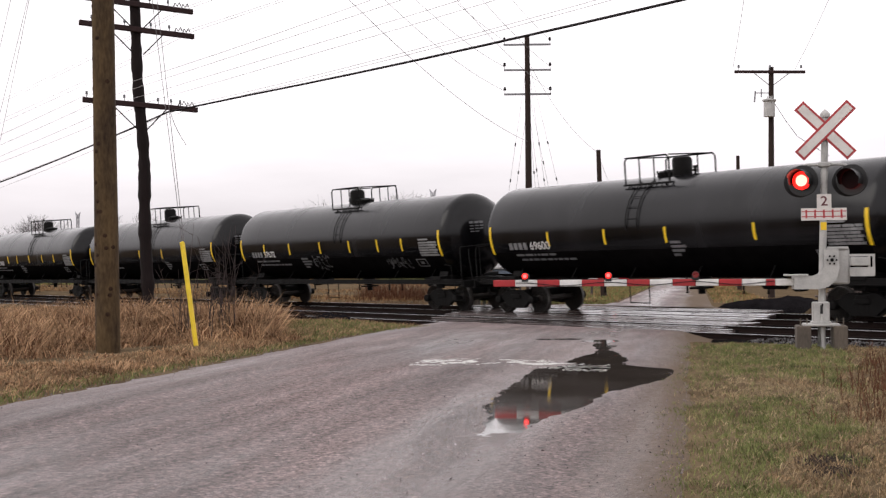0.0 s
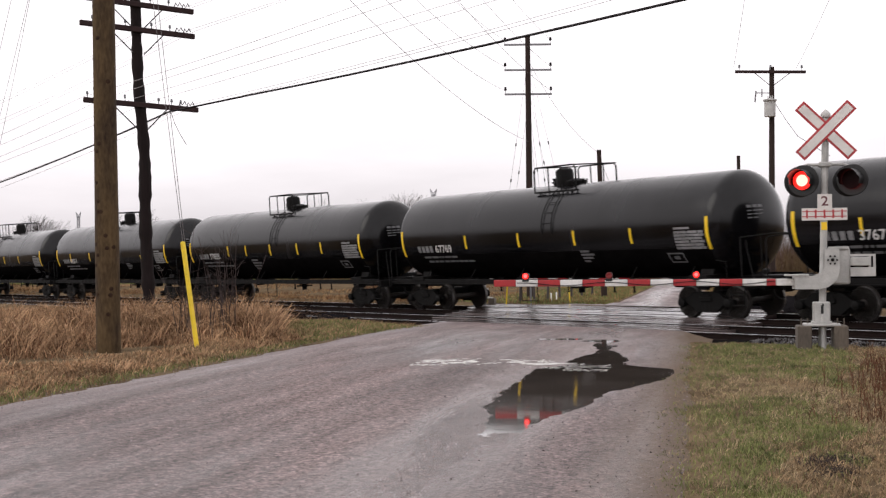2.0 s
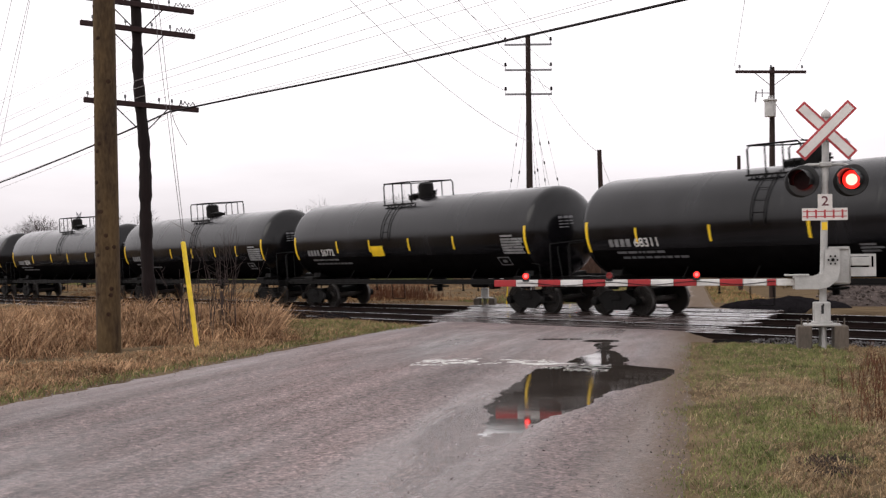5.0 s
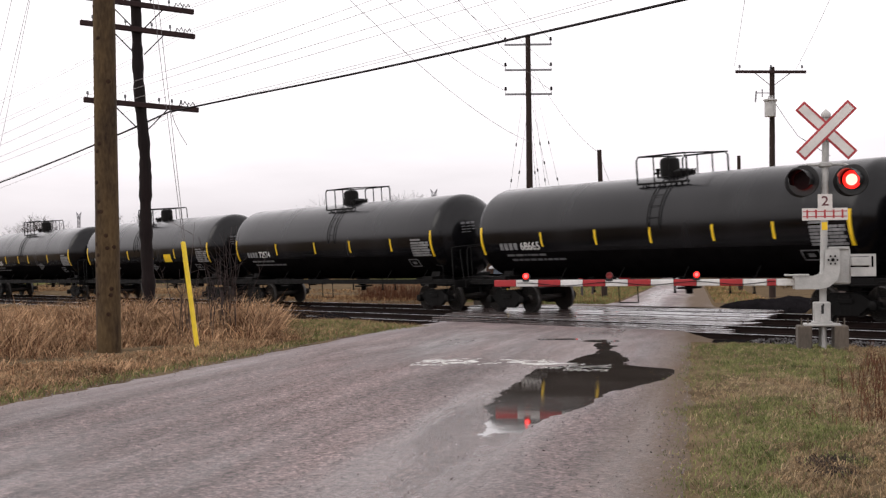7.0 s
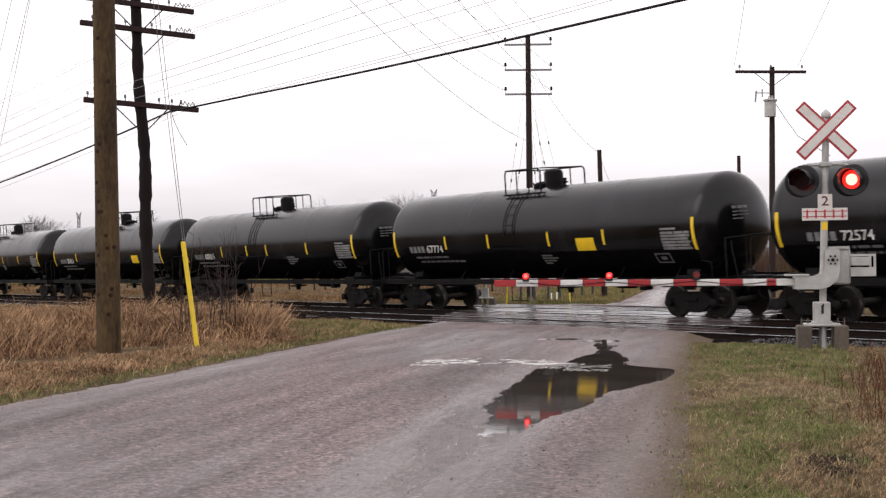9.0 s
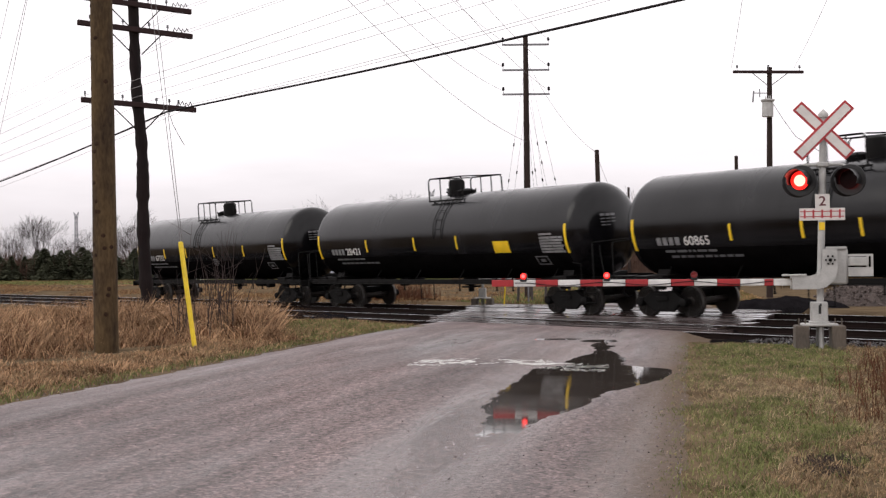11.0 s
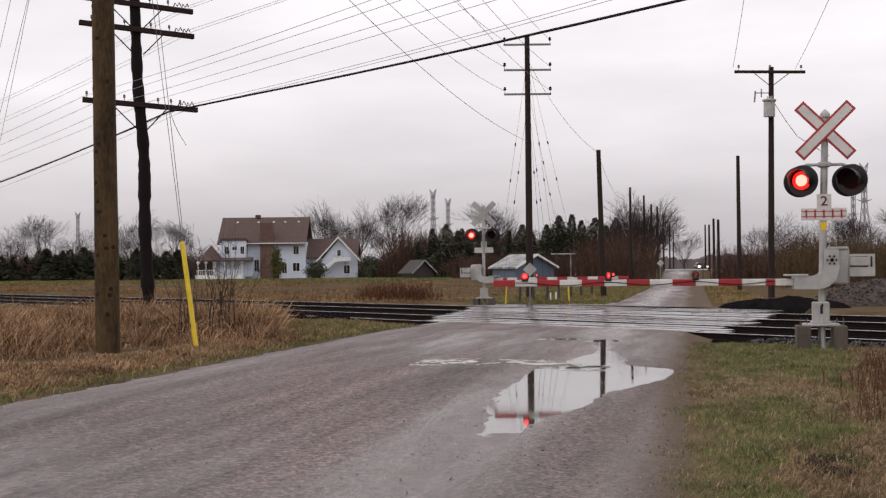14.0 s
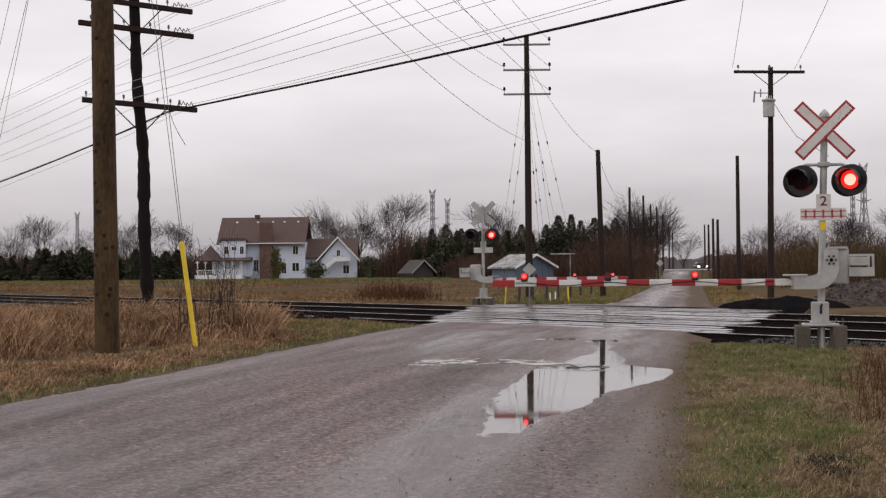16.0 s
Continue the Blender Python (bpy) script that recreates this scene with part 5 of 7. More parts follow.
def near_pole():
    root = thing("utility_pole", "thick brown treated wooden utility pole in dry grass", "utility pole", pose(-22.75, 9.06, 0.12, 0.4, -0.3, 0))
    part("pole_shaft", pole_shape(14.2, 0.215, 0.165, 0.0, 4), M["pole"], root)
    for z in (13.3, 13.9):
        part("crossarm", Shape().box((0, 0, z), (0.12, 2.6, 0.14), 0.012, Matrix.Rotation(radians(-48), 4, "Z")), M["arm"], root)
    knots = Shape()
    rng = random.Random(4)
    for k in range(34):
        a, z = rng.uniform(-2.8, 0.2), rng.uniform(0.3, 8)
        knots.lathe([(-0.012, 0.052), (0.002, 0.036), (0.004, 0.01)], 8, Matrix.Rotation(a, 4, "Z") @ Matrix.Translation((0.212 - 0.0033 * z, 0, z)))
    tagged(part("knots", knots, M["knot"], root), kind="stuff")
    return root


near_pole()


def line_pole():
    """Old pole of the railway's line, with three crossarms."""
    root = thing("line_pole", "old black wooden railway line pole with three crossarms", "utility pole", pose(-31.95, 13.83, 0.1, 1.9, -1.4, 0))
    part("pole_shaft", pole_shape(9.3, 0.165, 0.125, 0.09, 2, 0.35), M["old_pole"], root)
    dip = Matrix.Rotation(radians(-3.3), 4, "X")
    for k, z in enumerate((5.60, 7.50, 8.14)):
        arm = part("crossarm", Shape().box((0.14, 0.0, z), (0.10, 3.05, 0.13), 0.01, dip), M["arm"], root, "brown timber crossarm")
        br = Shape()
        for sg in (-1, 1):
            br.tube([(0.12, sg * 0.72, z - 0.05), (0.12, sg * 0.12, z - 0.62)], 0.016, 5)
        part("brace", br, M["old_pole"], arm)
        spots = [-1.42, -0.45, 0.45, 0.8, 1.05] if k == 0 else [-1.2, -0.35, 0.35, 0.85]
        for y in spots:
            ins = Shape()
            insulator(ins, (0.14, y, z + 0.06 - 0.058 * y), 0.75)
            part("insulator", ins, M["glass"], arm, "glass pin insulator")
        rack = Shape()
        for y in (1.0, 1.22):
            z1 = z - 0.058 * y
            if k == 0 and y > 1.1:
                rack.tube([(0.14, 0.75, z - 0.1), (0.14, 0.86, z - 0.45), (0.14, 0.98, z - 0.7), (0.14, 1.16, z - 1.0)], 0.008, 5)
            rack.tube([(0.14, y, z1 + 0.07), (0.14, y + 0.04, z1 + 0.17), (0.14, y + 0.10, z1 + 0.09), (0.14, y + 0.16, z1 + 0.19), (0.14, y + 0.2, z1 + 0.1)], 0.016, 5)
        part("bracket", rack, M["cable"], arm)
    return root


line_pole()


def sagging(p, q, sag, n=24):
    p, q = Vector(p), Vector(q)
    return [p.lerp(q, k / n) - Vector((0, 0, 4 * sag * (k / n) * (1 - k / n))) for k in range(n + 1)]


def wire_run(name, label, spans, r, mat_used, group="overhead lines"):
    s = Shape()
    for p, q, sag in spans:
        s.tube(sagging(p, q, sag), r, 5, caps=False)
    return solid(name, s, mat_used, label, "overhead line", group=group, smooth=180)


# across, height at the pole, heights of the far and near ends, sag of the near span
LINE_WIRES = [(12.04, 5.78, 4.67, 9.61, 1.00), (12.62, 5.79, 4.58, 7.40, 0.22), (13.31, 5.81, 4.34, 6.68, 0.10), (13.80, 5.78, 4.59, 6.95, 0.16),
              (14.93, 5.78, 3.89, 9.05, 1.00), (15.05, 5.75, 3.20, 8.80, 0.93), (14.93, 7.71, 6.59, 8.92, 0.50), (15.05, 7.68, 6.40, 9.27, 0.50),
              (14.80, 8.27, 7.33, 9.47, 0.50), (14.93, 8.26, 7.22, 9.46, 0.50)]


def rail_lines():
    for y, z, far, near, sag in LINE_WIRES:
        spans = [((-92, y, far), (-31.8, y, z), 0.7), ((-31.8, y, z), (28, y, near), sag)]
        wire_run("line_wire", "thin grey overhead line wire", spans, 0.0055, M["pale_wire"])
    spans = [((-92, 15.1, 4.6), (-31.8, 14.3, 5.55), 1.0), ((-31.8, 14.3, 5.55), (-29.2, 15.2, 5.74), 0.0), ((-29.2, 15.2, 5.74), (28, 15.4, 7.05), 0.60)]
    wire_run("cable", "thick black overhead cable beside the track", spans, 0.025, M["cable"])


rail_lines()


def corner_pole():
    """Tall pole beyond the tracks, with three arms and many stays."""
    root = thing("utility_pole", "tall weathered wooden utility pole with three crossarms and stays", "utility pole", pose(-54.27, 44.44, -0.05, 0, 0, 0))
    part("pole_shaft", pole_shape(13.65, 0.20, 0.13, 0.0, 6), M["grey_pole"], root)
    t = Matrix.Rotation(math.atan2(RIGHT.y, RIGHT.x), 4, "Z")
    for z in (13.2, 11.88, 10.62):
        arm = part("crossarm", Shape().box((0, 0, z), (2.45, 0.09, 0.10), 0.01, t), M["steel"], root, "grey steel crossarm")
        for sg in (-1, 1):
            ins = Shape()
            insulator(ins, t @ Vector((sg * 1.18, 0, z + 0.04)), 1.6)
            part("insulator", ins, M["cable"], arm)
    for top, dx, dy in ((12.4, -1.9, -0.6), (10.2, -1.5, -0.4), (12.6, 2.9, 0.6), (12.5, 1.6, 0.3), (10.4, 1.2, 0.2), (10.2, 0.8, 0.1), (11.0, 2.2, 0.4)):
        guy = Shape()
        foot = RIGHT * dx + AXIS * dy
        guy.tube([(0, 0, top), (foot.x, foot.y, 0.0)], 0.006, 4)
        for k in (0.35, 0.5):
            p = Vector((0, 0, top)).lerp(Vector((foot.x, foot.y, 0)), k)
            guy.tube([p, p + Vector((foot.x, foot.y, -top)).normalized() * 0.16], 0.035, 6)
        part("stay_wire", guy, M["cable"], root, "stay wire with insulators")
    L = lambda off, z: (-54.27 + RIGHT.x * off, 44.44 + RIGHT.y * off, z)
    B = lambda off, z: (-22.75 + RIGHT.x * off, 9.06 + RIGHT.y * off, z)
    for off, zc, zb, sag in ((-1.18, 10.75, 13.26, 1.2), (-1.18, 12.0, 14.12, 1.2), (-1.18, 13.35, 15.1, 1.0), (1.18, 10.75, 13.4, 1.0), (1.18, 12.0, 14.3, 1.0), (1.18, 13.4, 15.9, 1.0)):
        wire_run("power_wire", "overhead power wire between poles", [(L(off, zc), B(off * 0.9, zb), sag)], 0.010, M["wire"])
    wire_run("power_wire", "overhead power wire between poles", [(L(0, 8.1), B(0, 11.0), 1.0)], 0.010, M["wire"])
    return root


corner_pole()


def plain_pole(x, y, z0, h, r, mat_used, label, lean=(0, 0), gear=""):
    root = thing("utility_pole", label, "utility pole", pose(x, y, z0, *lean), group="roadside poles")
    part("pole_shaft", pole_shape(h, r, r * 0.72, 0.0, x), mat_used, root)
    if gear == "transformer":
        t = Matrix.Rotation(math.atan2(RIGHT.y, RIGHT.x), 4, "Z")
        arm = part("crossarm", Shape().box((0.05, -0.15, h - 0.25), (3.4, 0.10, 0.14), 0.01, t), M["arm"], root)
        for k in (-1.5, 0.0, 1.5):
            ins = Shape()
            insulator(ins, t @ Vector((k, 0, 0)) + Vector((0.05, -0.15, h - 0.19)), 1.3)
            part("insulator", ins, M["glass"], arm)
        br = Shape()
        for sg in (-1, 1):
            br.tube([t @ Vector((sg * 0.85, -0.1, 0)) + Vector((0, 0, h - 0.3)), (0, 0, h - 0.95)], 0.02, 5)
        part("brace", br, M["arm"], arm)
        can = Shape()
        can.lathe([(0, 0.05), (0.02, 0.27), (0.72, 0.27), (0.78, 0.33), (0.84, 0.33), (0.9, 0.05)], 16, Matrix.Translation((0.16, -0.32, h - 2.45)) @ Matrix.Rotation(radians(-90), 4, "Y"))
        for k in (-0.12, 0.05, 0.16):
            can.lathe([(0, 0.03), (0.14, 0.02)], 8, Matrix.Translation((0.16 + k, -0.32, h - 1.57)) @ Matrix.Rotation(radians(-90), 4, "Y"))
        part("transformer", can, M["silver"], root, "grey can transformer")
        fuse = Shape()
        a = t @ Vector((-0.95, 0, 0))
        fuse.tube([(0, 0, h - 1.25), (a.x * 0.8, a.y * 0.8, h - 1.25)], 0.025, 6)
        fuse.tube([(a.x * 0.8, a.y * 0.8, h - 1.15), (a.x * 0.85, a.y * 0.85, h - 1.7)], 0.04, 8)
        fuse.tube([(a.x * 0.5, a.y * 0.5, h - 1.05), (a.x * 0.5, a.y * 0.5, h - 1.45)], 0.03, 8)
        part("fuse_cutout", fuse, M["steel"], root)
        drop = Shape()
        e = t @ Vector((1.1, -0.6, 0))
        drop.tube([(0.3, -0.2, h - 1.7), (e.x * 0.55, e.y * 0.55, h - 2.6), (e.x, e.y, h - 3.4), (e.x * 2.2, e.y * 2.2, h - 4.4)], 0.014, 5)
        part("service_drop", drop, M["cable"], root)
    return root


plain_pole(-43.62, 50.68, 0.0, 11.1, 0.165, M["grey_pole"], "dark wooden utility pole with one crossarm and a transformer", (-0.6, 0.45), gear="transformer")
plain_pole(-58.2, 64.66, 0.0, 8.5, 0.15, M["grey_pole"], "plain dark wooden pole beside the road")
plain_pole(-52.05, 47.55, -0.1, 7.75, 0.16, M["grey_pole"], "plain wooden pole leaning a little at the road's edge", (0.6, -1.4))
plain_pole(-95.1, 90.45, 0.2, 9.1, 0.15, M["grey_pole"], "plain wooden pole far down the road")
for u, w, h in ((150, -5.3, 9.2), (166, -5.0, 9.0), (178, -4.6, 9.2), (205, -4.4, 8.8), (245, -4.2, 8.8), (290, -4.2, 8.8), (118, 2.1, 5.3), (135, 1.96, 6.0), (160, 1.8, 6.2), (210, 1.78, 7.2)):
    x, y = from_uw(u, w)
    plain_pole(x, y, 0.3 if u < 200 else 0.9, h, 0.15, M["grey_pole"], "plain wooden pole far down the road")
wire_run("power_wire", "slack wire between roadside poles", [((-54.2, 44.5, 12.2), (-52.2, 47.4, 7.5), 0.55), ((-52.2, 47.4, 7.5), (-95.1, 90.45, 9.2), 1.6)], 0.010, M["wire"])
for zt, rr, zz in ((12.2, -20.3, 6.2), (13.2, -20.0, 5.8), (13.9, -20.7, 7.2)):
    q = RIGHT * rr + AXIS * 60
    wire_run("power_wire", "overhead wire running off from the near pole", [((-22.75, 9.06, zt), (q.x, q.y, zz), 0.3)], 0.008, M["wire"])
wire_run("power_wire", "high wire over the road", [((-43.33, 52.3, 11.1), (-25.14, 33.58, 11.9), 0.2)], 0.010, M["wire"])
wire_run("power_wire", "high wire over the road", [((-44.6, 49.3, 11.1), (-23.58, 27.18, 11.4), 0.2)], 0.010, M["wire"])


def stay_guard():
    root = thing("stay_guard", "leaning yellow plastic guard on a pole's stay wire", "guy wire guard")
    foot, head = Vector((-22.75, 10.75, 0.05)), Vector((-23.05, 10.62, 2.02))
    s = Shape()
    n = 10
    s.tube([foot.lerp(head, k / n) for k in range(n + 1)], 0.045, 12)
    s.tube([head, head + (head - foot).normalized() * 0.02], [0.047, 0.03], 12)
    part("guard_tube", s, M["guard"], root)
    w = Shape()
    w.tube([foot - Vector((0, 0, 0.1)), head, Vector((-22.8, 9.1, 13.2))], 0.006, 5)
    w.tube([head + Vector((0.02, 0.05, -0.2)), Vector((-22.6, 9.3, 12.2))], 0.006, 5)
    part("stay_wire", w, M["wire"], root)


stay_guard()


# ---- plants ----
def blades(name, label, category, count, place, tall, width, mat_used, lean=0.5, seed=1, lie=0.0):
    """Grass: count curved blades where place(rng) puts them; place may return None."""
    rng = random.Random(seed)
    vs, fs = [], []
    for _ in range(count):
        p = place(rng)
        if p is None:
            continue
        x, y, z, f = p
        h = rng.uniform(*tall) * f
        a, b = rng.uniform(0, 6.283), rng.uniform(0.15, lean)
        if lie:
            a = 7.0 * noise.noise((x * lie, y * lie, 70)) + 3.0 * noise.noise((x * lie * 3, y * lie * 3, 71)) + rng.gauss(0, 1.35)
        wd = rng.uniform(0.6, 1.2) * width / 2
        sx, sy = -math.sin(a + 1.0) * wd, math.cos(a + 1.0) * wd
        dx, dy = math.cos(a) * h * b, math.sin(a) * h * b
        k = len(vs)
        vs += [(x - sx, y - sy, z), (x + sx, y + sy, z), (x - sx * 0.8 + dx * 0.35, y - sy * 0.8 + dy * 0.35, z + h * 0.6), (x + sx * 0.8 + dx * 0.35, y + sy * 0.8 + dy * 0.35, z + h * 0.6), (x + dx, y + dy, z + h * (1 - 0.35 * b))]
        fs += [(k, k + 1, k + 3, k + 2), (k + 2, k + 3, k + 4)]
    return solid(name, Shape().add(vs, fs), mat_used, label, category, kind="stuff", smooth=0)


def mown(u):
    """The mown strip beside the road widens towards the crossing."""
    return 0.28 * max(0.0, u - 26.3)


def left_bank(rng, keep=0.0):
    u, w = rng.uniform(9, 41), -8.1 - 17 * rng.random() ** 1.4
    x, y = from_uw(u, w)
    if y > 21.6 or y < 3:
        return None
    d = noise.noise((x * 0.55, y * 0.55, 2)) + 0.5 * noise.noise((x * 1.5, y * 1.5, 5))
    if d < keep - 0.30:
        return None
    low = smooth_step(26.5, 23.5, u)                 # trodden round the near pole
    far = mown(u)
    edge = smooth_step(-8.0 - 1.9 * low - far, -9.0 - 2.6 * low - far, w)
    if far > 0.3 and edge < 0.3 and rng.random() < 0.97:
        return None
    f = (0.25 - 0.1 * min(far, 1.3) + (0.75 + 0.1 * min(far, 1.3)) * edge) * (0.60 + 0.85 * max(-0.35, d))
    f *= 1 + 0.5 * smooth_step(2.2, 0.6, math.hypot(x + 26.5, y - 13.6)) + 0.25 * smooth_step(2.0, 0.6, math.hypot(x + 30, y - 16.5))
    f *= 1 + 0.75 * smooth_step(25.0, 27.0, u) * smooth_step(33.5, 31.0, u) * smooth_step(-14.5, -11.5, w)
    f *= 1 - 0.35 * smooth_step(8.5, 11, y) * smooth_step(-32, -40, x)
    f *= 1 - 0.75 * smooth_step(18.0, 20.0, y) * smooth_step(-45, -40, x)
    return x, y, terrain(x, y) - 0.02, min(f, 1.25)


def left_edge(rng, straw=False):
    u = rng.uniform(4, 37)
    w = rng.uniform(-9.3 - mown(u), -7.65 + 0.6 * smooth_step(29, 34, u))
    x, y = from_uw(u, w)
    if not straw and u < 27 and rng.random() > 0.12 + 0.75 * smooth_step(-8.25, -7.85, w) * (0.6 + 0.6 * noise.noise((u * 0.8, w, 4))) + 0.5 * smooth_step(23, 27, u):
        return None
    if y > 22.4 or straw and (u > 26 or w > -8.45) and rng.random() < 0.6:
        return None
    if w > -7.95 + 0.6 * smooth_step(29, 34, u) and rng.random() < 0.6:
        return None
    return x, y, terrain(x, y) - 0.01, 1.0


def right_bank(kind):
    tuft = [0, 0.0, 0.0, 1.0]

    def place(rng):
        if tuft[0] == 0:
            tuft[:] = [rng.randint(5, 14), 5.5 + 21 * rng.random() ** 1.35, rng.random() ** 1.1, rng.uniform(0.5, 1.5)]
            tuft[2] = -0.70 + (1.65 + 0.42 * tuft[1]) * tuft[2]
        tuft[0] -= 1
        u, w = tuft[1] + rng.gauss(0, 0.045), tuft[2] + rng.gauss(0, 0.03)
        x, y = from_uw(u, w)
        if y > 20.9:
            return None
        g = 0.9 * noise.noise((w * 0.8, u * 0.28, 21)) + 0.5 * noise.noise((w * 2.4, u * 0.9, 3))
        g += 0.05 + 0.5 * smooth_step(2.2, 0.5, abs(w - 1.0) + 0.3 * abs(u - 10.5)) + 1.5 * smooth_step(13.5, 16.5, y) - 0.25 * smooth_step(1.6, 3.5, w) + 0.3 * smooth_step(2.2, 0.6, w) - 0.9 * smooth_step(3.6, 5.5, w) * (1 - 0.6 * smooth_step(15, 18, y))
        g -= 0.7 * math.exp(-((u - 15.5) / 2.8) ** 2 - ((w - 1.0) / 0.6) ** 2)
        g = smooth_step(-0.30, 0.45, g)
        bare = noise.noise((w * 1.2, u * 0.6, 33)) + 0.12
        bare -= 0.9 * smooth_step(-0.35, 0.30, w - 0.11 * u + 0.05) + 0.7 * math.exp(-((u - 10.0) / 1.3) ** 2 - ((w - 0.78) / 0.25) ** 2)
        bare += 0.5 * smooth_step(13.5, 15.5, y) * smooth_step(0.1, -0.4, w - 0.11 * u + 0.05)
        rusty = smooth_step(-0.10, -0.42, bare)
        share = {"green": (0.12 + 0.88 * g) * (1 - 0.93 * rusty), "dry": (1.0 - 0.62 * g) * (1 - 0.5 * rusty), "rust": 0.05 + 0.95 * rusty}[kind]
        if rng.random() > share:
            return None
        lip = verge_lip(u)
        if rng.random() > smooth_step(lip - 0.30, lip + 1.15, w) ** 1.3:
            return None
        z = max(terrain(x, y) - 0.12 * (1 - smooth_step(lip - 0.5, lip + 0.35, w)), road_height(u, w, y) - 0.07 * smooth_step(-0.28, 0.30, w))
        return x, y, z - 0.006, tuft[3] * (0.22 + 0.78 * smooth_step(lip - 0.2, lip + 0.5, w))
    return place


blades("dry_grass", "tall tangled straw-coloured dry grass on the bank", "dry grass", 74000, lambda r: left_bank(r, 0.0), (0.32, 1.0), 0.020, M["dry"], 2.0, 11, 0.8)
blades("dead_weeds", "rusty brown dead weeds among the dry grass", "weeds", 24000, lambda r: left_bank(r, 0.1), (0.25, 0.75), 0.018, M["rust"], 1.6, 12, 0.3)
blades("verge_grass", "short green grass along the road's edge", "grass", 70000, left_edge, (0.04, 0.10), 0.012, M["green"], 0.9, 13)
blades("verge_straw", "short trodden straw along the road's edge", "dry grass", 15000, lambda r: left_edge(r, True), (0.05, 0.20), 0.013, M["dry"], 2.2, 14, 0.6)
blades("verge_litter", "flattened rusty weeds along the road's edge", "weeds", 26000, lambda r: left_edge(r, True), (0.05, 0.16), 0.016, M["litter"], 2.4, 26, 0.6)
blades("lawn_grass", "short green grass below the crossing signal", "grass", 260000, right_bank("green"), (0.025, 0.075), 0.007, M["green"], 1.5, 15)
blades("lawn_straw", "flattened straw in the short grass", "dry grass", 150000, right_bank("dry"), (0.025, 0.080), 0.0045, M["straw"], 2.6, 16)
blades("leaf_litter", "rusty brown litter and dead weeds on the verge", "weeds", 110000, right_bank("rust"), (0.025, 0.10), 0.007, M["litter"], 2.4, 17)


def meadow(rng):
    x, y = rng.uniform(-190, -36), 0
    y = 33.5 + 50 * rng.random() ** 1.7
    u, w = to_uw(x, y)
    if -10.0 < w < 2.6 or y > 34 + 0.36 * (-x):
        return None
    d = noise.noise((x * 0.12, y * 0.12, 2)) + 0.5 * noise.noise((x * 0.5, y * 0.5, 8))
    if d < -0.1:
        return None
    return x, y, terrain(x, y) - 0.02, 0.7 + 0.8 * max(0, d)


blades("meadow_grass", "brown winter meadow grass beyond the tracks", "dry grass", 70000, meadow, (0.08, 0.30), 0.035, M["meadow"], 2.2, 18, 0.12)
blades("meadow_weeds", "dark rusty weeds in the meadow", "weeds", 14000, meadow, (0.10, 0.35), 0.035, M["rust"], 1.8, 19, 0.12)


def brush(name, label, spots, mat_used, seed, spread=1.0, tall=(1.0, 2.2), stems=60, thick=0.012, group=""):
    """A thicket of thin upright stems with side twigs."""
    rng = random.Random(seed)
    s = Shape()
    for x, y, f in spots:
        for _ in range(stems):
            bx, by = x + rng.gauss(0, spread * 0.5), y + rng.gauss(0, spread * 0.5)
            z0 = terrain(bx, by) - 0.05
            h = rng.uniform(*tall) * f
            lx, ly = rng.gauss(0, 0.16) * h, rng.gauss(0, 0.16) * h
            mid = Vector((bx + lx * 0.4, by + ly * 0.4, z0 + h * 0.55))
            tip = Vector((bx + lx, by + ly, z0 + h))
            s.tube([(bx, by, z0), mid, tip], [thick, thick * 0.7, thick * 0.3], 3, caps=False)
            for _ in range(3):
                p = mid.lerp(tip, rng.uniform(-0.4, 0.8))
                q = p + Vector((rng.gauss(0, 0.2), rng.gauss(0, 0.2), rng.uniform(0.1, 0.35))) * h * 0.6
                s.tube([p, q], [thick * 0.6, thick * 0.25], 3, caps=False)
    return solid(name, s, mat_used, label, "brush", kind="stuff", smooth=0)


brush("shrub", "leafless shrub of thin brown stems in dry grass", [(-25.4, 12.3, 1.0), (-26.0, 12.9, 0.95), (-24.9, 11.6, 0.7)], M["bark"], 21, 0.45, (1.2, 2.6), 12, 0.010)
brush("dead_stalks", "rusty dead stalks at the edge of the verge", [(-11.7, 16.8, 1), (-11.0, 15.6, 0.9), (-10.2, 14.4, 1), (-9.5, 13.3, 0.8), (-8.6, 12.2, 0.8), (-7.6, 10.8, 0.6), (-12.3, 17.8, 0.7)], M["rust"], 22, 0.7, (0.08, 0.42), 150, 0.0055)
brush("dead_weed_clump", "dark heap of dead weeds on the verge", [(-6.40, 8.05, 1.0), (-6.50, 8.25, 0.9), (-6.15, 7.75, 0.9)], M["bark"], 27, 0.20, (0.03, 0.12), 300, 0.005)
brush("dead_stalks", "upright brown stalks in the meadow", [(*(RIGHT * (-3.9 + 0.24 * k) + AXIS * (67 + 2.0 * math.sin(k * 2.3)))[:2], 0.5 + 0.3 * math.sin(k * 1.7) ** 2) for k in range(14)], M["rust"], 23, 0.8, (0.5, 1.5), 46, 0.011)


def far_verge(rng, green=False):
    u = rng.uniform(52, 112)
    w = rng.choice((rng.uniform(-10.5, -3.5), rng.uniform(-6.5, -3.4), rng.uniform(0.8, 3.0)))
    x, y = from_uw(u, w)
    if y < 35.5 or w > 0 and u < 57 or green and w > 0 and rng.random() < 0.75:
        return None
    return x, y, terrain(x, y) - 0.01, 1.0


blades("far_verge_grass", "short green grass along the road beyond the tracks", "grass", 26000, lambda r: far_verge(r, True), (0.06, 0.16), 0.04, M["green"], 0.9, 24)
blades("far_verge_straw", "short straw along the road beyond the tracks", "dry grass", 7000, far_verge, (0.08, 0.22), 0.04, M["meadow"], 1.2, 25)


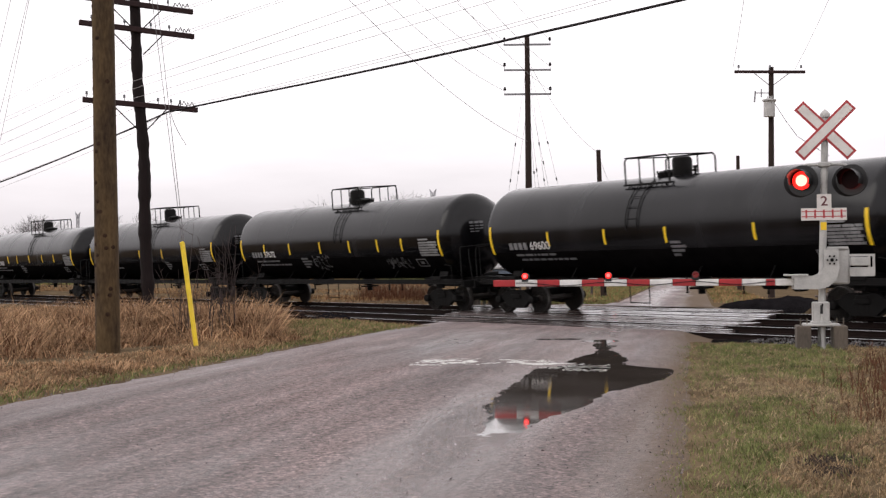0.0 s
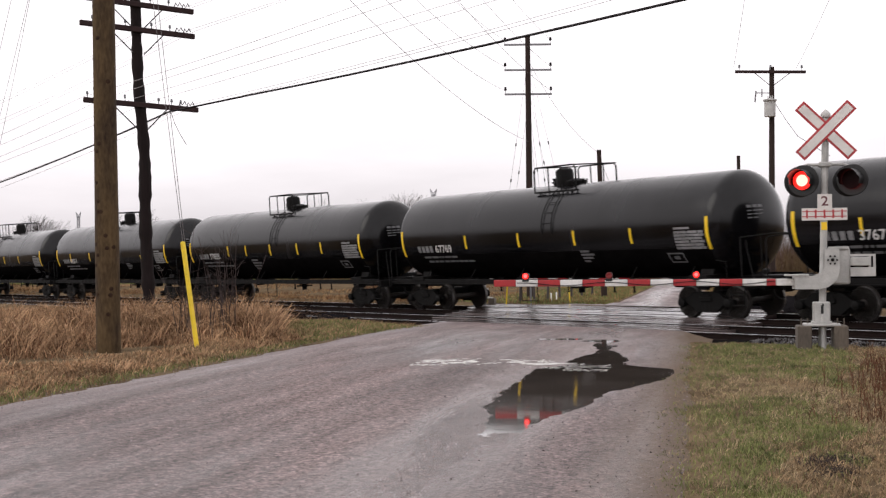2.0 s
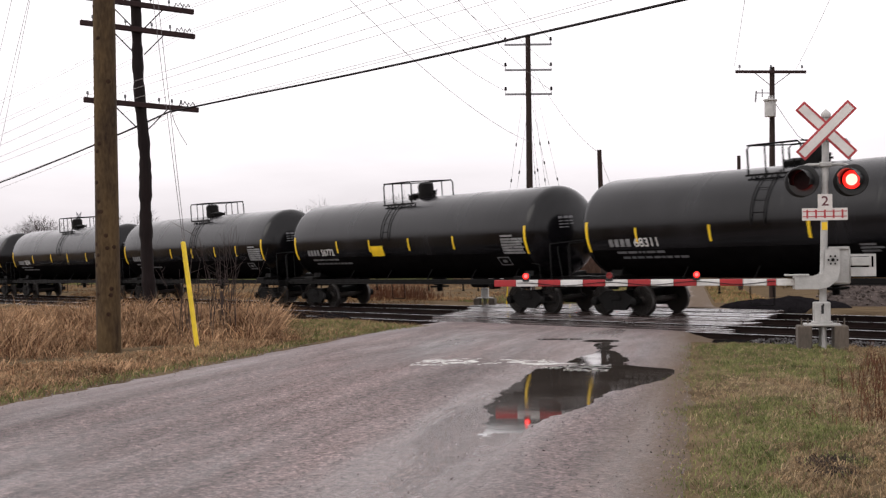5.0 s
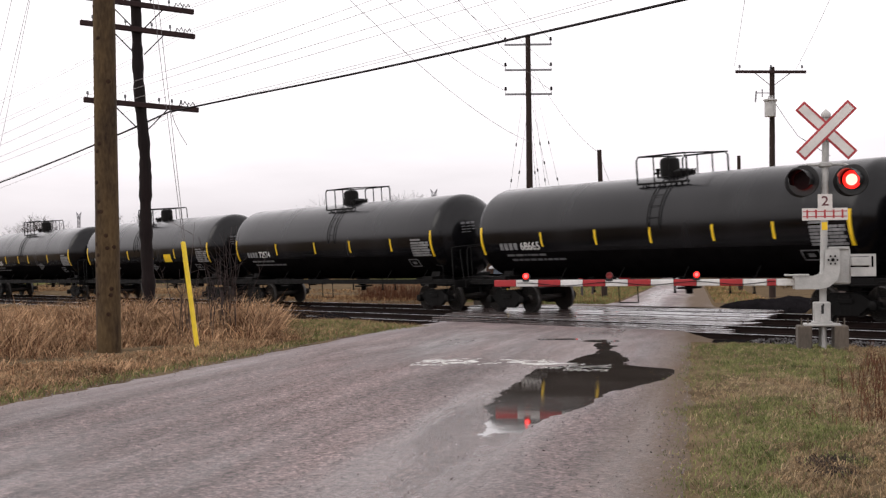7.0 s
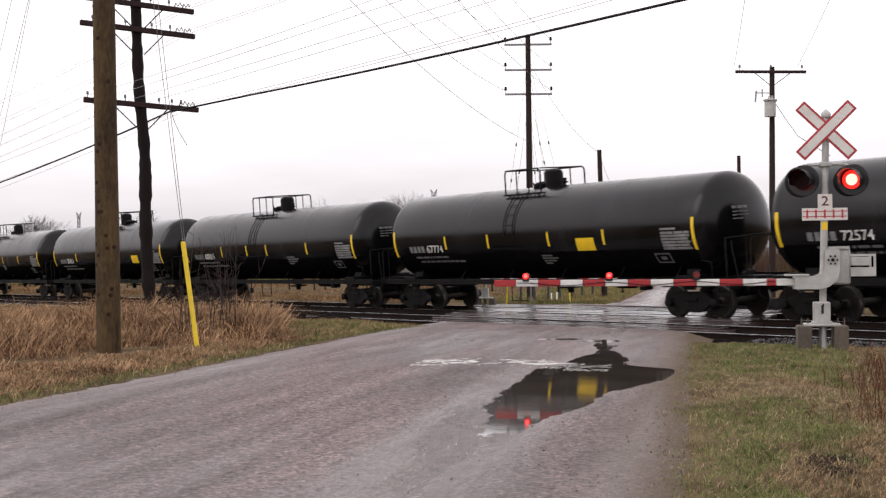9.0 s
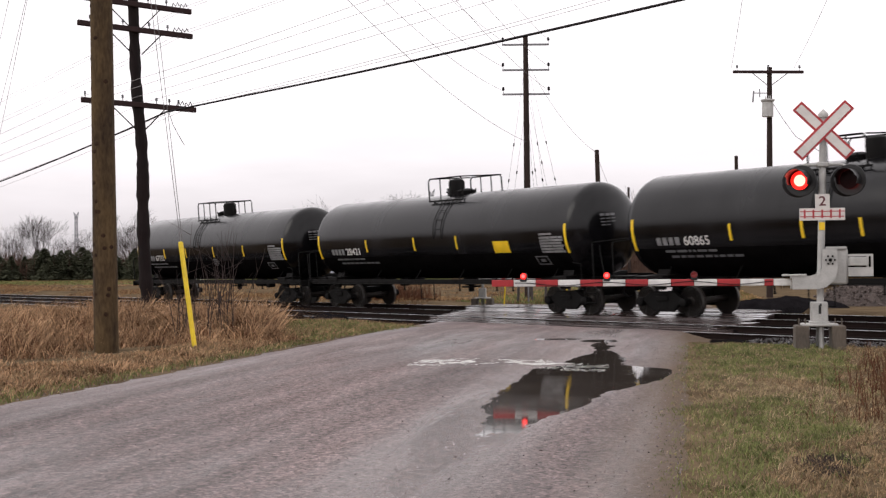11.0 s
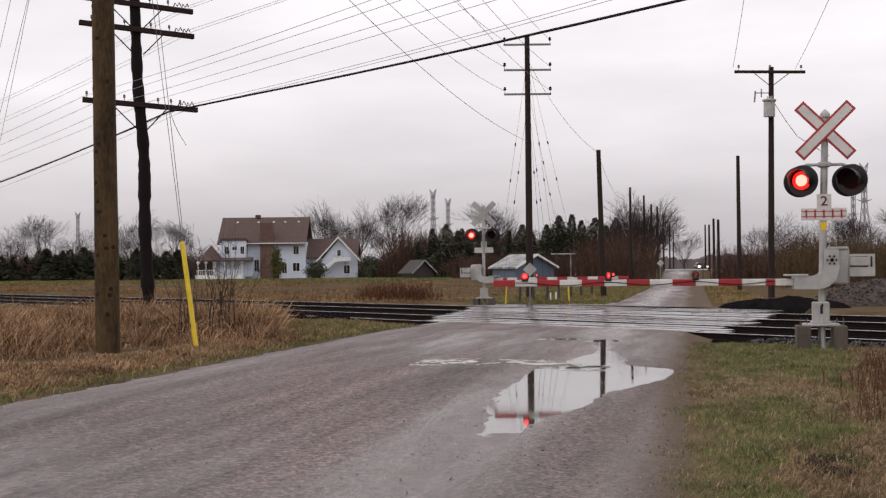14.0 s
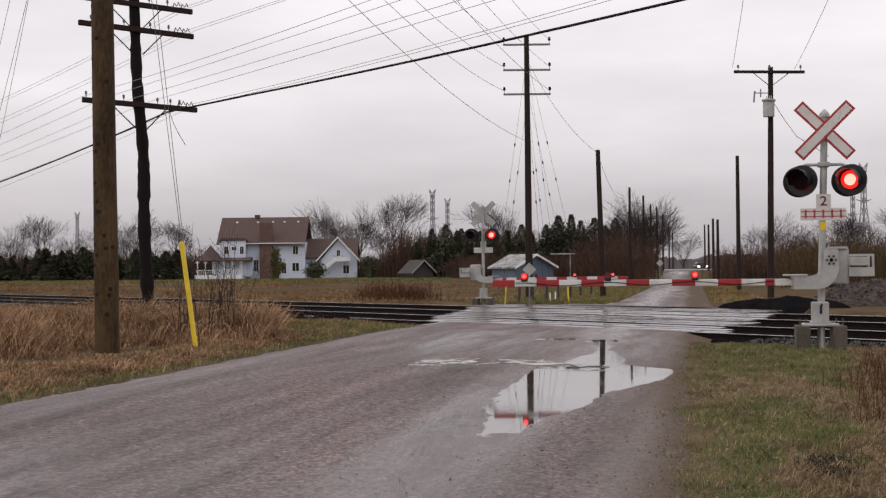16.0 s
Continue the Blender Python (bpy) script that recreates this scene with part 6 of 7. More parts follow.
def garden_lawn(rng):
    r, a = rng.uniform(-62, 1), 128 + 50 * rng.random()
    p = RIGHT * (r * a / 160) + AXIS * a
    if noise.noise((p.x * 0.05, p.y * 0.05, 50)) < -0.15:
        return None
    return p.x, p.y, terrain(p.x, p.y) - 0.02, 1.0


blades("garden_lawn", "mown green lawn round the pale blue house", "grass", 30000, garden_lawn, (0.10, 0.22), 0.10, M["green"], 1.2, 28)


def bare_tree_meshes(seed, height, levels=7, spread=0.5):
    """Trunk and crown of a leafless tree."""
    rng = random.Random(seed)
    trunk, crown = Shape(), Shape()
    def grow(p, d, length, r, level):
        n = 2 if level < 3 else 1
        pts, rad = [p], [r]
        for k in range(n):
            d = (d + Vector((rng.gauss(0, 0.10), rng.gauss(0, 0.10), rng.gauss(0.06, 0.05)))).normalized()
            p = p + d * length / n
            pts.append(p)
            rad.append(r * (1 - 0.35 * (k + 1) / n))
        (trunk if level == 0 else crown).tube(pts, rad, 7 if level == 0 else (4 if level < 3 else 3), caps=False)
        if level >= levels:
            return
        kids = 3 if level else 5
        for k in range(kids):
            a = 6.283 * (k + rng.random() * 0.7) / kids
            tilt = rng.uniform(0.4, 1.15) * spread * (1.05 if level == 0 else 1.0)
            side = d.orthogonal().normalized()
            side = Matrix.Rotation(a, 3, d) @ side
            nd = (d * math.cos(tilt) + side * math.sin(tilt) + Vector((0, 0, 0.15 if level < 4 else 0.04))).normalized()
            start = p if k == 0 else pts[0].lerp(p, rng.uniform(0.55 if level == 0 else 0.3, 1))
            grow(start, nd, length * rng.uniform(0.66, 0.90), max(0.008, rad[-1] * rng.uniform(0.46, 0.66)), level + 1)
    grow(Vector((0, 0, -0.2)), Vector((0, 0, 1)), height * 0.22, height * 0.022, 0)
    k = height / max(v[2] for v in crown.v)
    for s in (trunk, crown):
        s.v = [(x * k, y * k, z * k) for x, y, z in s.v]
    return trunk.mesh("trunk", M["bark"], 60), crown.mesh("crown", M["bark"], 0)


def conifer_meshes(seed, height, wide):
    rng = random.Random(seed)
    trunk = Shape().tube([(0, 0, -0.2), (0, 0, height * 0.95)], [height * 0.018, 0.02], 6)
    vs, fs = [], []
    for k in range(5200):
        f = rng.random() ** 1.5
        z = height * (0.03 + 0.95 * f)
        reach = wide * (1 - f) ** 0.82 * (0.95 + 0.35 * noise.noise((f * 6, seed, 0)) + 0.08 * math.sin(f * 33 + seed)) + 0.05
        a = rng.uniform(0, 6.283)
        out = reach * math.sqrt(rng.uniform(0.15, 1.0)) * (1 + 0.5 * noise.noise((math.cos(a) * 1.5, math.sin(a) * 1.5, f * 7)))
        c = Vector((math.cos(a) * out, math.sin(a) * out, z - out * 0.12))
        w = 0.046 * height * (1.1 - 0.5 * f) * rng.uniform(0.6, 1.3)
        b = a + rng.gauss(0, 0.6)
        d = Vector((math.cos(b), math.sin(b), rng.uniform(-0.5, 0.45)))
        e = Vector((-d.y, d.x, rng.uniform(-0.7, 0.7)))
        n = len(vs)
        vs += [c - e * w * 0.35, c + e * w * 0.35, c + d * w * 1.1]
        fs += [(n, n + 1, n + 2)]
    return trunk.mesh("trunk", M["bark"], 60), Shape().add(vs, fs).mesh("crown", M["needle"], 0)


BARE = [bare_tree_meshes(31, 10, 6, 0.62), bare_tree_meshes(32, 10, 6, 0.72), bare_tree_meshes(33, 10, 6, 0.56)]
CONES = [conifer_meshes(41, 7, 2.1), conifer_meshes(42, 7, 1.7), conifer_meshes(43, 7, 2.8)]


def tree(kind, x, y, z, size, turn, label, group, broad=1.0):
    trunk, crown = kind
    root = thing("tree", label, "tree", Matrix.Translation((x, y, z)) @ Matrix.Rotation(turn, 4, "Z") @ Matrix.Diagonal((size * broad, size * broad, size, 1)), group)
    part("trunk", trunk, None, root)
    part("crown", crown, None, root)
    return root


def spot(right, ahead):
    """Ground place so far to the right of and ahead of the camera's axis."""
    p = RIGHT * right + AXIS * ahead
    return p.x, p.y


rng = random.Random(77)
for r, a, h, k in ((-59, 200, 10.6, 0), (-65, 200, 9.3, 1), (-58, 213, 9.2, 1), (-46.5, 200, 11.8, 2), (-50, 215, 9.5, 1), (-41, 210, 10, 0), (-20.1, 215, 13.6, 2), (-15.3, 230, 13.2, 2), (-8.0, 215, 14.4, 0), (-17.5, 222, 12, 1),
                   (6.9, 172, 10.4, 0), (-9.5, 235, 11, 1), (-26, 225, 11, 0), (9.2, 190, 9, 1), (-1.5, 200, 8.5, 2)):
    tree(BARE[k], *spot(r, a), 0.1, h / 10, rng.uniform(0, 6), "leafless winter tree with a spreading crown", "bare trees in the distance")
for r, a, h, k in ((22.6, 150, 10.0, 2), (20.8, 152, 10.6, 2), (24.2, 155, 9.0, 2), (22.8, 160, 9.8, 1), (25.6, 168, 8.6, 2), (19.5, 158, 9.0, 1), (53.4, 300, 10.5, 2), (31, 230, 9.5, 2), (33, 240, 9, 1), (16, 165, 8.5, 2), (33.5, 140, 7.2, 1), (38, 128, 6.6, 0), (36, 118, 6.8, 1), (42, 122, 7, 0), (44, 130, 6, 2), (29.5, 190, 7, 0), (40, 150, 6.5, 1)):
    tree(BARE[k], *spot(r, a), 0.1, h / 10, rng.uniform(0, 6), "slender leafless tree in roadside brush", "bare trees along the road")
for k in range(64):
    r = -68 + 0.54 * k + rng.uniform(-0.6, 0.6)
    if -36 < r:
        continue
    tree(CONES[(k * 2) % 3 if k % 4 else 2], *spot(r, 186 + rng.uniform(-4, 8)), 0.0, rng.uniform(3.0, 5.4) / 7, rng.uniform(0, 6), "dark green conifer in a shelter belt", "conifer shelter belt", rng.uniform(1.0, 1.9))
for r, a, h in ((-3.0, 165, 5.2), (-1.2, 160, 6.6), (0.4, 158, 7.0), (1.8, 162, 6.4), (3.1, 160, 5.8), (4.4, 157, 6.2), (7.8, 160, 6.3), (9.3, 158, 6.9), (12.0, 156, 6.8), (13.6, 158, 7.9), (15.0, 157, 8.0), (16.4, 160, 7.4), (17.8, 158, 7.6), (18.8, 156, 6.6), (20.4, 159, 7.6), (10.7, 162, 6.0), (6.0, 164, 5.8), (21.5, 165, 6.5), (2.4, 168, 6.8), (14.3, 166, 7.4), (-12.0, 186, 3.6)):
    tree(CONES[2], *spot(r + rng.uniform(-1.2, 1.2), a + 4), 0.0, h / 7 * 0.72, rng.uniform(0, 6), "broad dark conifer among others beyond the meadow", "conifer grove")
    tree(CONES[int(a) % 3], *spot(r, a), 0.0, h / 7, rng.uniform(0, 6), "dark conifer standing among others beyond the meadow", "conifer grove")
def leafy_bush_meshes(seed, height, wide, leaf):
    """A loose shrub: forked stems and many small leaf clumps with gaps."""
    rng = random.Random(seed)
    stems, leaves = Shape(), Shape()
    for _ in range(26):
        a, lean = rng.uniform(0, 6.283), rng.uniform(0.1, 1.0)
        top = Vector((math.cos(a) * wide * lean, math.sin(a) * wide * lean, height * (1.0 - 0.45 * lean * lean) * rng.uniform(0.8, 1.0)))
        stems.tube([(0, 0, -0.2), (top.x * 0.3, top.y * 0.3, top.z * 0.5), top], [0.05, 0.03, 0.01], 4, caps=False)
        for _ in range(110):
            f = rng.random() ** 0.6
            c = Vector((top.x * f * f + rng.gauss(0, 0.2 * wide), top.y * f * f + rng.gauss(0, 0.2 * wide), max(0.05, top.z * f + rng.gauss(0, 0.16))))
            d = Vector((rng.gauss(0, 1), rng.gauss(0, 1), rng.gauss(0, 1))).normalized() * rng.uniform(0.07, 0.17)
            e = d.orthogonal() * 0.6
            leaves.add([c - e, c + e, c + d * 1.4], [(0, 1, 2)])
    return stems.mesh("trunk", M["bark"], 60), leaves.mesh("crown", leaf, 0)


for r, a, h, wide, m, label in ((-21.0, 170, 4.4, 1.05, "olive", "tall slender yellow-green shrub before the pale blue house"), (-16.0, 171, 2.6, 1.5, "needle", "round dark evergreen bush beside the pale blue house"),
                                (-9.2, 172, 3.3, 1.3, "needle", "dense dark evergreen bush near the gabled wing")):
    tree(leafy_bush_meshes(int(a * 7 + r), h, wide, M[m]), *spot(r, a), 0.3, 1.0, 0.0, label, "garden shrubs")


def thicket(name, label, lo, hi, near, far, tall, stems, mat_used, seed, thick=0.03):
    r = random.Random(seed)
    spots = []
    for _ in range(stems):
        a = r.uniform(near, far)
        spots.append((*spot(r.uniform(lo, hi) * a / ((near + far) / 2), a), r.uniform(0.6, 1.1)))
    return brush(name, label, spots, mat_used, seed + 1, 2.0, tall, 16, thick)


thicket("roadside_brush", "dense brown leafless brush along the road", 15.0, 21.5, 132, 158, (2.2, 5.0), 95, M["twig"], 51)
thicket("roadside_brush", "yellowish willow brush beyond the tracks", 26.0, 38.0, 90, 112, (1.8, 3.8), 130, M["willow"], 53)
thicket("roadside_brush", "brown leafless brush beyond the stone pile", 31.0, 50.0, 112, 150, (2.0, 5.0), 170, M["twig"], 55)
thicket("hedge", "low brown hedge and brush behind the meadow", -70.0, -30.0, 194, 204, (2.0, 5.0), 200, M["twig"], 57, 0.04)
thicket("hedge", "low brown brush round the conifers", 1.5, 20.0, 144, 156, (1.2, 3.0), 220, M["twig"], 59, 0.035)

thicket("hedge", "tall brown brush behind the conifers", -6.0, 22.0, 166, 178, (3.0, 6.0), 300, M["twig"], 63, 0.045)
thicket("hedge", "brown brush between the conifers of the shelter belt", -66.0, -36.0, 190, 200, (2.0, 3.8), 130, M["twig"], 65, 0.04)
thicket("roadside_brush", "brown leafless brush on the road's far side", 27.6, 33.5, 122, 140, (1.5, 3.6), 90, M["twig"], 69)
thicket("hedge", "low grey-brown brush behind the house garden", -13.0, -2.5, 186, 200, (1.4, 3.6), 120, M["twig"], 67, 0.03)


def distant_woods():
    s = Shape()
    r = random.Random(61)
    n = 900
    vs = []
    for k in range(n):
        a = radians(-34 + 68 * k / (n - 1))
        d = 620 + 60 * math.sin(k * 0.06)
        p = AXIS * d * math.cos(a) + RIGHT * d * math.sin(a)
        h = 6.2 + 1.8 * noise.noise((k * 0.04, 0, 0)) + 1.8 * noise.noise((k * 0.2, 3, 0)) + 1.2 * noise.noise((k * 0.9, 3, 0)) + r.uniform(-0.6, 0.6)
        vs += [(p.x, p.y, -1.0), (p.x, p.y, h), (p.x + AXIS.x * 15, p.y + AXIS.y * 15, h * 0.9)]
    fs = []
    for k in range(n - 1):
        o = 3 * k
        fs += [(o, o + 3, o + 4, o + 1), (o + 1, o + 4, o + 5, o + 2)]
    solid("backdrop", s.add(vs, fs), M["far_woods"], "far line of woods on the horizon, its grey-brown paled for haze", "woods", kind="structure", smooth=0)


distant_woods()


# ---- buildings ----
def house():
    at = Matrix.Translation((*spot(-24.6, 185), 0.45)) @ Matrix.Rotation(math.atan2(RIGHT.y, RIGHT.x), 4, "Z")
    root = thing("house", "pale blue two-storey house with brown roof, chimney and porch", "house", at)
    body = Shape().box((0, 4.0, 2.6), (11.6, 8.0, 5.2), 0.02)
    body.box((-3.8, -0.6, 3.0), (3.3, 1.6, 5.0), 0.02)
    wall = part("wall", body, M["siding"], root, "pale blue clapboard wall")
    roof = Shape()
    roof.prism([(-1.0, 4.85), (4.0, 8.45), (9.0, 4.85), (9.0, 5.1), (4.0, 8.75), (-1.0, 5.1)], -6.15, 6.0, Matrix(((0, 0, 1, 0), (1, 0, 0, 0), (0, 1, 0, 0), (0, 0, 0, 1))))
    roof.prism([(-5.75, 5.42), (-1.9, 5.42), (-2.2, 5.75), (-5.45, 5.75)], -2.0, 1.6, Matrix(((1, 0, 0, 0), (0, 0, -1, 0), (0, 1, 0, 0), (0, 0, 0, 1))))
    roofp = part("roof", roof, M["shingle"], root, "brown shingle roof")
    part("chimney", Shape().box((0.55, -0.35, 3.9), (1.75, 0.9, 7.9), 0.03), M["brick"], root, "broad brick chimney")
    part("roof_vent", Shape().box((-1.2, 4.0, 8.85), (0.7, 0.7, 0.5), 0.05), M["shingle"], roofp)
    for x in (-3.9, -1.0, 1.1, 2.7, 4.6):
        part("roof_light", Shape().box((x, 2.9, 8.05), (0.3, 0.06, 0.2), 0.02, Matrix.Rotation(radians(-54), 4, "X")), M["trim"], roofp)
    part("eave_board", Shape().box((0.2, -0.98, 5.0), (12.0, 0.06, 0.12), 0.01), M["trim"], roofp)
    def window(x, y, z, w, h, parent):
        fr = part("window", Shape().box((x, y, z), (w + 0.2, 0.08, h + 0.2), 0.01), M["trim"], parent)
        for k in (-1, 1):
            part("pane", Shape().box((x + k * w * 0.26, y - 0.045, z), (w * 0.46, 0.03, h), 0.0), M["pane"], fr)
    for x, y, z, w, h in ((-4.75, -1.42, 4.1, 0.55, 1.0), (-3.7, -1.42, 4.35, 0.6, 0.45), (-2.65, -1.42, 4.1, 0.5, 1.0), (4.5, -0.02, 4.05, 0.7, 1.1), (4.5, -0.02, 1.75, 0.9, 1.1), (-0.9, -0.02, 2.0, 0.6, 1.5), (2.9, -0.02, 1.6, 0.6, 1.4)):
        window(x, y, z, w, h, wall)
    # porch with a round end
    porch = Shape()
    porch.prism([(-3.5, 2.62), (-0.9, 2.62), (-0.9, 3.15), (-1.3, 3.12), (-3.5, 2.74)], -8.0, -1.25, Matrix(((0, 0, 1, 0), (1, 0, 0, 0), (0, 1, 0, 0), (0, 0, 0, 1))))
    pr = part("porch_roof", porch, M["shingle"], root, "brown porch roof")
    cone = Shape()
    cone.lathe([(0, 1.80), (0.12, 1.82), (2.15, 0.05), (2.25, 0.02)], 12, Matrix.Translation((-6.8, -1.9, 2.62)) @ Matrix.Rotation(radians(-90), 4, "Y"))
    part("turret_roof", cone, M["shingle"], root, "pointed brown porch turret roof")
    for x in (-8.35, -7.3, -6.1, -4.8, -3.6, -2.45):
        part("porch_post", Shape().box((x, -3.2, 1.7), (0.14, 0.14, 1.9), 0.02), M["trim"], root)
        part("post_bracket", Shape().box((x, -3.2, 2.45), (0.5, 0.06, 0.22), 0.05), M["trim"], root)
    part("porch_base", Shape().box((-5.5, -2.4, 0.25), (6.4, 2.0, 1.0), 0.03), M["trim"], root, "white porch skirting")
    rail = Shape().box((-5.5, -3.28, 1.42), (6.3, 0.06, 0.08), 0.01)
    for k in range(26):
        rail.box((-8.5 + 0.24 * k, -3.28, 1.08), (0.05, 0.04, 0.62))
    part("porch_rail", rail, M["trim"], root)
    part("porch_back_wall", Shape().box((-4.0, -1.0, 1.6), (5.5, 0.2, 2.2), 0.02), M["siding"], root)
    # wing with a gable to the front
    wing = Shape()
    to_xz = Matrix(((1, 0, 0, 0), (0, 0, -1, 0), (0, 1, 0, 0), (0, 0, 0, 1)))
    wing.prism([(8.0, -0.3), (12.9, -0.3), (12.9, 2.8), (10.3, 5.5), (8.0, 2.8)], -6.0, -0.2, to_xz)
    wing.box((7.0, 4.0, 1.7), (3.2, 5.0, 4.0), 0.02)
    wg = part("wing_wall", wing, M["siding"], root, "pale blue gabled wing")
    wr = Shape()
    for sg in (-1, 1):
        wr.prism([(10.3, 5.65), (10.3 + sg * 3.05, 2.32), (10.3 + sg * 3.05, 2.55), (10.3, 5.9)], -6.2, 0.4, to_xz)
    wr.prism([(0.6, 2.9), (4.0, 5.4), (7.5, 2.9), (7.5, 3.1), (4.0, 5.7), (0.6, 3.1)], 5.5, 12.9, Matrix(((0, 0, 1, 0), (1, 0, 0, 0), (0, 1, 0, 0), (0, 0, 0, 1))))
    part("wing_roof", wr, M["shingle"], root, "brown shingle roof")
    bb = Shape()
    for sg in (-1, 1):
        bb.prism([(10.3, 5.6), (10.3 + sg * 3.0, 2.35), (10.3 + sg * 3.0, 2.6), (10.3, 5.88)], 0.4, 0.46, to_xz)
    part("barge_board", bb, M["trim"], wg)
    window(10.35, 0.16, 3.6, 0.45, 0.8, wg)
    window(11.4, 0.16, 1.35, 0.8, 1.1, wg)
    st = Shape().prism([(7.9, 0.8), (8.2, 0.8), (9.95, 2.45), (12.0, 2.45), (12.0, 3.0), (9.8, 3.0), (7.9, 1.25)], 0.25, 1.1, to_xz)
    part("outside_stair", st, M["trim"], root, "white outside stair and balcony")


house()


def shed(right, ahead, w, d, h, ridge, wall_mat, roof_mat, label, turn=0.0, edge="trim"):
    at = Matrix.Translation((*spot(right, ahead), 0.0)) @ Matrix.Rotation(math.atan2(RIGHT.y, RIGHT.x) + turn, 4, "Z")
    root = thing("shed", label, "shed", at)
    to_xz = Matrix(((1, 0, 0, 0), (0, 0, -1, 0), (0, 1, 0, 0), (0, 0, 0, 1)))
    part("wall", Shape().prism([(-w / 2, 0), (w / 2, 0), (w / 2, h), (0, ridge), (-w / 2, h)], -d, 0, to_xz), wall_mat, root)
    rf = Shape()
    for sg in (-1, 1):
        rf.prism([(0, ridge + 0.02), (sg * (w / 2 + 0.3), h - 0.12), (sg * (w / 2 + 0.3), h + 0.02), (0, ridge + 0.18)], -d - 0.3, 0.35, to_xz)
    part("roof", rf, roof_mat, root)
    tr = Shape()
    for sg in (-1, 1):
        tr.prism([(0, ridge + 0.0), (sg * (w / 2 + 0.28), h - 0.14), (sg * (w / 2 + 0.28), h + 0.06), (0, ridge + 0.2)], 0.36, 0.42, to_xz)
    part("barge_board", tr, M[edge], root)
    return root


shed(8.4, 124, 5.0, 3.0, 1.70, 2.75, M["shed"], M["tin"], "blue-grey shed with a pale metal roof", 0.72)
shed(-2.2, 150, 2.6, 2.8, 1.25, 2.55, M["dark_wood"], M["dark_wood"], "small dark wooden a-frame shed", 0.5, "tin")
part_roof = Shape().box((0, 0, 0), (2.2, 0.6, 0.12), 0.02)
solid("carport", part_roof.box((0.7, 0, -1.2), (0.1, 0.1, 2.4), 0.01), M["tin"], "low carport with a flat pale roof", "carport", Matrix.Translation((*spot(11.1, 125), 2.9)) @ Matrix.Rotation(math.atan2(RIGHT.y, RIGHT.x), 4, "Z"))


def pylon(right, ahead, h, turn=0.0):
    at = Matrix.Translation((*spot(right, ahead), 0.0)) @ Matrix.Rotation(turn, 4, "Z")
    root = thing("pylon", "far steel lattice power pylon with a forked head", "pylon", at, group="power pylons")
    s = Shape()
    legs = [(h * 0.065 * a, h * 0.065 * b) for a, b in ((-1, -1), (1, -1), (1, 1), (-1, 1))]
    def at_height(k, f):
        q = max(0.26, 1 - 1.2 * f)
        return Vector((legs[k][0] * q, legs[k][1] * q, h * f))
    fs = [0, 0.18, 0.34, 0.48, 0.60, 0.70, 0.79, 0.87, 0.93]
    r = h * 0.004
    for k in range(4):
        for a, b in zip(fs, fs[1:]):
            s.tube([at_height(k, a), at_height(k, b)], r, 4, caps=False)
            s.tube([at_height(k, a), at_height((k + 1) % 4, b)], r * 0.6, 3, caps=False)
            s.tube([at_height((k + 1) % 4, a), at_height(k, b)], r * 0.6, 3, caps=False)
            s.tube([at_height(k, b), at_height((k + 1) % 4, b)], r * 0.6, 3, caps=False)
    part("tower", s, M["lattice"], root)
    c = RIGHT
    for sg in (-1, 1):
        t = Shape()
        tip = c * sg * h * 0.040 + Vector((0, 0, h))
        for k in range(4):
            t.tube([at_height(k, 0.90), tip], r * 0.8, 3, caps=False)
        t.tube([tip, Vector((0, 0, h * 0.95))], r * 0.8, 3, caps=False)
        part("horn", t, M["lattice"], root)
        arm, t = c * sg * h * 0.07 + Vector((0, 0, h * 0.66)), Shape()
        for k in range(4):
            t.tube([at_height(k, 0.64), arm], r * 0.6, 3, caps=False)
        part("crossarm", t, M["lattice"], root)


for r, a, h in ((-5.6, 800, 50), (3.6, 900, 50), (-189, 700, 34), (152, 500, 32), (140.5, 450, 36)):
    pylon(r, a, h)


# ---- piles, markers and small roadside things ----
def mound(name, label, category, cx, cy, lx, ly, h, mat_used, seed, turn=0.0, rough=0.15, round_off=0.8):
    n, m = 40, 26
    vs, fs = [], []
    for i in range(n + 1):
        for j in range(m + 1):
            a, b = 2 * i / n - 1, 2 * j / m - 1
            d = min(1.0, a * a * a * a * 0.5 + a * a * 0.5 + b * b)
            z = h * (1 - d) ** round_off * (1 + 0.35 * noise.noise((a * 2.3, b * 2.3, seed))) + rough * (1 - d) * noise.noise((a * 9, b * 9, seed)) * h
            x, y = a * lx, b * ly
            vs.append((cx + x * math.cos(turn) - y * math.sin(turn), cy + x * math.sin(turn) + y * math.cos(turn), z - 0.12))
    for i in range(n):
        for j in range(m):
            o = i * (m + 1) + j
            fs.append((o, o + 1, o + m + 2, o + m + 1))
    return solid(name, Shape().add(vs, fs), mat_used, label, category, kind="stuff", smooth=180), vs


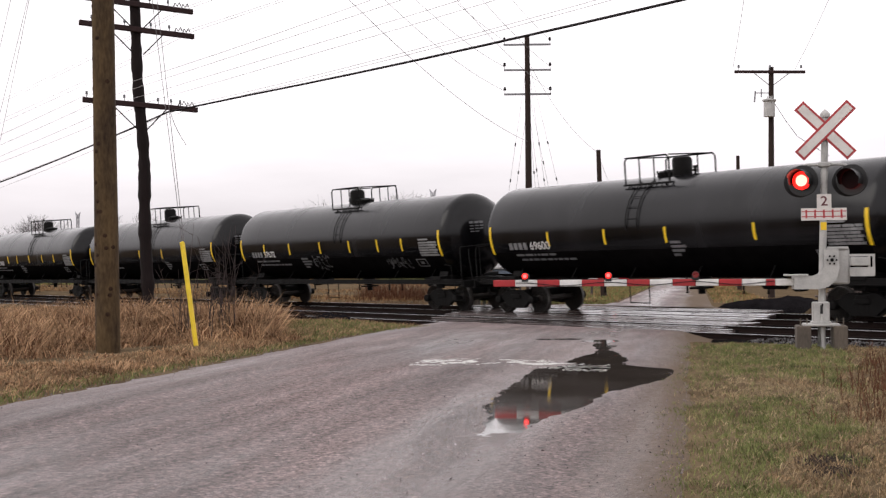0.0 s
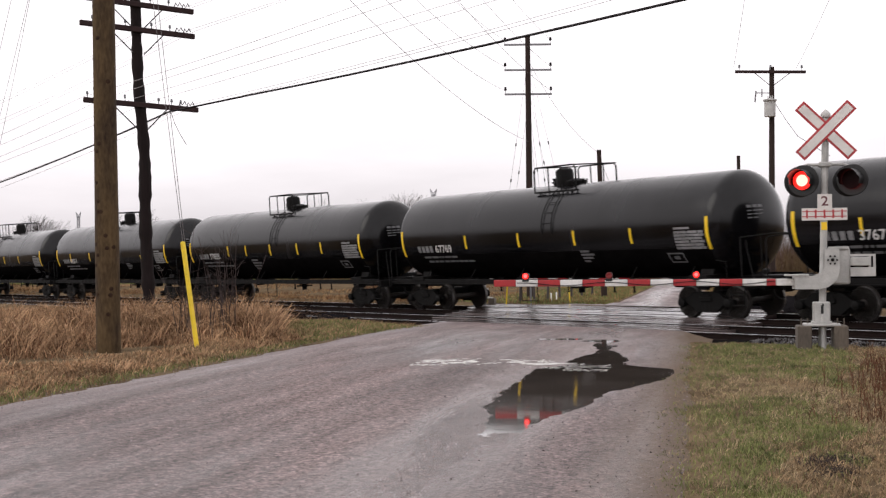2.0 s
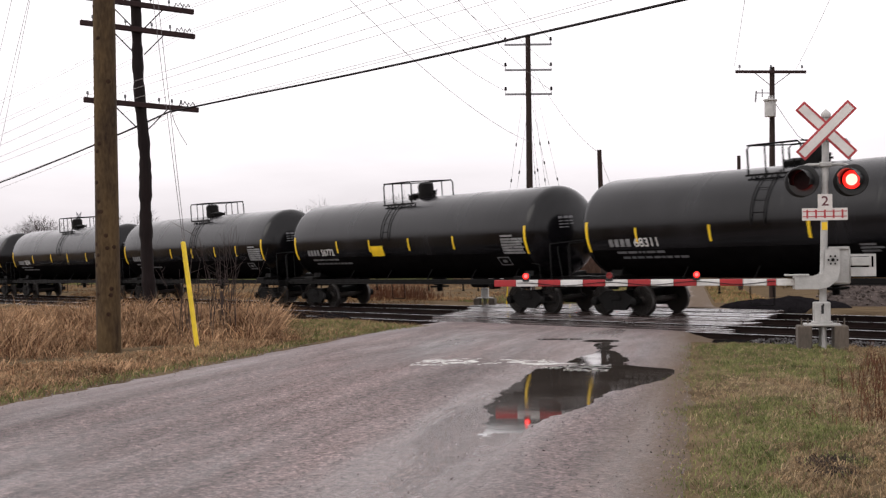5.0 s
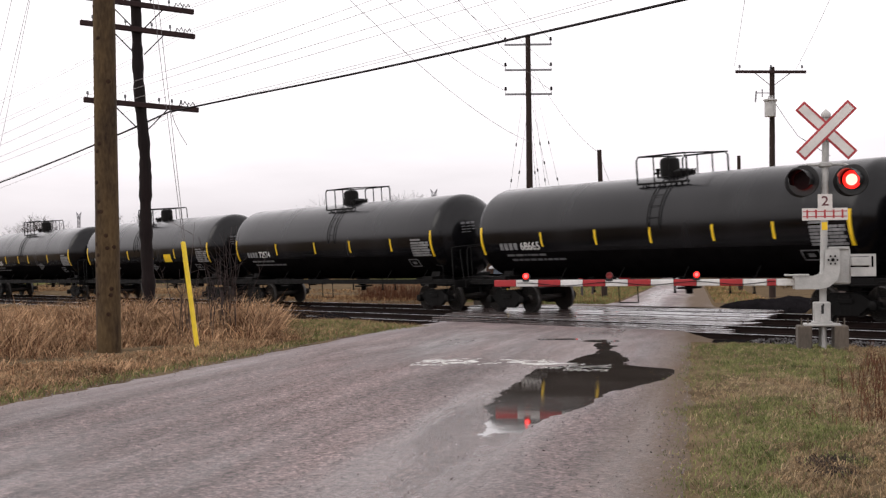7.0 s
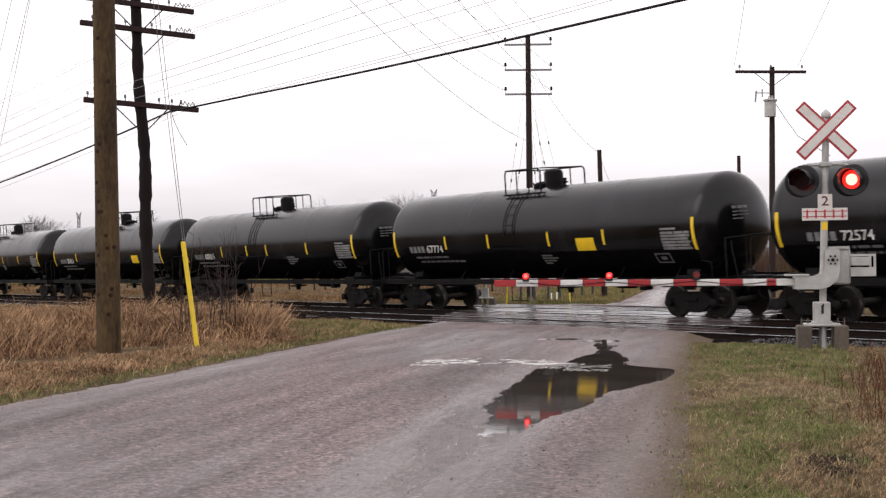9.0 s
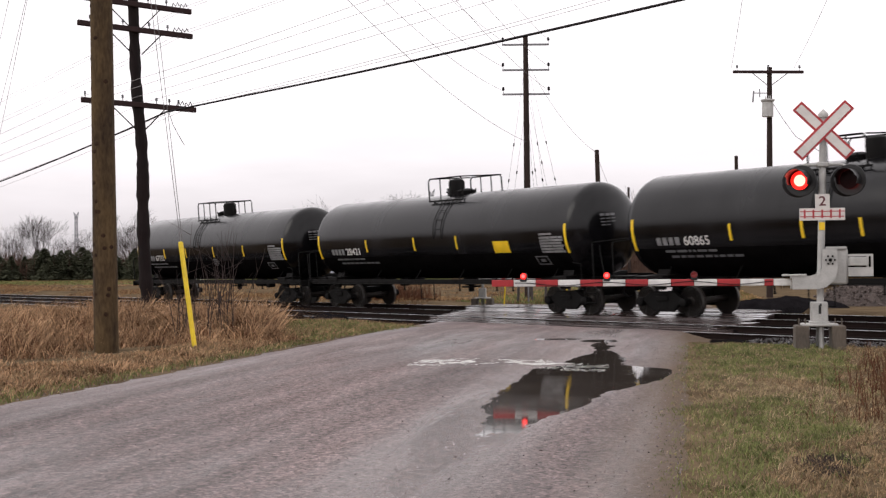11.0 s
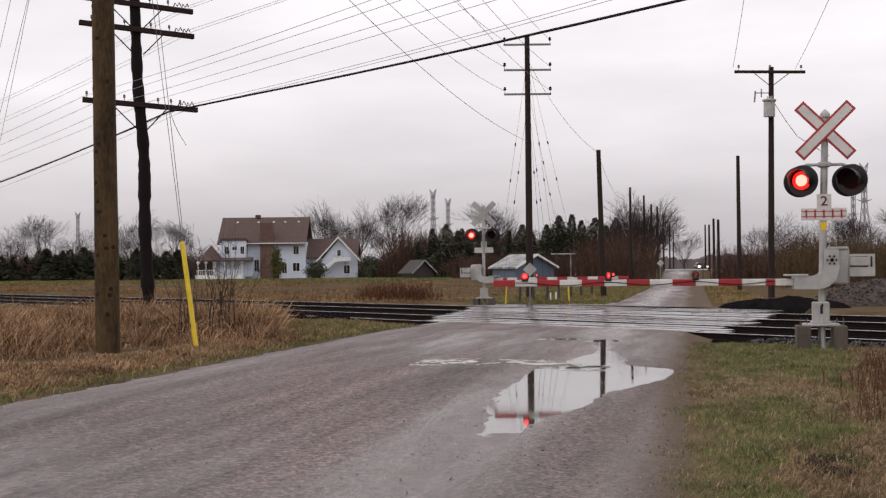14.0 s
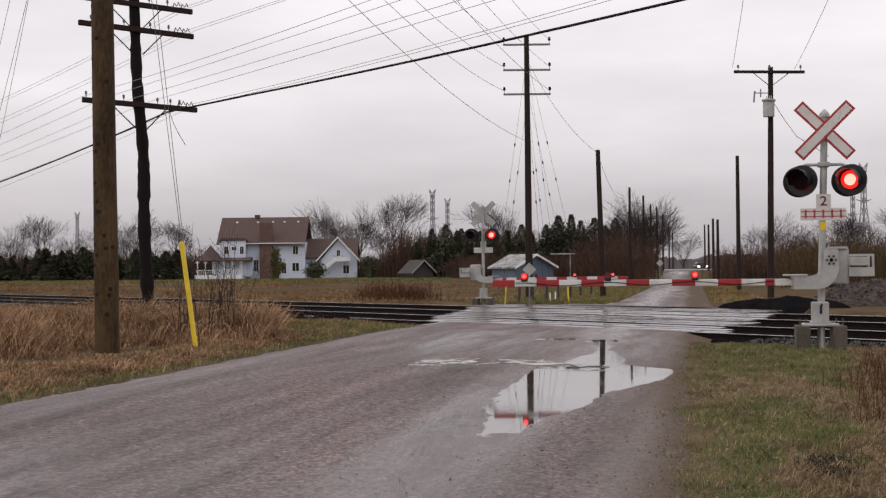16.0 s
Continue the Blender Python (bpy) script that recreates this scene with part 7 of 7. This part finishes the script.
mound("asphalt_pile", "low dark heap of asphalt millings beside the road", "asphalt heap", -31.75, 37.5, 2.4, 1.3, 0.47, M["mound"], 3, 0.58, 0.2, 0.55)
pile, tops = mound("stone_pile", "long heap of grey ballast stones beyond the tracks", "stone heap", -30.4, 44.4, 4.6, 1.9, 1.15, M["pile_stone"], 6, 0.95)
rng = random.Random(91)
st = Shape()
for _ in range(11000):
    p = Vector(rng.choice(tops)) + Vector((rng.uniform(-0.2, 0.2), rng.uniform(-0.15, 0.15), 0.03))
    r = 0.025 + 0.055 * rng.random() ** 2
    q = [p + Vector((rng.uniform(-1, 1), rng.uniform(-1, 1), rng.uniform(-0.7, 0.7))).normalized() * r for _ in range(5)]
    st.add(q, [(0, 1, 2), (0, 2, 3), (0, 3, 1), (1, 3, 4), (1, 4, 2), (2, 4, 3)])
part("stones", st, M["pile_stone"], pile, smooth=0)


def marker(x, y, z0, z1, lean, mat_used, label, r=0.03):
    s = Shape().tube([(0, 0, -0.1), (0, 0, z1 - z0)], r, 8)
    solid("marker_post", s, mat_used, label, "marker post", pose(x, y, z0, 0, lean, 0), group="marker posts")


marker(-42.5, 36.9, 0.0, 1.15, -4, M["guard"], "slim yellow marker post at the road's edge")
marker(-44.6, 35.2, 0.0, 0.85, 6, M["guard"], "slim yellow marker post beside the far signal")
for k in range(7):
    x, y = from_uw(59.5 + 2.4 * k, -7.6 + 0.35 * k)
    marker(x, y, -0.1, 0.95 - 0.05 * (k % 3), 3 * (-1) ** k, M["dark_wood"], "short weathered wooden fence post", 0.06)
for k in range(2):
    x, y = from_uw(60.2 + 2.4 * k, -6.3)
    marker(x, y, -0.1, 0.42, 0, M["trim"], "short white marker post", 0.03)


def sign_post(right, ahead, h, size, label):
    x, y = spot(right, ahead)
    root = thing("road_sign", label, "road sign", Matrix.Translation((x, y, 0.0)) @ Matrix.Rotation(math.atan2(RIGHT.y, RIGHT.x), 4, "Z"), group="road signs")
    part("post", Shape().tube([(0, 0, -0.1), (0, 0, h)], 0.035, 8), M["steel"], root)
    part("plate", Shape().box((0, -0.04, h - size * 0.6), (size, 0.012, size), 0.002, Matrix.Rotation(radians(45), 4, "Y")), M["silver"], root, "bare metal back of a diamond sign")


sign_post(3.67, 57.3, 1.72, 0.42, "back of a diamond road sign on a thin post")
sign_post(18.0, 112, 2.15, 0.42, "back of a diamond road sign on a thin post")
solid("guard_rail", Shape().box((0, 0, 0.0), (6.2, 0.08, 0.14), 0.02).box((-2.6, 0, -0.4), (0.1, 0.1, 0.8), 0.01).box((2.6, 0, -0.4), (0.1, 0.1, 0.8), 0.01), M["trim"], "low white barrier rail across the rise of the road", "barrier rail", Matrix.Translation((*spot(29.0, 158), 1.30)) @ Matrix.Rotation(math.atan2(RIGHT.y, RIGHT.x), 4, "Z"))


def far_car(right, ahead, z):
    root = thing("car", "dark car with lit headlights far down the road", "car", Matrix.Translation((*spot(right, ahead), z)) @ Matrix.Rotation(math.atan2(RIGHT.y, RIGHT.x), 4, "Z"))
    b = Shape()
    b.box((0, 2.2, 0.62), (1.75, 4.3, 0.62), 0.12)
    b.box((0, 2.5, 1.12), (1.5, 2.3, 0.55), 0.2)
    body = part("body", b, M["car_paint"], root)
    part("windscreen", Shape().box((0, 1.33, 1.12), (1.3, 0.06, 0.42), 0.02, Matrix.Rotation(radians(-28), 4, "X")), M["pane"], body)
    for x in (-0.72, 0.72):
        part("headlight", Shape().box((x, 0.03, 0.68), (0.42, 0.10, 0.26), 0.05), M["head_lit"], body, "lit headlight")
        for y in (0.8, 3.6):
            part("wheel", Shape().lathe([(-0.1, 0.2), (-0.1, 0.31), (0.1, 0.31), (0.1, 0.2)], 16, Matrix.Translation((x * 1.1, y, 0.31))), M["rubber"], root)


far_car(44.3, 230, 1.05)


# a black rounded lump of unknown kind; the stump form is assumed
def stump():
    s = Shape()
    prof = [(0, 0.17), (0.08, 0.15), (0.22, 0.13), (0.34, 0.135), (0.40, 0.09), (0.42, 0.02)]
    s.lathe(prof, 14, Matrix.Translation((-38.36, 21.83, -0.22)) @ Matrix.Rotation(radians(-90), 4, "Y"))
    s.v = [(x + 0.03 * noise.noise((x * 7, y * 7, z * 7)), y + 0.03 * noise.noise((x * 7, z * 7, y * 7)), z) for x, y, z in s.v]
    solid("tree_stump", s, M["old_pole"], "short black rounded lump of unknown kind beside the track", "stump", smooth=60)


stump()
# near-black mound stands in for the shadow in the ditch
mound("old_ballast", "low dark mound added for the ditch shadow at the bank's foot", "ballast heap", -36.6, 21.9, 0.9, 0.45, 0.26, M["mound"], 9, 0.2)

crossing()


# ---- what moves ----
RIGHT_ON = [0.37, 1.45, 2.54, 3.58, 4.67, 5.75, 6.84, 7.93, 8.96, 10.06, 11.14, 12.24, 13.31, 14.40, 15.46]
LEFT_ON = [0.92, 1.95, 3.10, 4.15, 5.20, 6.33, 7.40, 8.46, 9.54, 10.60, 11.72, 12.83, 13.87, 14.94]


def motions():
    for n, car in enumerate(TRAIN):
        rows = [(t, pose(LAST + PITCH_CAR * n + SPEED * t, FAR_Y, FAR_Z, math.degrees(CANT))) for t in (0.0, 4.0, 8.0, 12.0, 16.0)]
        walk(car, rows)
    spin = math.degrees(SPEED / WHEEL_R / FPS)
    turns = [(k / FPS, (spin * k) % 360) for k in range(int(DUR * FPS) + 1)]
    for ws, x in WHEELSETS:
        walk(ws, [(t, pose(x, 0, WHEEL_R, 0, a, 0)) for t, a in turns])
    flips = sorted([(t, 1) for t in RIGHT_ON] + [(t, 0) for t in LEFT_ON])
    for lens, p, left, base, lag in FLASHERS:
        lit = base + (0 if left else 180)          # the left lamp is lit at the start
        rows = [(0.0, pose(*p, 0, 0, lit))]
        for t, to_right in flips:
            goal = base + (180 if (to_right == 1) == bool(left) else 0)
            for k in range(4):
                rows.append((t + lag + (k - 1.5) / FPS, pose(*p, 0, 0, lit + (goal - lit) * k / 3)))
            lit = goal
        rows.append((DUR, pose(*p, 0, 0, lit)))
        walk(lens, rows)


motions()
